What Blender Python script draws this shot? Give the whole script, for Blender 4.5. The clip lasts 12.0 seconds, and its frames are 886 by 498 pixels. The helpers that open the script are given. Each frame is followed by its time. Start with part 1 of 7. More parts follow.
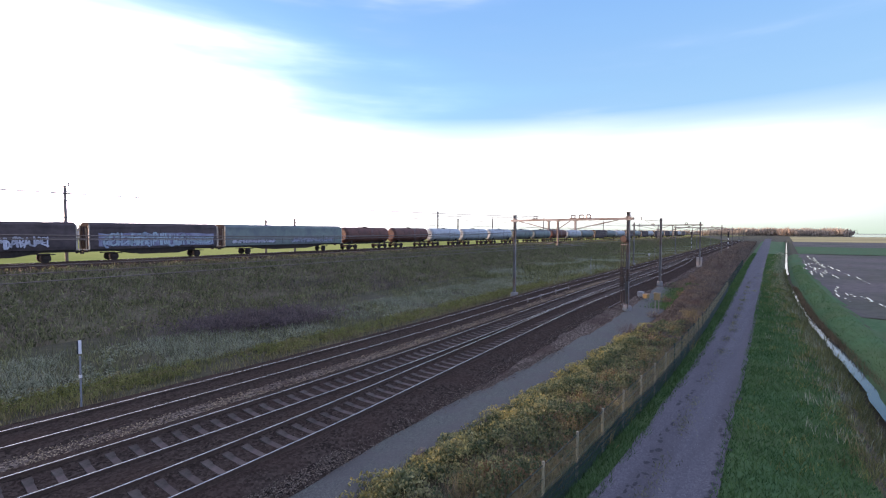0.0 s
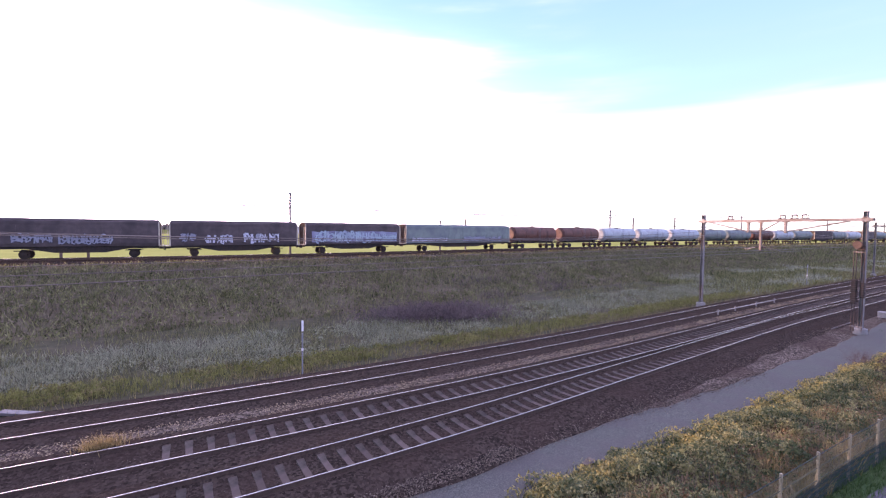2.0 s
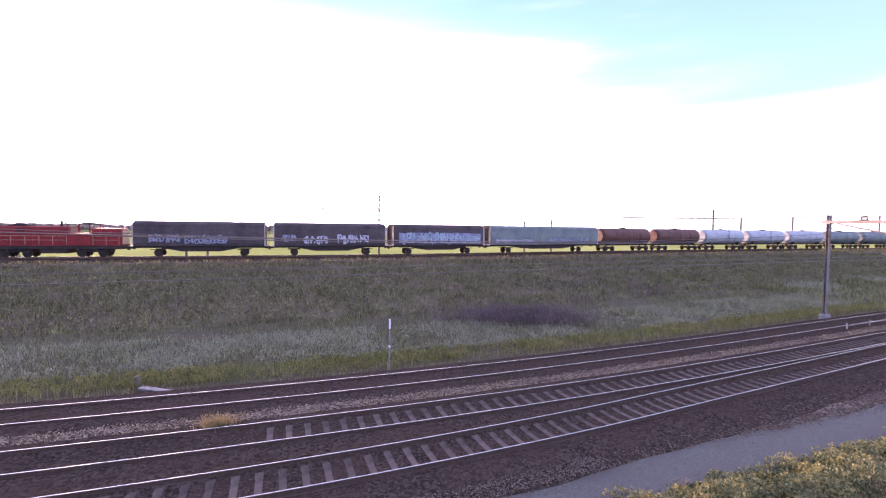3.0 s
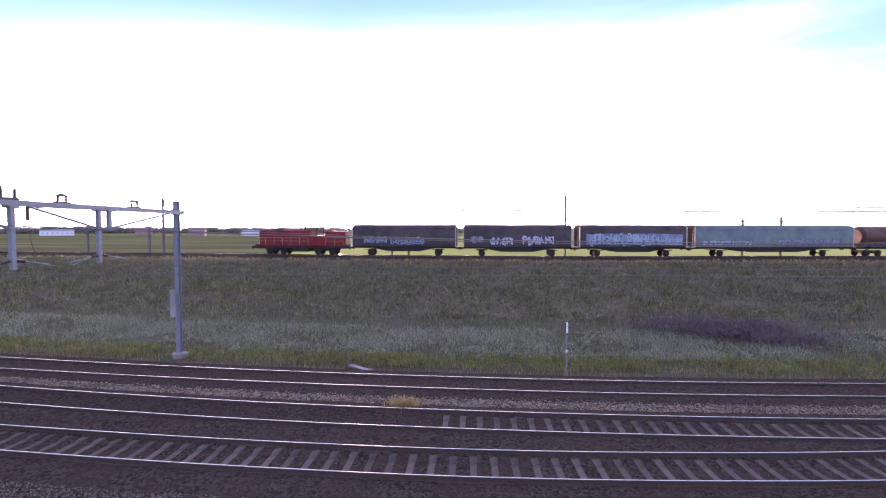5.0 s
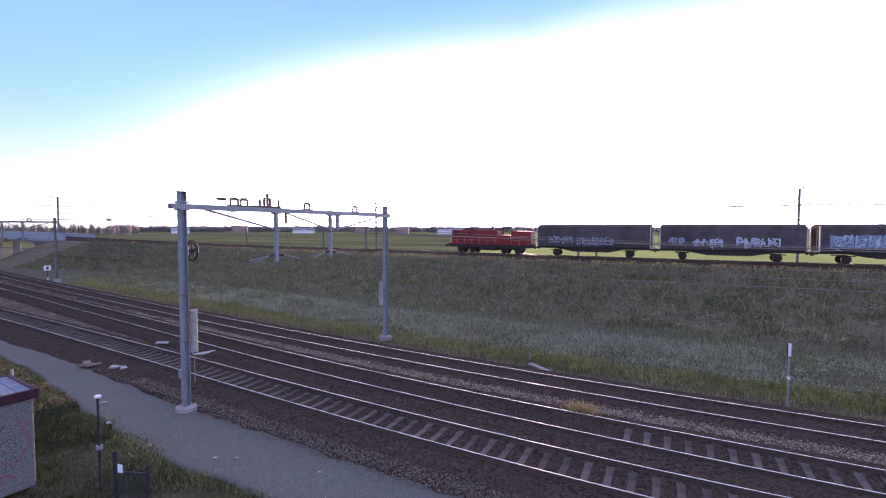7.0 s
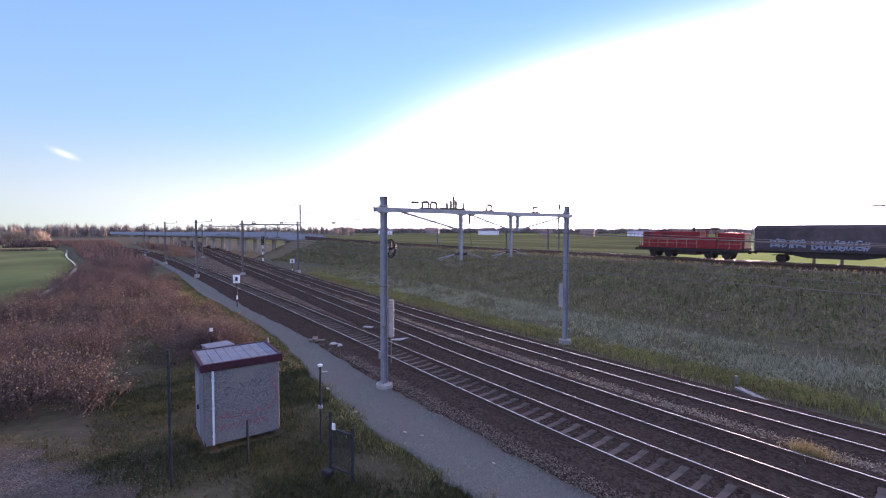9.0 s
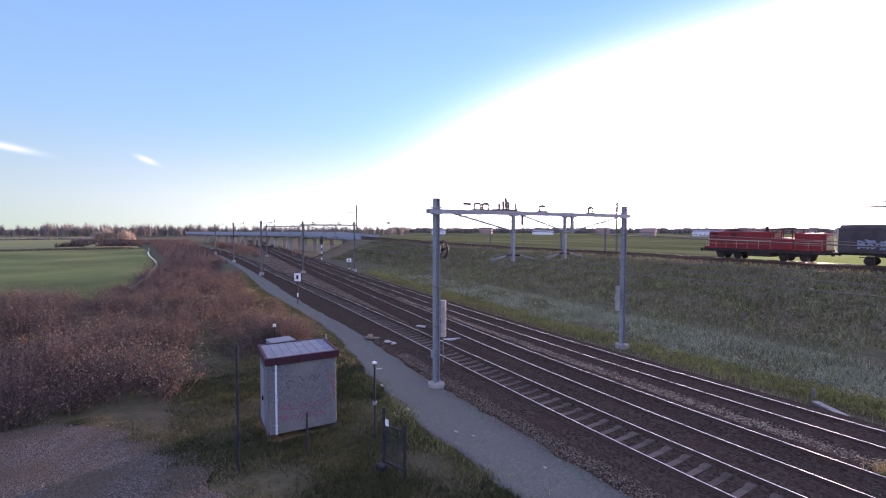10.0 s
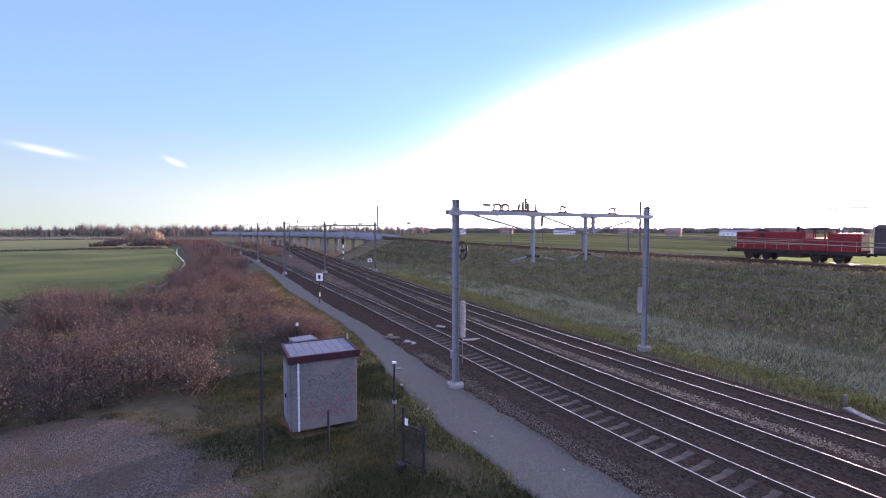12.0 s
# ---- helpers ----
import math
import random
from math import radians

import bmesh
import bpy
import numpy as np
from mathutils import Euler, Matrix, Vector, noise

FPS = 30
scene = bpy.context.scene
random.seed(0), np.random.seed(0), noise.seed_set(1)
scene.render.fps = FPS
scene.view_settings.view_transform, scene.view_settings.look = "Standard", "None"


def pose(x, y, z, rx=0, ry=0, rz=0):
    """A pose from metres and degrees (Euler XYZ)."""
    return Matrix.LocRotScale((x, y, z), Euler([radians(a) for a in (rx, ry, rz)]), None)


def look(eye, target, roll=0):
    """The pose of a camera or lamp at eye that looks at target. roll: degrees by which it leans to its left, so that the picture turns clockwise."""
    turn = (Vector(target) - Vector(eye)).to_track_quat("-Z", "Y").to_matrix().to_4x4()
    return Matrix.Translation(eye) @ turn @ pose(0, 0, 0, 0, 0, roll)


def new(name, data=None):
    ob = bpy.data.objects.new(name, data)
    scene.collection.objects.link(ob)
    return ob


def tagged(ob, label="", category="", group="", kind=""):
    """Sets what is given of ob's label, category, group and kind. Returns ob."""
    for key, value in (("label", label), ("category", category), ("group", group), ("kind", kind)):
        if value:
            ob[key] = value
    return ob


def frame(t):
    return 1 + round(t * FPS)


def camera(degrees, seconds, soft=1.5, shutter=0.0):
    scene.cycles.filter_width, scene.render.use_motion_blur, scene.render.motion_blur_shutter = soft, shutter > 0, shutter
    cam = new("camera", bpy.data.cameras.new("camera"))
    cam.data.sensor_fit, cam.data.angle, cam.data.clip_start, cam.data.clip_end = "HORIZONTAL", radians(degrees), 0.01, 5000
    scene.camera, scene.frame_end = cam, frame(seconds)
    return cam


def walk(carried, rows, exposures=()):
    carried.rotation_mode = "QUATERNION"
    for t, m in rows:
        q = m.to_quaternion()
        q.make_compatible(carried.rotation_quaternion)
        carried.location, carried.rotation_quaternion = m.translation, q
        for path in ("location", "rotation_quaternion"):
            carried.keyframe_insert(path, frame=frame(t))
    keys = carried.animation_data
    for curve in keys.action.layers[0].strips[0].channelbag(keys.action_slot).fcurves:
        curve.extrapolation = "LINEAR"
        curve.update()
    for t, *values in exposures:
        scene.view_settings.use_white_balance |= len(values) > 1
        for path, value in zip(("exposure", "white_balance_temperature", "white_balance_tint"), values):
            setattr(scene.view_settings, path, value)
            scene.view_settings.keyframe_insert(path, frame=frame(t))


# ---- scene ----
# ---------------------------------------------------------------- camera and path
cam = camera(88.84, 12.0, soft=1.2)
PATH = [
    (0.0, pose(-0.558, 0.538, 6.337, 87.79, -0.16, -50.60)),
    (0.5, pose(-0.536, 0.544, 6.324, 87.85, -0.15, -48.15)),
    (1.0, pose(-0.586, 0.511, 6.362, 87.80, -0.30, -41.89)),
    (1.5, pose(-0.750, 0.429, 6.459, 87.65, -0.44, -35.20)),
    (2.0, pose(-0.938, 0.357, 6.559, 87.44, -0.60, -29.75)),
    (2.5, pose(-0.957, 0.329, 6.584, 87.42, -0.69, -24.62)),
    (3.0, pose(-0.978, 0.276, 6.601, 87.49, -0.61, -19.16)),
    (5.0, pose(-0.374, 0.249, 6.575, 87.54, -0.09, 4.51)),
    (5.5, pose(-0.201, 0.131, 6.623, 87.30, 0.07, 10.36)),
    (6.0, pose(-0.050, 0.092, 6.654, 87.36, -0.12, 16.53)),
    (6.5, pose(-0.000, 0.000, 6.672, 87.34, -0.12, 22.40)),
    (7.0, pose(-0.039, -0.080, 6.689, 87.37, -0.15, 27.86)),
    (9.0, pose(0.144, -0.030, 6.624, 87.54, -0.13, 50.75)),
    (9.5, pose(0.217, -0.052, 6.663, 87.50, -0.07, 54.93)),
    (10.0, pose(0.274, -0.074, 6.698, 87.49, -0.08, 57.45)),
    (10.5, pose(0.320, -0.082, 6.718, 87.48, -0.06, 58.60)),
    (11.0, pose(0.347, -0.075, 6.728, 87.47, -0.08, 59.26)),
    (11.5, pose(0.371, -0.078, 6.747, 87.46, -0.07, 59.73)),
    (12.0, pose(0.392, -0.093, 6.753, 87.47, -0.03, 60.03)),
]
EXPOSURES = [(0.0, 1.66, 6850, 39), (1.0, 1.9, 7000, 48), (2.0, 2.3, 7100, 62), (3.0, 2.38, 7000, 64), (5.5, 2.0, 6650, 58), (7.0, 1.85, 6550, 54), (9.5, 1.8, 6700, 50),
             (12.0, 1.92, 6800, 52)]
walk(cam, PATH, EXPOSURES)

# ---------------------------------------------------------------- world and sun
SUN_AZIMUTH = 17.6      # degrees left of +y
SUN_HEIGHT = 3.6        # degrees above the horizon
az, el = radians(SUN_AZIMUTH), radians(SUN_HEIGHT)
SUN_WAY = Vector((-math.sin(az) * math.cos(el), math.cos(az) * math.cos(el), math.sin(el)))

world = bpy.data.worlds.new("sky")
scene.world = world
world.use_nodes = True
wt = world.node_tree
wt.nodes.clear()


def wnode(kind, **values):
    n = wt.nodes.new(kind)
    for key, value in values.items():
        n.inputs[key].default_value = value
    return n


sky = wt.nodes.new("ShaderNodeTexSky")
sky.sky_type = "NISHITA"
sky.sun_disc = False
sky.sun_elevation = el
sky.sun_rotation = -az
sky.air_density, sky.dust_density, sky.ozone_density = 1.0, 0.6, 2.0


def wlink(a, b):
    wt.links.new(a, b)


def wmath(operation, a, b=None, clamp=False):
    n = wt.nodes.new("ShaderNodeMath")
    n.operation, n.use_clamp = operation, clamp
    for i, v in enumerate((a, b)):
        if v is None:
            continue
        if isinstance(v, (int, float)):
            n.inputs[i].default_value = v
        else:
            wlink(v, n.inputs[i])
    return n.outputs[0]


coord = wt.nodes.new("ShaderNodeTexCoord")
axes = wt.nodes.new("ShaderNodeSeparateXYZ")
wlink(coord.outputs["Generated"], axes.inputs[0])
# clear winter sky: blue, paler towards the horizon; unseen top paled to brighten the ground
ramp = wt.nodes.new("ShaderNodeValToRGB")
stops = ramp.color_ramp.elements
stops[0].position, stops[0].color = 0.0, (0.45, 0.78, 0.58, 1)
stops[1].position, stops[1].color = 1.0, (0.50, 0.62, 0.86, 1)
for place, color in ((0.06, (0.46, 0.79, 0.74, 1)), (0.20, (0.31, 0.72, 0.95, 1)), (0.45, (0.20, 0.55, 0.93, 1)), (0.62, (0.38, 0.58, 0.95, 1))):
    stop = stops.new(place)
    stop.color = color
wlink(wmath("ABSOLUTE", axes.outputs[2]), ramp.inputs["Fac"])
clear = wt.nodes.new("ShaderNodeBackground")
wlink(ramp.outputs["Color"], clear.inputs["Color"])
physical = wt.nodes.new("ShaderNodeBackground")
physical.inputs["Strength"].default_value = 0.003
wlink(sky.outputs[0], physical.inputs["Color"])
# the white glare of haze round the low sun, wider than high and drawn out by thin cloud to the east
along = wmath("ADD", wmath("MULTIPLY", axes.outputs[0], -math.sin(az)), wmath("MULTIPLY", axes.outputs[1], math.cos(az)))
beside = wmath("ADD", wmath("MULTIPLY", axes.outputs[0], math.cos(az)), wmath("MULTIPLY", axes.outputs[1], math.sin(az)))
turn_off = wmath("ARCTAN2", beside, along)
# the western sky is a deeper blue than the eastern
westward = wmath("SUBTRACT", wmath("MULTIPLY", turn_off, -0.8), 0.65, clamp=True)
wlink(wmath("MULTIPLY", wmath("SUBTRACT", 1.0, wmath("MULTIPLY", westward, 0.30)), 0.31), clear.inputs["Strength"])
# added blue fill from unseen sky, overhead and away from the sun, for shaded faces
zenith_fill = wmath("MULTIPLY", wmath("SUBTRACT", axes.outputs[2], 0.5), 2.5, clamp=True)
behind = wmath("MULTIPLY", wmath("SUBTRACT", wmath("MULTIPLY", along, -1.0), 0.42), 3.0, clamp=True)
blue = wt.nodes.new("ShaderNodeBackground")
blue.inputs["Color"].default_value = (0.44, 0.60, 1.0, 1)
wlink(wmath("ADD", wmath("MULTIPLY", zenith_fill, 0.22), wmath("MULTIPLY", behind, 0.34)), blue.inputs["Strength"])
height = wmath("ARCSINE", wmath("ABSOLUTE", axes.outputs[2]))
wisps = wt.nodes.new("ShaderNodeTexNoise")
wisps.inputs["Scale"].default_value = 2.2
wisps.inputs["Detail"].default_value = 5
stretch = wt.nodes.new("ShaderNodeMapping")
stretch.inputs["Scale"].default_value = (1, 1, 7)
wlink(coord.outputs["Generated"], stretch.inputs[0])
wlink(stretch.outputs[0], wisps.inputs["Vector"])
eastward = wmath("MULTIPLY", turn_off, 1.2, clamp=True)
reach = wmath("ADD", radians(47), wmath("MULTIPLY", eastward, radians(16)))
wide = wmath("DIVIDE", turn_off, reach)
high = wmath("DIVIDE", height, wmath("ADD", radians(22), wmath("MULTIPLY", eastward, radians(6.5))))
spread = wmath("ADD", wmath("MULTIPLY", wide, wide), wmath("MULTIPLY", high, high))
ragged = wmath("ADD", 1.0, wmath("MULTIPLY", wmath("SUBTRACT", wisps.outputs["Fac"], 0.5), wmath("MULTIPLY", eastward, 0.9)))
halo = wmath("MULTIPLY", wmath("EXPONENT", wmath("MULTIPLY", wmath("POWER", wmath("MULTIPLY", spread, ragged), 2.2), -3.1)), 2.5)
core = wmath("MULTIPLY", wmath("EXPONENT", wmath("MULTIPLY", spread, -14.0)), 1.6)
low = wmath("DIVIDE", height, radians(7))
off = wmath("DIVIDE", turn_off, wmath("SUBTRACT", radians(62), wmath("MULTIPLY", westward, radians(16))))
haze = wmath("MULTIPLY", wmath("EXPONENT", wmath("MULTIPLY", wmath("ADD", wmath("MULTIPLY", low, low), wmath("MULTIPLY", off, off)), -1.0)), 0.35)
# a thin bank of cloud low in the east
bank = wmath("SUBTRACT", 1.0, wmath("DIVIDE", wmath("ABSOLUTE", wmath("SUBTRACT", axes.outputs[2], 0.11)), 0.13), clamp=True)
east = wmath("MULTIPLY", wmath("ADD", axes.outputs[0], -0.1), 1.3, clamp=True)
north_east = wmath("MULTIPLY", wmath("ADD", axes.outputs[1], 0.35), 1.4, clamp=True)
cloud = wmath("MULTIPLY", wmath("MULTIPLY", wmath("MULTIPLY", bank, east), wmath("ADD", wisps.outputs["Fac"], 0.2)), wmath("MULTIPLY", north_east, 0.75))
streak = wmath("MULTIPLY", wmath("POWER", wmath("MULTIPLY", wisps.outputs["Fac"], 1.3), 12.0), wmath("MULTIPLY", wmath("SUBTRACT", 1.0, wmath("MULTIPLY", turn_off, -1.2, clamp=True)), 0.12))


def cloudlet(turn, rise, long, tall):
    """A small bright streak of cloud in the clear western sky."""
    u = wmath("DIVIDE", wmath("ADD", turn_off, radians(turn)), radians(long))
    v = wmath("DIVIDE", wmath("SUBTRACT", wmath("SUBTRACT", height, radians(rise)), wmath("MULTIPLY", u, radians(-0.3))), wmath("MULTIPLY", wmath("ADD", wisps.outputs["Fac"], 0.5), radians(tall)))
    return wmath("MULTIPLY", wmath("EXPONENT", wmath("MULTIPLY", wmath("ADD", wmath("MULTIPLY", u, u), wmath("MULTIPLY", v, v)), -1.0)), 0.13)


cloudlets = wmath("ADD", cloudlet(83.6, 7.4, 1.9, 0.26), cloudlet(72.9, 7.2, 0.8, 0.26))
# the clear sky turns cyan where it meets the glare
aureole = wt.nodes.new("ShaderNodeBackground")
aureole.inputs["Color"].default_value = (0.16, 0.86, 1.0, 1)
wlink(wmath("MULTIPLY", wmath("EXPONENT", wmath("MULTIPLY", wmath("POWER", wmath("MULTIPLY", spread, ragged), 1.6), -1.25)), 0.17), aureole.inputs["Strength"])
glare = wt.nodes.new("ShaderNodeBackground")
glare.inputs["Color"].default_value = (1.0, 0.94, 0.89, 1)
wlink(wmath("ADD", wmath("ADD", wmath("ADD", halo, haze), core), wmath("ADD", cloud, wmath("ADD", streak, cloudlets))), glare.inputs["Strength"])
add_a = wt.nodes.new("ShaderNodeAddShader")
add_b = wt.nodes.new("ShaderNodeAddShader")
wlink(clear.outputs[0], add_a.inputs[0])
wlink(physical.outputs[0], add_a.inputs[1])
add_c = wt.nodes.new("ShaderNodeAddShader")
wlink(add_a.outputs[0], add_c.inputs[0])
wlink(blue.outputs[0], add_c.inputs[1])
add_d = wt.nodes.new("ShaderNodeAddShader")
wlink(add_c.outputs[0], add_d.inputs[0])
wlink(aureole.outputs[0], add_d.inputs[1])
wlink(add_d.outputs[0], add_b.inputs[0])
wlink(glare.outputs[0], add_b.inputs[1])
wout = wt.nodes.new("ShaderNodeOutputWorld")
wlink(add_b.outputs[0], wout.inputs["Surface"])

sun_data = bpy.data.lights.new("sun", "SUN")
sun_data.energy = 2.6
sun_data.angle = radians(1.2)
sun_data.color = (1.0, 0.76, 0.50)
sun = new("sun", sun_data)
sun.matrix_world = look(SUN_WAY * 200, (0, 0, 0))


# ---------------------------------------------------------------- materials
def material(name, colors, scale=4.0, rough=0.8, metal=0.0, bump=0.3, bump_scale=None, stain=None, stain_scale=0.3,
             stain_mix=0.5, island=0.0, shape="noise", distance=0.02, spec=0.15, sheer=0.0, stretch=None):
    """A surface of two or three colours mixed by fine grain, with larger stains and relief."""
    m = bpy.data.materials.new(name)
    m.use_nodes = True
    t = m.node_tree
    b = t.nodes["Principled BSDF"]
    b.inputs["Roughness"].default_value = rough
    b.inputs["Metallic"].default_value = metal
    b.inputs["Specular IOR Level"].default_value = spec
    tc = t.nodes.new("ShaderNodeTexCoord")
    if shape == "cells":
        n = t.nodes.new("ShaderNodeTexVoronoi")
        n.inputs["Scale"].default_value = scale
        value = n.outputs["Color"]
        sep = t.nodes.new("ShaderNodeSeparateColor")
        t.links.new(value, sep.inputs[0])
        value = sep.outputs[0]
    else:
        n = t.nodes.new("ShaderNodeTexNoise")
        n.inputs["Scale"].default_value = scale
        n.inputs["Detail"].default_value = 6
        n.inputs["Roughness"].default_value = 0.65
        value = n.outputs["Fac"]
    place = tc.outputs["Object"]
    if stretch:
        sm = t.nodes.new("ShaderNodeMapping")
        sm.inputs["Scale"].default_value = stretch
        t.links.new(place, sm.inputs["Vector"])
        place = sm.outputs[0]
    t.links.new(tc.outputs["Object"], n.inputs["Vector"])
    ramp = t.nodes.new("ShaderNodeValToRGB")
    e = ramp.color_ramp.elements
    lo, hi = (0.3, 0.7) if shape == "noise" else (0.05, 0.95)
    e[0].position, e[1].position = lo, hi
    e[0].color, e[1].color = (*colors[0], 1), (*colors[-1], 1)
    if len(colors) > 2:
        mid = e.new(0.5)
        mid.color = (*colors[1], 1)
    t.links.new(value, ramp.inputs["Fac"])
    color = ramp.outputs["Color"]
    if stain:
        s = t.nodes.new("ShaderNodeTexNoise")
        s.inputs["Scale"].default_value = stain_scale
        s.inputs["Detail"].default_value = 5
        t.links.new(place, s.inputs["Vector"])
        r2 = t.nodes.new("ShaderNodeMapRange")
        r2.inputs["From Min"].default_value, r2.inputs["From Max"].default_value = 0.42, 0.62
        r2.inputs["To Max"].default_value = stain_mix
        t.links.new(s.outputs["Fac"], r2.inputs["Value"])
        mix = t.nodes.new("ShaderNodeMixRGB")
        mix.inputs["Color2"].default_value = (*stain, 1)
        t.links.new(r2.outputs[0], mix.inputs["Fac"])
        t.links.new(color, mix.inputs["Color1"])
        color = mix.outputs["Color"]
    if island:
        g = t.nodes.new("ShaderNodeNewGeometry")
        o = t.nodes.new("ShaderNodeObjectInfo")
        add = t.nodes.new("ShaderNodeMath")
        add.operation = "ADD"
        t.links.new(g.outputs["Random Per Island"], add.inputs[0])
        t.links.new(o.outputs["Random"], add.inputs[1])
        frac = t.nodes.new("ShaderNodeMath")
        frac.operation = "FRACT"
        t.links.new(add.outputs[0], frac.inputs[0])
        r3 = t.nodes.new("ShaderNodeMapRange")
        r3.inputs["To Min"].default_value, r3.inputs["To Max"].default_value = 1 - island, 1 + island
        t.links.new(frac.outputs[0], r3.inputs["Value"])
        hsv = t.nodes.new("ShaderNodeHueSaturation")
        t.links.new(r3.outputs[0], hsv.inputs["Value"])
        t.links.new(color, hsv.inputs["Color"])
        color = hsv.outputs["Color"]
    t.links.new(color, b.inputs["Base Color"])
    if bump:
        bn = t.nodes.new("ShaderNodeTexNoise" if shape == "noise" else "ShaderNodeTexVoronoi")
        bn.inputs["Scale"].default_value = bump_scale or scale * 2
        t.links.new(tc.outputs["Object"], bn.inputs["Vector"])
        bp = t.nodes.new("ShaderNodeBump")
        bp.inputs["Strength"].default_value = bump
        bp.inputs["Distance"].default_value = distance
        t.links.new(bn.outputs[0], bp.inputs["Height"])
        t.links.new(bp.outputs["Normal"], b.inputs["Normal"])
    if sheer:
        thin = t.nodes.new("ShaderNodeBsdfTranslucent")
        t.links.new(color, thin.inputs["Color"])
        blend = t.nodes.new("ShaderNodeMixShader")
        blend.inputs[0].default_value = sheer
        t.links.new(b.outputs[0], blend.inputs[1])
        t.links.new(thin.outputs[0], blend.inputs[2])
        t.links.new(blend.outputs[0], t.nodes["Material Output"].inputs["Surface"])
    return m


M_GROUND = material("rough_grass", [(0.036, 0.037, 0.018), (0.064, 0.062, 0.030), (0.108, 0.096, 0.053)], 1.6, 0.95, bump=0.6,
                    stain=(0.074, 0.06, 0.036), stain_scale=0.12, stain_mix=0.7, distance=0.1)
M_FIELD = material("winter_crop_field", [(0.29, 0.31, 0.085), (0.38, 0.39, 0.12)], 0.5, 0.95, bump=0.4, stain=(0.17, 0.21, 0.05),
                   stain_scale=0.01, distance=0.08, spec=0.0)
M_MEADOW = material("meadow_grass", [(0.036, 0.094, 0.031), (0.066, 0.142, 0.052)], 2.2, 0.95, bump=0.5, stain=(0.08, 0.10, 0.035),
                    stain_scale=0.2, stain_mix=0.5, distance=0.06)
# base darkened for shade, sunlit patches stained in over it
M_SUNNY = material("sun_patched_meadow_grass", [(0.045, 0.066, 0.014), (0.078, 0.096, 0.022)], 0.6, 0.95, bump=0.4, stain=(0.17, 0.185, 0.05), stain_scale=0.025, stain_mix=0.85, distance=0.06)
M_MUD = material("wet_ploughed_soil", [(0.085, 0.068, 0.056), (0.155, 0.128, 0.106)], 1.2, 0.9, bump=0.8, stain=(0.04, 0.055, 0.02),
                 stain_scale=0.06, distance=0.1)
M_BANK = material("embankment_soil", [(0.068, 0.062, 0.032), (0.15, 0.132, 0.072)], 1.2, 0.95, bump=0.7, stain=(0.10, 0.075, 0.045),
                  stain_scale=0.09, stain_mix=0.8, distance=0.15)
M_BALLAST = material("ballast_stone", [(0.038, 0.03, 0.023), (0.102, 0.08, 0.06), (0.25, 0.20, 0.15)], 16, 0.9, bump=1.0, bump_scale=16,
                     stain=(0.07, 0.045, 0.035), stain_scale=0.5, stain_mix=0.6, shape="cells", distance=0.04, spec=0.0)
M_STONE = material("ballast_pieces", [(0.08, 0.062, 0.046), (0.215, 0.175, 0.132)], 9, 0.9, bump=0.3, island=0.6, spec=0.05)
# pale stone, with raking golden sun mixed into the colour
M_RIDGE = material("sunlit_ridge_stones", [(0.19, 0.14, 0.085), (0.44, 0.34, 0.21)], 9, 0.9, bump=0.3, island=0.5)
M_SOIL_BED = material("oily_track_bed", [(0.028, 0.021, 0.016), (0.08, 0.06, 0.045)], 14, 0.9, bump=0.9, bump_scale=16, shape="cells",
                      stain=(0.06, 0.04, 0.03), stain_scale=0.6, distance=0.03, spec=0.0)
M_PATH = material("grey_grit_path", [(0.07, 0.075, 0.061), (0.098, 0.103, 0.084), (0.146, 0.15, 0.122)], 42, 0.95, bump=0.2, bump_scale=40, stain=(0.105, 0.095, 0.085),
                  stain_scale=0.9, stain_mix=0.55, shape="cells", distance=0.012, spec=0.1)
M_ROAD = material("gravel_road_stone", [(0.082, 0.08, 0.083), (0.102, 0.099, 0.102), (0.138, 0.134, 0.137)], 30, 0.95, bump=0.5, bump_scale=28, stain=(0.078, 0.074, 0.074),
                  stain_scale=0.9, stain_mix=0.55, shape="cells", distance=0.015, spec=0.1, stretch=(0.10, 1.5, 1))
M_GRAVEL = material("pale_road_gravel", [(0.15, 0.148, 0.15), (0.27, 0.265, 0.265)], 9, 0.9, bump=0.2, island=0.5, spec=0.05)
M_DAMP = material("damp_road_grit", [(0.030, 0.028, 0.029), (0.05, 0.047, 0.048)], 25, 0.7, bump=0.4, distance=0.01)
M_BARE = material("bare_bank_soil", [(0.062, 0.05, 0.036), (0.115, 0.092, 0.066)], 6, 0.95, bump=0.6, stain=(0.05, 0.06, 0.028), stain_scale=1.4, stain_mix=0.7, distance=0.04)
M_YARD = material("muddy_gravel", [(0.038, 0.032, 0.026), (0.068, 0.059, 0.049), (0.125, 0.113, 0.098)], 30, 0.95, bump=0.9, bump_scale=28, stain=(0.062, 0.05, 0.03),
                  stain_scale=0.55, stain_mix=0.6, shape="cells", distance=0.02, spec=0.1)
M_WATER = material("ditch_water", [(0.02, 0.025, 0.025), (0.03, 0.035, 0.032)], 1.0, 0.08, bump=0.25, bump_scale=5, spec=0.5, distance=0.02)
M_RAIL_RUST = material("rusty_rail_web", [(0.06, 0.04, 0.03), (0.10, 0.068, 0.05)], 12, 0.85, bump=0.2)
M_RAIL_TOP = material("polished_rail_head", [(0.42, 0.41, 0.40), (0.56, 0.55, 0.54)], 8, 0.28, metal=1.0, bump=0.0)
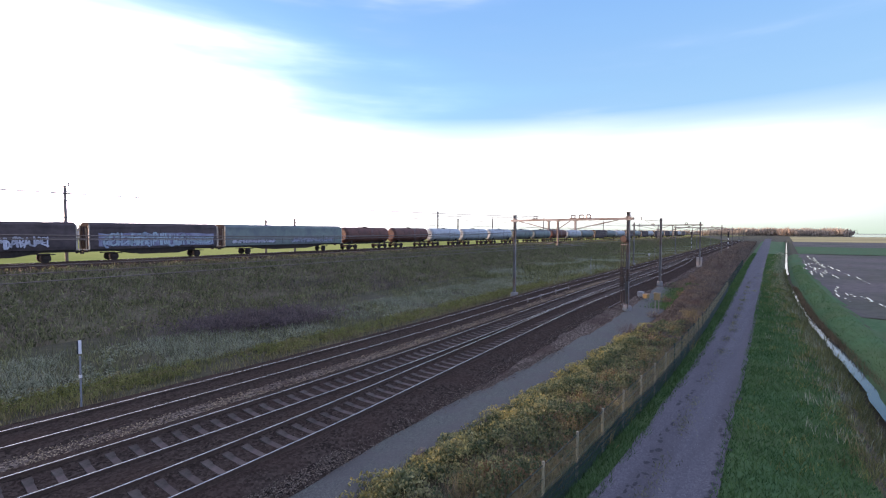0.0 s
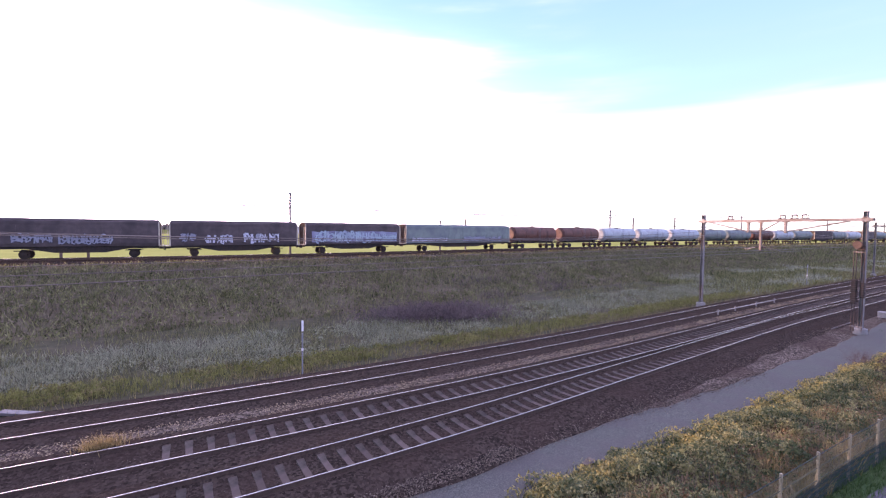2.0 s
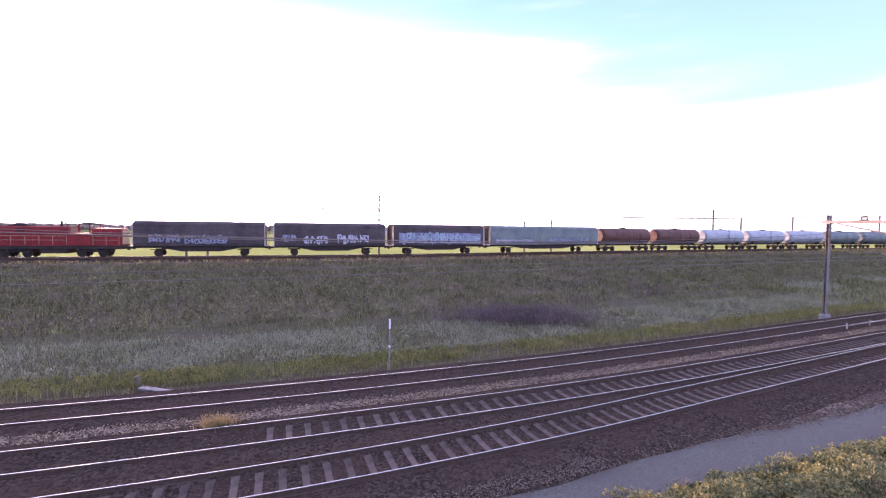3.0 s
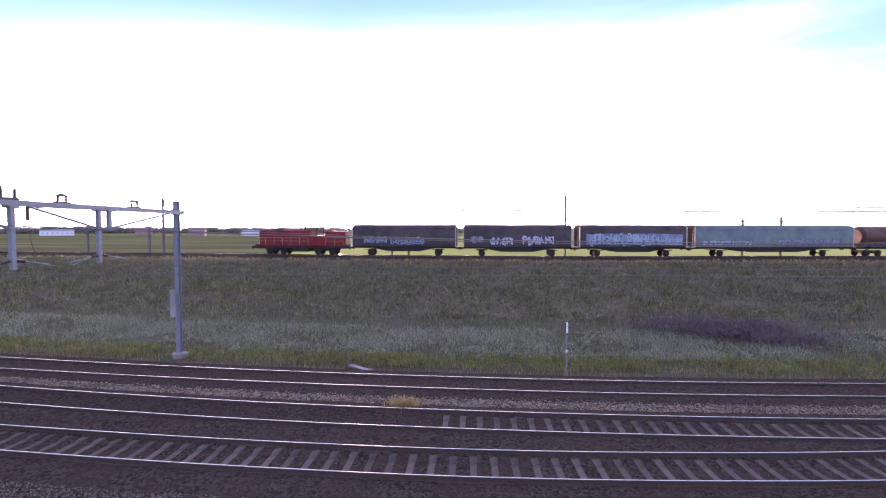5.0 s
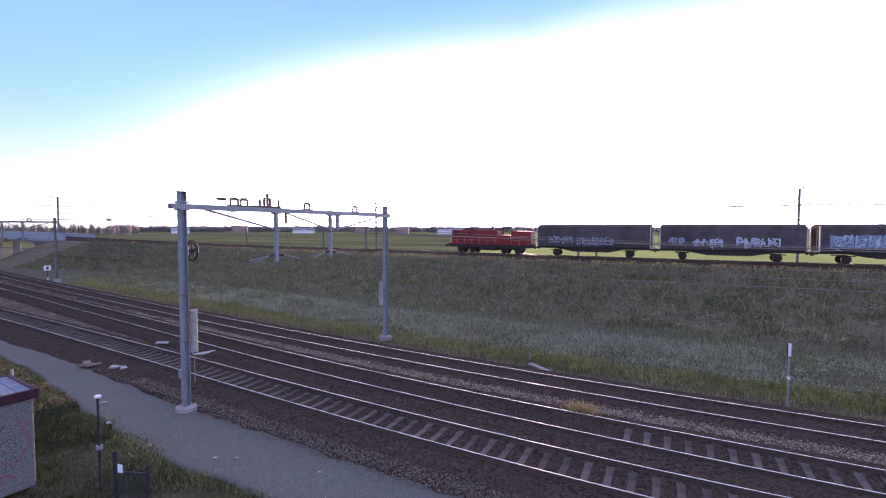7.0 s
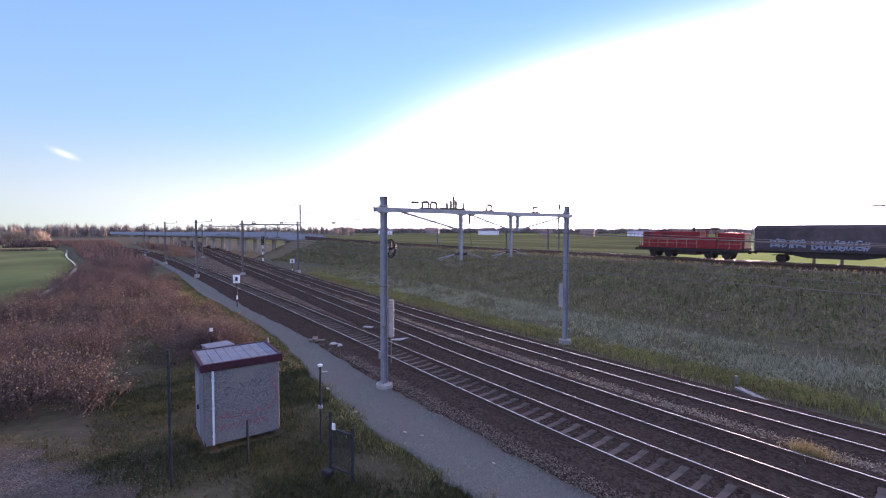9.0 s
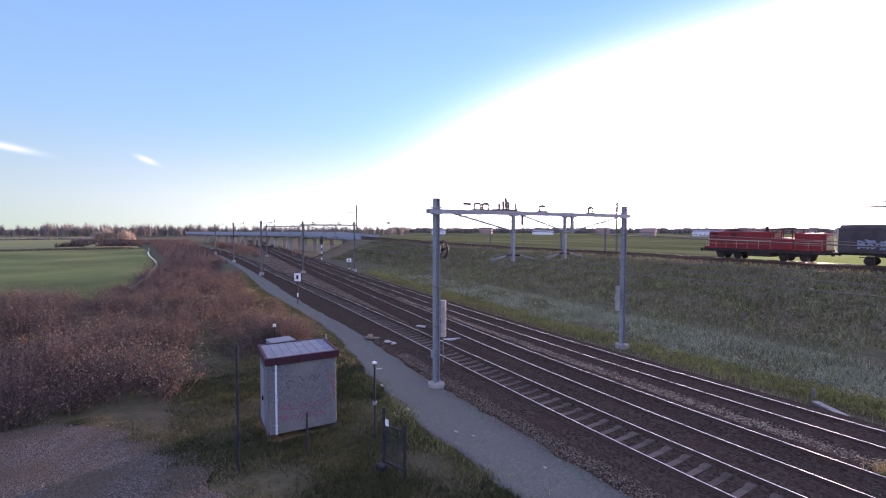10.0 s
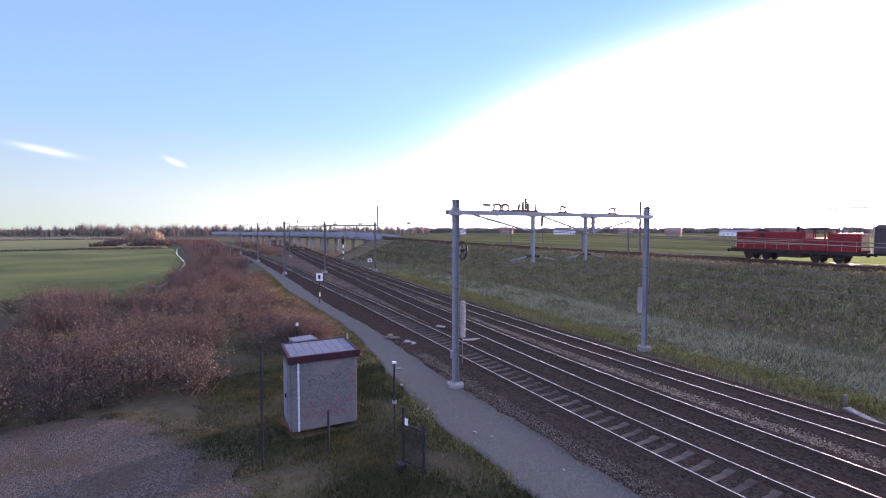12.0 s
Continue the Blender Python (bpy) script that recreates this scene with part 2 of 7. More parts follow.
M_SLEEPER = material("concrete_sleeper", [(0.06, 0.049, 0.037), (0.11, 0.091, 0.071)], 7, 0.9, bump=0.25, stain=(0.12, 0.085, 0.07), stain_scale=1.5,
                     stain_mix=0.7, island=0.22)
M_CLIP = material("rusty_fastening", [(0.07, 0.045, 0.03), (0.12, 0.08, 0.05)], 20, 0.8, bump=0.1)
M_GALV = material("galvanised_steel", [(0.18, 0.20, 0.22), (0.28, 0.30, 0.32)], 5, 0.55, metal=0.3, bump=0.08, stain=(0.22, 0.22, 0.22), stain_scale=0.8)
M_GALV_DARK = material("weathered_steel", [(0.16, 0.155, 0.15), (0.25, 0.24, 0.23)], 6, 0.6, metal=0.5, bump=0.1, stain=(0.12, 0.07, 0.04), stain_scale=0.7)
M_CONCRETE = material("pale_concrete", [(0.25, 0.24, 0.22), (0.37, 0.355, 0.33)], 6, 0.9, bump=0.25, stain=(0.22, 0.21, 0.19), stain_scale=0.6)
M_WIRE = material("overhead_wire", [(0.13, 0.115, 0.095), (0.2, 0.175, 0.14)], 20, 0.4, metal=0.7, bump=0)
M_INSULATOR = material("brown_glazed_insulator", [(0.025, 0.014, 0.012), (0.05, 0.03, 0.025)], 10, 0.25, bump=0.0, spec=0.5)
M_WHITE = material("white_paint", [(0.70, 0.70, 0.68), (0.82, 0.82, 0.80)], 6, 0.55, bump=0.05, stain=(0.5, 0.49, 0.46), stain_scale=2)
M_BLACK = material("black_paint", [(0.012, 0.012, 0.012), (0.03, 0.03, 0.03)], 6, 0.5, bump=0.05)
M_YELLOW = material("yellow_paint", [(0.50, 0.32, 0.03), (0.62, 0.42, 0.05)], 6, 0.5, bump=0.05)


# ---------------------------------------------------------------- mesh helpers
def mesh_object(name, verts, faces, mats, smooth=False, face_mats=None):
    me = bpy.data.meshes.new(name)
    me.from_pydata([tuple(v) for v in verts], [], [tuple(f) for f in faces])
    for m in (mats if isinstance(mats, (list, tuple)) else [mats]):
        me.materials.append(m)
    if face_mats is not None:
        me.polygons.foreach_set("material_index", np.asarray(face_mats, dtype=np.int32))
    if smooth:
        me.polygons.foreach_set("use_smooth", np.ones(len(me.polygons), dtype=bool))
    me.update()
    return new(name, me)


def part(name, bm, mats, parent, label=""):
    """One mesh under a thing or a part."""
    me = bpy.data.meshes.new(name)
    bm.normal_update()
    bm.to_mesh(me)
    bm.free()
    for m in (mats if isinstance(mats, (list, tuple)) else [mats]):
        me.materials.append(m)
    ob = new(name, me)
    ob.parent = parent
    if label:
        ob["label"] = label
    return ob


def thing(name, m=None, label="", category="", group="", kind=""):
    ob = new(name)
    ob.empty_display_size = 0.3
    if m is not None:
        ob.matrix_world = m
    return tagged(ob, label, category, group, kind)


def add_box(bm, center, size, rot=None, bevel=0.0, taper=1.0):
    m = Matrix.Translation(center) @ (rot.to_4x4() if rot is not None else Matrix.Identity(4)) @ Matrix.Diagonal((*size, 1))
    made = bmesh.ops.create_cube(bm, size=1.0, matrix=m)
    if taper != 1.0:
        top = sorted(made["verts"], key=lambda v: v.co.z)[4:]
        for v in top:
            v.co.x = center[0] + (v.co.x - center[0]) * taper
            v.co.y = center[1] + (v.co.y - center[1]) * taper
    if bevel:
        edges = list({e for v in made["verts"] for e in v.link_edges})
        bmesh.ops.bevel(bm, geom=edges, offset=bevel, segments=1, affect="EDGES", profile=0.5)
    return bm


def add_tube(bm, a, b, r, r2=None, segments=8):
    a, b = Vector(a), Vector(b)
    d = b - a
    m = Matrix.Translation((a + b) / 2) @ d.to_track_quat("Z", "Y").to_matrix().to_4x4()
    bmesh.ops.create_cone(bm, cap_ends=True, segments=segments, radius1=r, radius2=r if r2 is None else r2, depth=d.length, matrix=m)
    return bm


def add_chain(bm, points, r, segments=6):
    for a, b in zip(points, points[1:]):
        add_tube(bm, a, b, r, segments=segments)
    return bm


def add_ring(bm, center, radius, r, axis="Y", steps=24, segments=6):
    pts = []
    for i in range(steps + 1):
        a = 2 * math.pi * i / steps
        c, s = radius * math.cos(a), radius * math.sin(a)
        off = {"Y": (c, 0, s), "X": (0, c, s), "Z": (c, s, 0)}[axis]
        pts.append(Vector(center) + Vector(off))
    return add_chain(bm, pts, r, segments)


def add_prism(bm, outline, y0, y1):
    """An outline in x and z, carried from y0 to y1."""
    a = [bm.verts.new((x, y0, z)) for x, z in outline]
    b = [bm.verts.new((x, y1, z)) for x, z in outline]
    n = len(outline)
    for i in range(n):
        bm.faces.new((a[i], a[(i + 1) % n], b[(i + 1) % n], b[i]))
    bm.faces.new(a[::-1])
    bm.faces.new(b)
    bmesh.ops.recalc_face_normals(bm, faces=bm.faces)
    return bm


def fresh():
    return bmesh.new()


# ---------------------------------------------------------------- alignments
def lncosh(v):
    v = abs(v)
    return v + math.log1p(math.exp(-2 * v)) - math.log(2)


def bend(x):
    """Sideways bend fitted to the camera's view; the true line is nearly straight."""
    ease = 0.0725 * 7 * math.log1p(math.exp((x - 43) / 7)) if 0 < x < 600 else (0.0725 * (x - 43) if x > 0 else 0.0)
    return (4.3 if x > 0 else 3.7) * lncosh(x / 30) - ease


def curve_through(points):
    xs, ys = [p[0] for p in points], [p[1] for p in points]

    def at(x):
        if x <= xs[0]:
            return ys[0] + (x - xs[0]) * (ys[1] - ys[0]) / (xs[1] - xs[0])
        if x >= xs[-1]:
            return ys[-1] + (x - xs[-1]) * (ys[-1] - ys[-2]) / (xs[-1] - xs[-2])
        i = max(k for k in range(len(xs) - 1) if xs[k] <= x)
        h = xs[i + 1] - xs[i]

        def slope(k):
            if k == 0 or k == len(xs) - 1:
                j = min(max(k, 1), len(xs) - 1)
                return (ys[j] - ys[j - 1]) / (xs[j] - xs[j - 1])
            return (ys[k + 1] - ys[k - 1]) / (xs[k + 1] - xs[k - 1])
        s = (x - xs[i]) / h
        return (ys[i] * (2 * s**3 - 3 * s**2 + 1) + slope(i) * h * (s**3 - 2 * s**2 + s)
                + ys[i + 1] * (3 * s**2 - 2 * s**3) + slope(i + 1) * h * (s**3 - s**2))
    return at


middle_shift = curve_through([(-600, -0.5), (-130, -0.5), (-100, -0.35), (-72, 0.15), (-55, 0.42), (-40, 0.45), (-28, 0.38), (-18, 0.15), (-8, 0), (0, 0), (600, 0)])
far_shift = curve_through([(-600, -0.4), (-90, -0.4), (-60, -0.2), (-40, 0), (0, 0), (600, 0)])


def far_track(x):
    return 19.45 + bend(x) + far_shift(x)


def middle_track(x):
    return 15.72 + bend(x) + middle_shift(x)


near_track = curve_through([(-260, 6.5), (-229, 10.3), (-189, 14.4), (-145, 16.8), (-118, 17.0), (-87, 16.2), (-70, 15.6), (-50, 14.8), (-40, 14.45), (-32, 14.05), (-24, 13.65), (-16, 13.2), (-8, 12.85),
                            (0, 12.82), (8, 13.3), (16, 14.2), (24, 15.1), (32, 16.0), (40, 16.75), (54, 17.6), (74, 18.9), (98, 20.9), (116, 23.0), (130, 25.0)])
high_track = curve_through([(-320, 15), (-230, 30), (-170, 40), (-130, 44.5), (-112, 48.5), (-98, 55), (-84, 60.5), (-66, 63.6), (-40, 63.8), (-20, 62.6), (0, 62), (20, 63),
                            (45, 66.3), (90, 70.6), (130, 72), (250, 74), (600, 87)])
high_level = curve_through([(-320, 4.6), (-230, 4.9), (-170, 5.2), (-130, 5.2), (-112, 4.6), (-98, 3.9), (-84, 3.35), (-66, 3.05), (-50, 3.0), (0, 3.0), (600, 3.0)])


def heading(line, x):
    return math.atan2(line(x + 0.5) - line(x - 0.5), 1.0)


def steps(a, b, near=1.5, grow=0.03):
    """Stations from a to b, close together near the middle and wider apart far away."""
    xs, x = [0.0], 0.0
    while x < b:
        x += max(near, grow * abs(x))
        xs.append(min(x, b))
    x = 0.0
    low = []
    while x > a:
        x -= max(near, grow * abs(x))
        low.append(max(x, a))
    return [v for v in low[::-1]] + xs


def sweep(name, line, outline, stations, mats, level=None, face_mats=None, closed=True, smooth=False, rough_z=0.0):
    """An outline of (offset to the far side, height) carried along a line."""
    verts, faces, fm = [], [], []
    n = len(outline)
    for x in stations:
        h = heading(line, x)
        z0 = level(x) if level else 0.0
        for o, z in outline:
            dz = rough_z * noise.noise((x * 0.6, o * 0.6, 3.1)) if rough_z else 0
            verts.append((x - math.sin(h) * o, line(x) + math.cos(h) * o, z0 + z + dz))
    for i in range(len(stations) - 1):
        for j in range(n if closed else n - 1):
            k = (j + 1) % n
            faces.append((i * n + j, (i + 1) * n + j, (i + 1) * n + k, i * n + k))
            fm.append(face_mats[j] if face_mats else 0)
    return mesh_object(name, verts, faces, mats, smooth, fm)


# ---------------------------------------------------------------- ground, banks, water, road
ditch = curve_through([(-600, -40), (-230, -3), (-160, -1.5), (-120, 0.2), (-80, -2.0), (-40, -7.5), (-15, -7.0), (5, -3.6), (22, -1.9), (31, -1.2), (45, 0.2),
                       (67, 2.0), (100, 4.05), (188, 7.5), (400, 15.6), (3000, 116)])


road_low = curve_through([(-12, 1.2), (5, 2.0), (12.6, 2.28), (18.5, 2.64), (22.5, 2.8), (30, 3.2), (36.5, 3.55), (43, 3.95), (74, 5.75), (110, 7.9), (600, 36)])
road_high = curve_through([(-12, 3.8), (5, 4.6), (10.5, 4.76), (15, 4.82), (20.5, 5.0), (26, 5.15), (34, 5.6), (42, 6.05), (74, 8.2), (110, 10.7), (600, 41.5)])


def road_line(x):
    return (road_low(x) + road_high(x)) / 2


def ground_level(x, y):
    o = y - bend(x)
    z = -0.55
    if o < -6:
        z = -0.75
    if -400 < x < 500 and abs(y - ditch(x)) < 6:
        d = (y - ditch(x)) / 1.05
        z -= 0.95 * math.exp(-d * d)
    if abs(x) < 160 and -60 < o < 40:
        z += 0.07 * noise.noise((x * 0.35, y * 0.35, 0.7)) + 0.05 * noise.noise((x * 1.1, y * 1.1, 5.7))
    return z


xs = steps(-3800, 3800, 1.4, 0.028)
offsets = ([-3800, -2400, -1500, -900, -500, -280, -160, -100, -70, -50, -38, -30, -25] + [-22 + 0.45 * i for i in range(82)]
           + [16, 18, 20, 22, 24, 26, 29, 32, 36, 40, 60, 90, 130, 200, 320, 550, 900, 1500, 2400, 3800])
verts, faces = [], []
for x in xs:
    lift = bend(x) if abs(x) < 400 else bend(400) + 0.0 * x
    for o in offsets:
        verts.append((x, o + lift, ground_level(x, o + lift)))
n = len(offsets)
for i in range(len(xs) - 1):
    for j in range(n - 1):
        faces.append((i * n + j, (i + 1) * n + j, (i + 1) * n + j + 1, i * n + j + 1))
ground = mesh_object("ground", verts, faces, M_GROUND, smooth=True)
tagged(ground, "rough winter grass and brown earth on flat polder land", "ground", kind="structure")


def sheet(name, x0, x1, low, high, z, mats, label, category="ground", near=1.5, across=6, wave=0.0, kind="structure"):
    """A thin layer of ground between two lines."""
    st = [x for x in steps(-3800, 3800, near, 0.03) if x0 <= x <= x1]
    st = sorted(set([x0] + st + [x1]))
    v, f = [], []
    for x in st:
        a, b = low(x), high(x)
        if wave:
            a += wave * noise.noise((x * 0.8, 1.3, 0)) + 0.5 * wave * noise.noise((x * 2.9, 4.3, 0))
            b += wave * noise.noise((x * 0.8, 7.3, 0)) + 0.5 * wave * noise.noise((x * 2.9, 9.3, 0))
        for k in range(across + 1):
            y = a + (b - a) * k / across
            v.append((x, y, z(x, y, k / across) if callable(z) else z))
    m = across + 1
    for i in range(len(st) - 1):
        for k in range(across):
            f.append((i * m + k, (i + 1) * m + k, (i + 1) * m + k + 1, i * m + k + 1))
    return tagged(mesh_object(name, v, f, mats, smooth=True), label, category, kind=kind)


# fields
sheet("field_beyond_bank", -1500, 1800, lambda x: high_track(max(min(x, 590), -120)) + 24, lambda x: high_track(max(min(x, 590), -120)) + 420, -0.5, M_FIELD,
      "bright yellow-green winter crop field in low sun", "field", across=14)
sheet("field_far", -2600, 2600, lambda x: 520 + 0.1 * x, lambda x: 1500, -0.47, material("distant_field", [(0.12, 0.16, 0.04), (0.19, 0.2, 0.07)], 0.02, 0.95, bump=0,
      stain=(0.10, 0.09, 0.05), stain_scale=0.006, stain_mix=0.8, spec=0.0), "patchwork of distant green and brown fields", "field", across=10)
# its far edge follows a line of sight, shaped to fit the camera's view
sheet("green_field_north", -1500, -46, lambda x: high_track(max(x, -120)) + 23, lambda x: max(high_track(max(x, -120)) + 23.5, min(-x / 0.45, high_track(max(x, -120)) + 420)), -0.44,
      material("dull_green_field", [(0.06, 0.07, 0.03), (0.098, 0.104, 0.046)], 0.15, 0.95, bump=0.3, stain=(0.16, 0.16, 0.07), stain_scale=0.03, stain_mix=0.8, distance=0.08, spec=0.0,
               stretch=(0.25, 1.6, 1)), "dull green field with paler strips", "field", across=14)
sheet("ploughed_field", 50.5, 188, lambda x: -70 + 0.1 * x, lambda x: ditch(x) - 2.9, lambda x, y, k: -0.68 + 0.05 * noise.noise((x * 0.4, y * 0.4, 0)), M_MUD,
      "dark wet ploughed field with puddles", "field", across=60, near=1.5, wave=1.0)
sheet("green_field", 190, 282, lambda x: -160, lambda x: ditch(x) - 3, -0.6, M_MEADOW, "green meadow strip beside the ditch", "field", across=8)
sheet("fallow_field", 284, 430, lambda x: -200, lambda x: ditch(x) - 3, -0.6, M_MUD, "brown fallow strip behind the green field", "field", across=8)
sheet("pale_field", 432, 950, lambda x: -400, lambda x: ditch(x) - 4, -0.6, material("dry_reed_field", [(0.33, 0.28, 0.10), (0.42, 0.35, 0.15)], 0.08, 0.95, bump=0,
      stain=(0.12, 0.12, 0.05), stain_scale=0.01), "pale straw coloured field by the water", "field", across=8)
sheet("lake", 960, 2600, lambda x: -900, lambda x: -40, -0.55, M_WATER, "bright lake on the horizon", "water", across=6)
sheet("stubble_field", -560, -205, lambda x: -190 + 0.2 * x, lambda x: ditch(x) - 3.2, lambda x, y, k: -0.66, material("sunlit_stubble", [(0.15, 0.155, 0.05), (0.22, 0.205, 0.075)], 0.3, 0.95,
      bump=0.3, stain=(0.12, 0.14, 0.045), stain_scale=0.02, stain_mix=0.8, distance=0.06), "yellow-green stubble field behind the meadow", "field", across=16)
sheet("green_field_south", -200, -62, lambda x: -150 + 0.2 * x, lambda x: ditch(x) - 3.2, lambda x, y, k: -0.66, M_SUNNY,
      "olive green meadow with sunlit patches painted in its colour", "field", across=24)

sheet("ditch_bank", -12, 50, lambda x: ditch(x) - 4.2, lambda x: ditch(x) - 0.55, lambda x, y, k: max(ground_level(x, y), -1.25) + 0.07, M_MEADOW,
      "green grass bank of the ditch", "grass", across=12, near=0.7, wave=0.12)
sheet("meadow_by_ditch", -12, 50, lambda x: -60, lambda x: ditch(x) - 4.0, lambda x, y, k: ground_level(x, y) + 0.05, M_MEADOW,
      "dark green meadow across the ditch", "field", across=40, wave=0.2)
sheet("meadow_edge", 50, 185, lambda x: ditch(x) - 3.3, lambda x: ditch(x) - 0.35, lambda x, y, k: ground_level(x, y) + 0.05, M_MEADOW,
      "green grass strip between ditch and plough land", "field", across=10, wave=0.2)
sheet("ditch_bank_south", -198, -60, lambda x: ditch(x) - 5.5, lambda x: ditch(x) - 0.55, lambda x, y, k: max(ground_level(x, y), -1.2) + 0.11, M_SUNNY,
      "olive grass bank of the ditch", "grass", across=10, wave=0.2)

sheet("bare_ditch_bank", 6, 27, lambda x: ditch(x) + 0.42, lambda x: ditch(x) + 1.55 - 0.04 * max(0, x - 14), lambda x, y, k: max(ground_level(x, y), -1.25) + 0.06 + 0.10 * math.sin(math.pi * k), M_BARE,
      "bare brown soil on the ditch bank", "soil", across=8, near=0.4, wave=0.3)

# verge between the road and the ditch
sheet("verge", -3.5, 420, lambda x: ditch(x) + 0.6, lambda x: road_low(x) + 0.1,
      lambda x, y, k: ground_level(x, y) + 0.05 + 0.1 * k, M_MEADOW, "lush green grass verge", "grass", across=10, wave=0.15)
sheet("verge_strip", -9, 420, lambda x: road_high(x) - 0.1, lambda x: road_high(x) + 1.1,
      lambda x, y, k: -0.42, M_MEADOW, "narrow green grass strip along the fence", "grass", across=4, wave=0.12)

# gravel service road with two wheel tracks and a crown
sheet("gravel_road", -7, 600, road_low, road_high,
      lambda x, y, k: -0.40 + 0.035 * math.cos(k * 4 * math.pi) + 0.012 * noise.noise((x * 1.5, y * 1.5, 2)), M_ROAD,
      "worn grey gravel service road with wheel ruts", "road", across=14, near=0.7, wave=0.08)
yard_edge = curve_through([(-21, -2.6), (-18.5, -0.6), (-16, 0.7), (-12.5, 1.5), (-8, 2.6), (-3, 3.6)])
sheet("gravel_yard", -21, -2, lambda x: -7.5 + 0.25 * max(0, -14 - x), yard_edge,
      lambda x, y, k: -0.40 - 0.1 * (2 * k - 1) ** 8 + 0.02 * noise.noise((x, y, 2)), M_YARD, "patchy gravel yard at the end of the road", "yard", across=18, near=0.35, wave=0.7)
# service path along the tracks
path_low = curve_through([(-150, 14.2), (-120, 13.6), (-85, 12.6), (-55, 10.6), (-43, 10.5), (-34, 10.3), (-28, 9.9), (-19, 8.55), (-14.5, 8.0), (-11, 8.0), (-8.5, 8.05), (0, 8.7), (8, 9.25), (17, 9.3), (27, 9.5),
                          (34, 9.75), (47, 11.0), (60, 12.6)])
path_high = curve_through([(-150, 15.6), (-120, 15.0), (-77, 13.8), (-50, 12.3), (-39, 11.85), (-29, 11.65), (-21, 11.05), (-15.5, 10.75), (-11, 10.75), (-8, 10.6), (0, 10.9), (9, 11.55), (17.5, 11.45), (25, 11.85),
                           (35, 12.5), (60, 15.5)])
sheet("service_path", -145, 60, path_low, path_high, lambda x, y, k: -0.43 - 0.08 * abs(2 * k - 1) ** 40 + 0.012 * noise.noise((x * 0.7, y, 1)), M_PATH,
      "pale grey grit walkway beside the tracks", "path", across=26, near=0.25, wave=0.22)

for a, b in ((13, 72), (100, 197), (204, 420)):
    sheet("ditch_water", a, b, lambda x: ditch(x) - 0.85 + 0.70 * min(max((x - 28) / 22, 0), 1), lambda x: ditch(x) - 0.12 + 0.44 * min(max((x - 28) / 22, 0), 1), -1.17, M_WATER, "still ditch water reflecting the sky", "water", across=3, wave=0.12)
for a, b in ((-118, -60), (-235, -122)):
    sheet("ditch_water", a, b, lambda x: ditch(x) - 0.3, lambda x: ditch(x) + (0.3 if x > -120 else 0.12), -1.12, M_WATER, "still ditch water reflecting the sky", "water", across=3, wave=0.2)

# puddles on the ploughed field
puddle_rng = random.Random(4)
for row, (x0, y0, x1, y1, count) in enumerate(((173, 1.9, 91, -2.4, 30), (146, 2.4, 95, 0.6, 16), (116, 0.7, 92, -1.0, 14), (76, -1.5, 60, -2.1, 7), (68, -2.8, 54, -6.1, 13), (130, -1, 80, -6, 10))):
    for i in range(count):
        s = (i + puddle_rng.random()) / count
        cx, cy = x0 + (x1 - x0) * s, y0 + (y1 - y0) * s + puddle_rng.gauss(0, 0.35)
        length, width = (0.2 + 1.9 * puddle_rng.random() ** 2) * (0.35 + cx / 90), puddle_rng.uniform(0.02, 0.06) * (1 + cx / 70)
        bm = fresh()
        ring = []
        for k in range(14):
            a = 2 * math.pi * k / 14
            w = 1 + 0.35 * noise.noise((cx + math.cos(a), cy + math.sin(a), row))
            ring.append(bm.verts.new((cx + length * w * math.cos(a), cy + 0.06 * length * math.cos(a) + width * w * math.sin(a), -0.585)))
        bm.faces.new(ring)
        me = bpy.data.meshes.new("puddle")
        bm.to_mesh(me)
        bm.free()
        me.materials.append(M_WATER)
        tagged(new("puddle", me), "shallow bright puddle on ploughed soil", "puddle", "puddles on the field", "structure")

# the railway embankment
bank_stations = [x for x in steps(-112, 620, 1.6, 0.02)]
bank_rows = [(0.0, 0.0), (0.12, 0.10), (0.3, 0.30), (0.5, 0.52), (0.7, 0.74), (0.85, 0.9), (0.96, 0.985), (1.0, 1.0)]
verts, faces = [], []
for x in bank_stations:
    y, top = high_track(x), high_level(x) - 0.55
    reach = 22 if x > -60 else max(11.5, 22 + (x + 60) * 0.21)
    foot = y - 4.2 - reach
    line = [(foot + reach * a, -0.6 + (top + 0.6) * h) for a, h in bank_rows]
    line += [(y + 5.0, top), (y + 9.0, top - 0.2), (y + 17.0, -0.6)]
    for k, (yy, zz) in enumerate(line):
        edge = 0.0 if k in (0, len(line) - 1) else (0.22 if 0 < k < 6 else 0.05)
        verts.append((x, yy, zz + edge * noise.noise((x * 0.3, yy * 0.4, 1.0)) + 0.6 * edge * noise.noise((x * 0.9, yy, 8.0))))
n = len(bank_rows) + 3
for i in range(len(bank_stations) - 1):
    for j in range(n - 1):
        faces.append((i * n + j, (i + 1) * n + j, (i + 1) * n + j + 1, i * n + j + 1))
for j in range(n - 2):
    faces.append((0, j + 1, j + 2))
tagged(mesh_object("embankment", verts, faces, M_BANK, smooth=True), "long dark railway embankment overgrown with grass and bramble", "embankment", kind="structure")

# ---------------------------------------------------------------- tracks
RAIL = [(-0.065, -0.172), (0.065, -0.172), (0.06, -0.160), (0.012, -0.145), (0.010, -0.045), (0.034, -0.036), (0.036, -0.008), (0.026, -0.001), (0.017, 0.0),
        (-0.017, 0.0), (-0.026, -0.001), (-0.036, -0.008), (-0.034, -0.036), (-0.010, -0.045), (-0.012, -0.145), (-0.06, -0.160)]
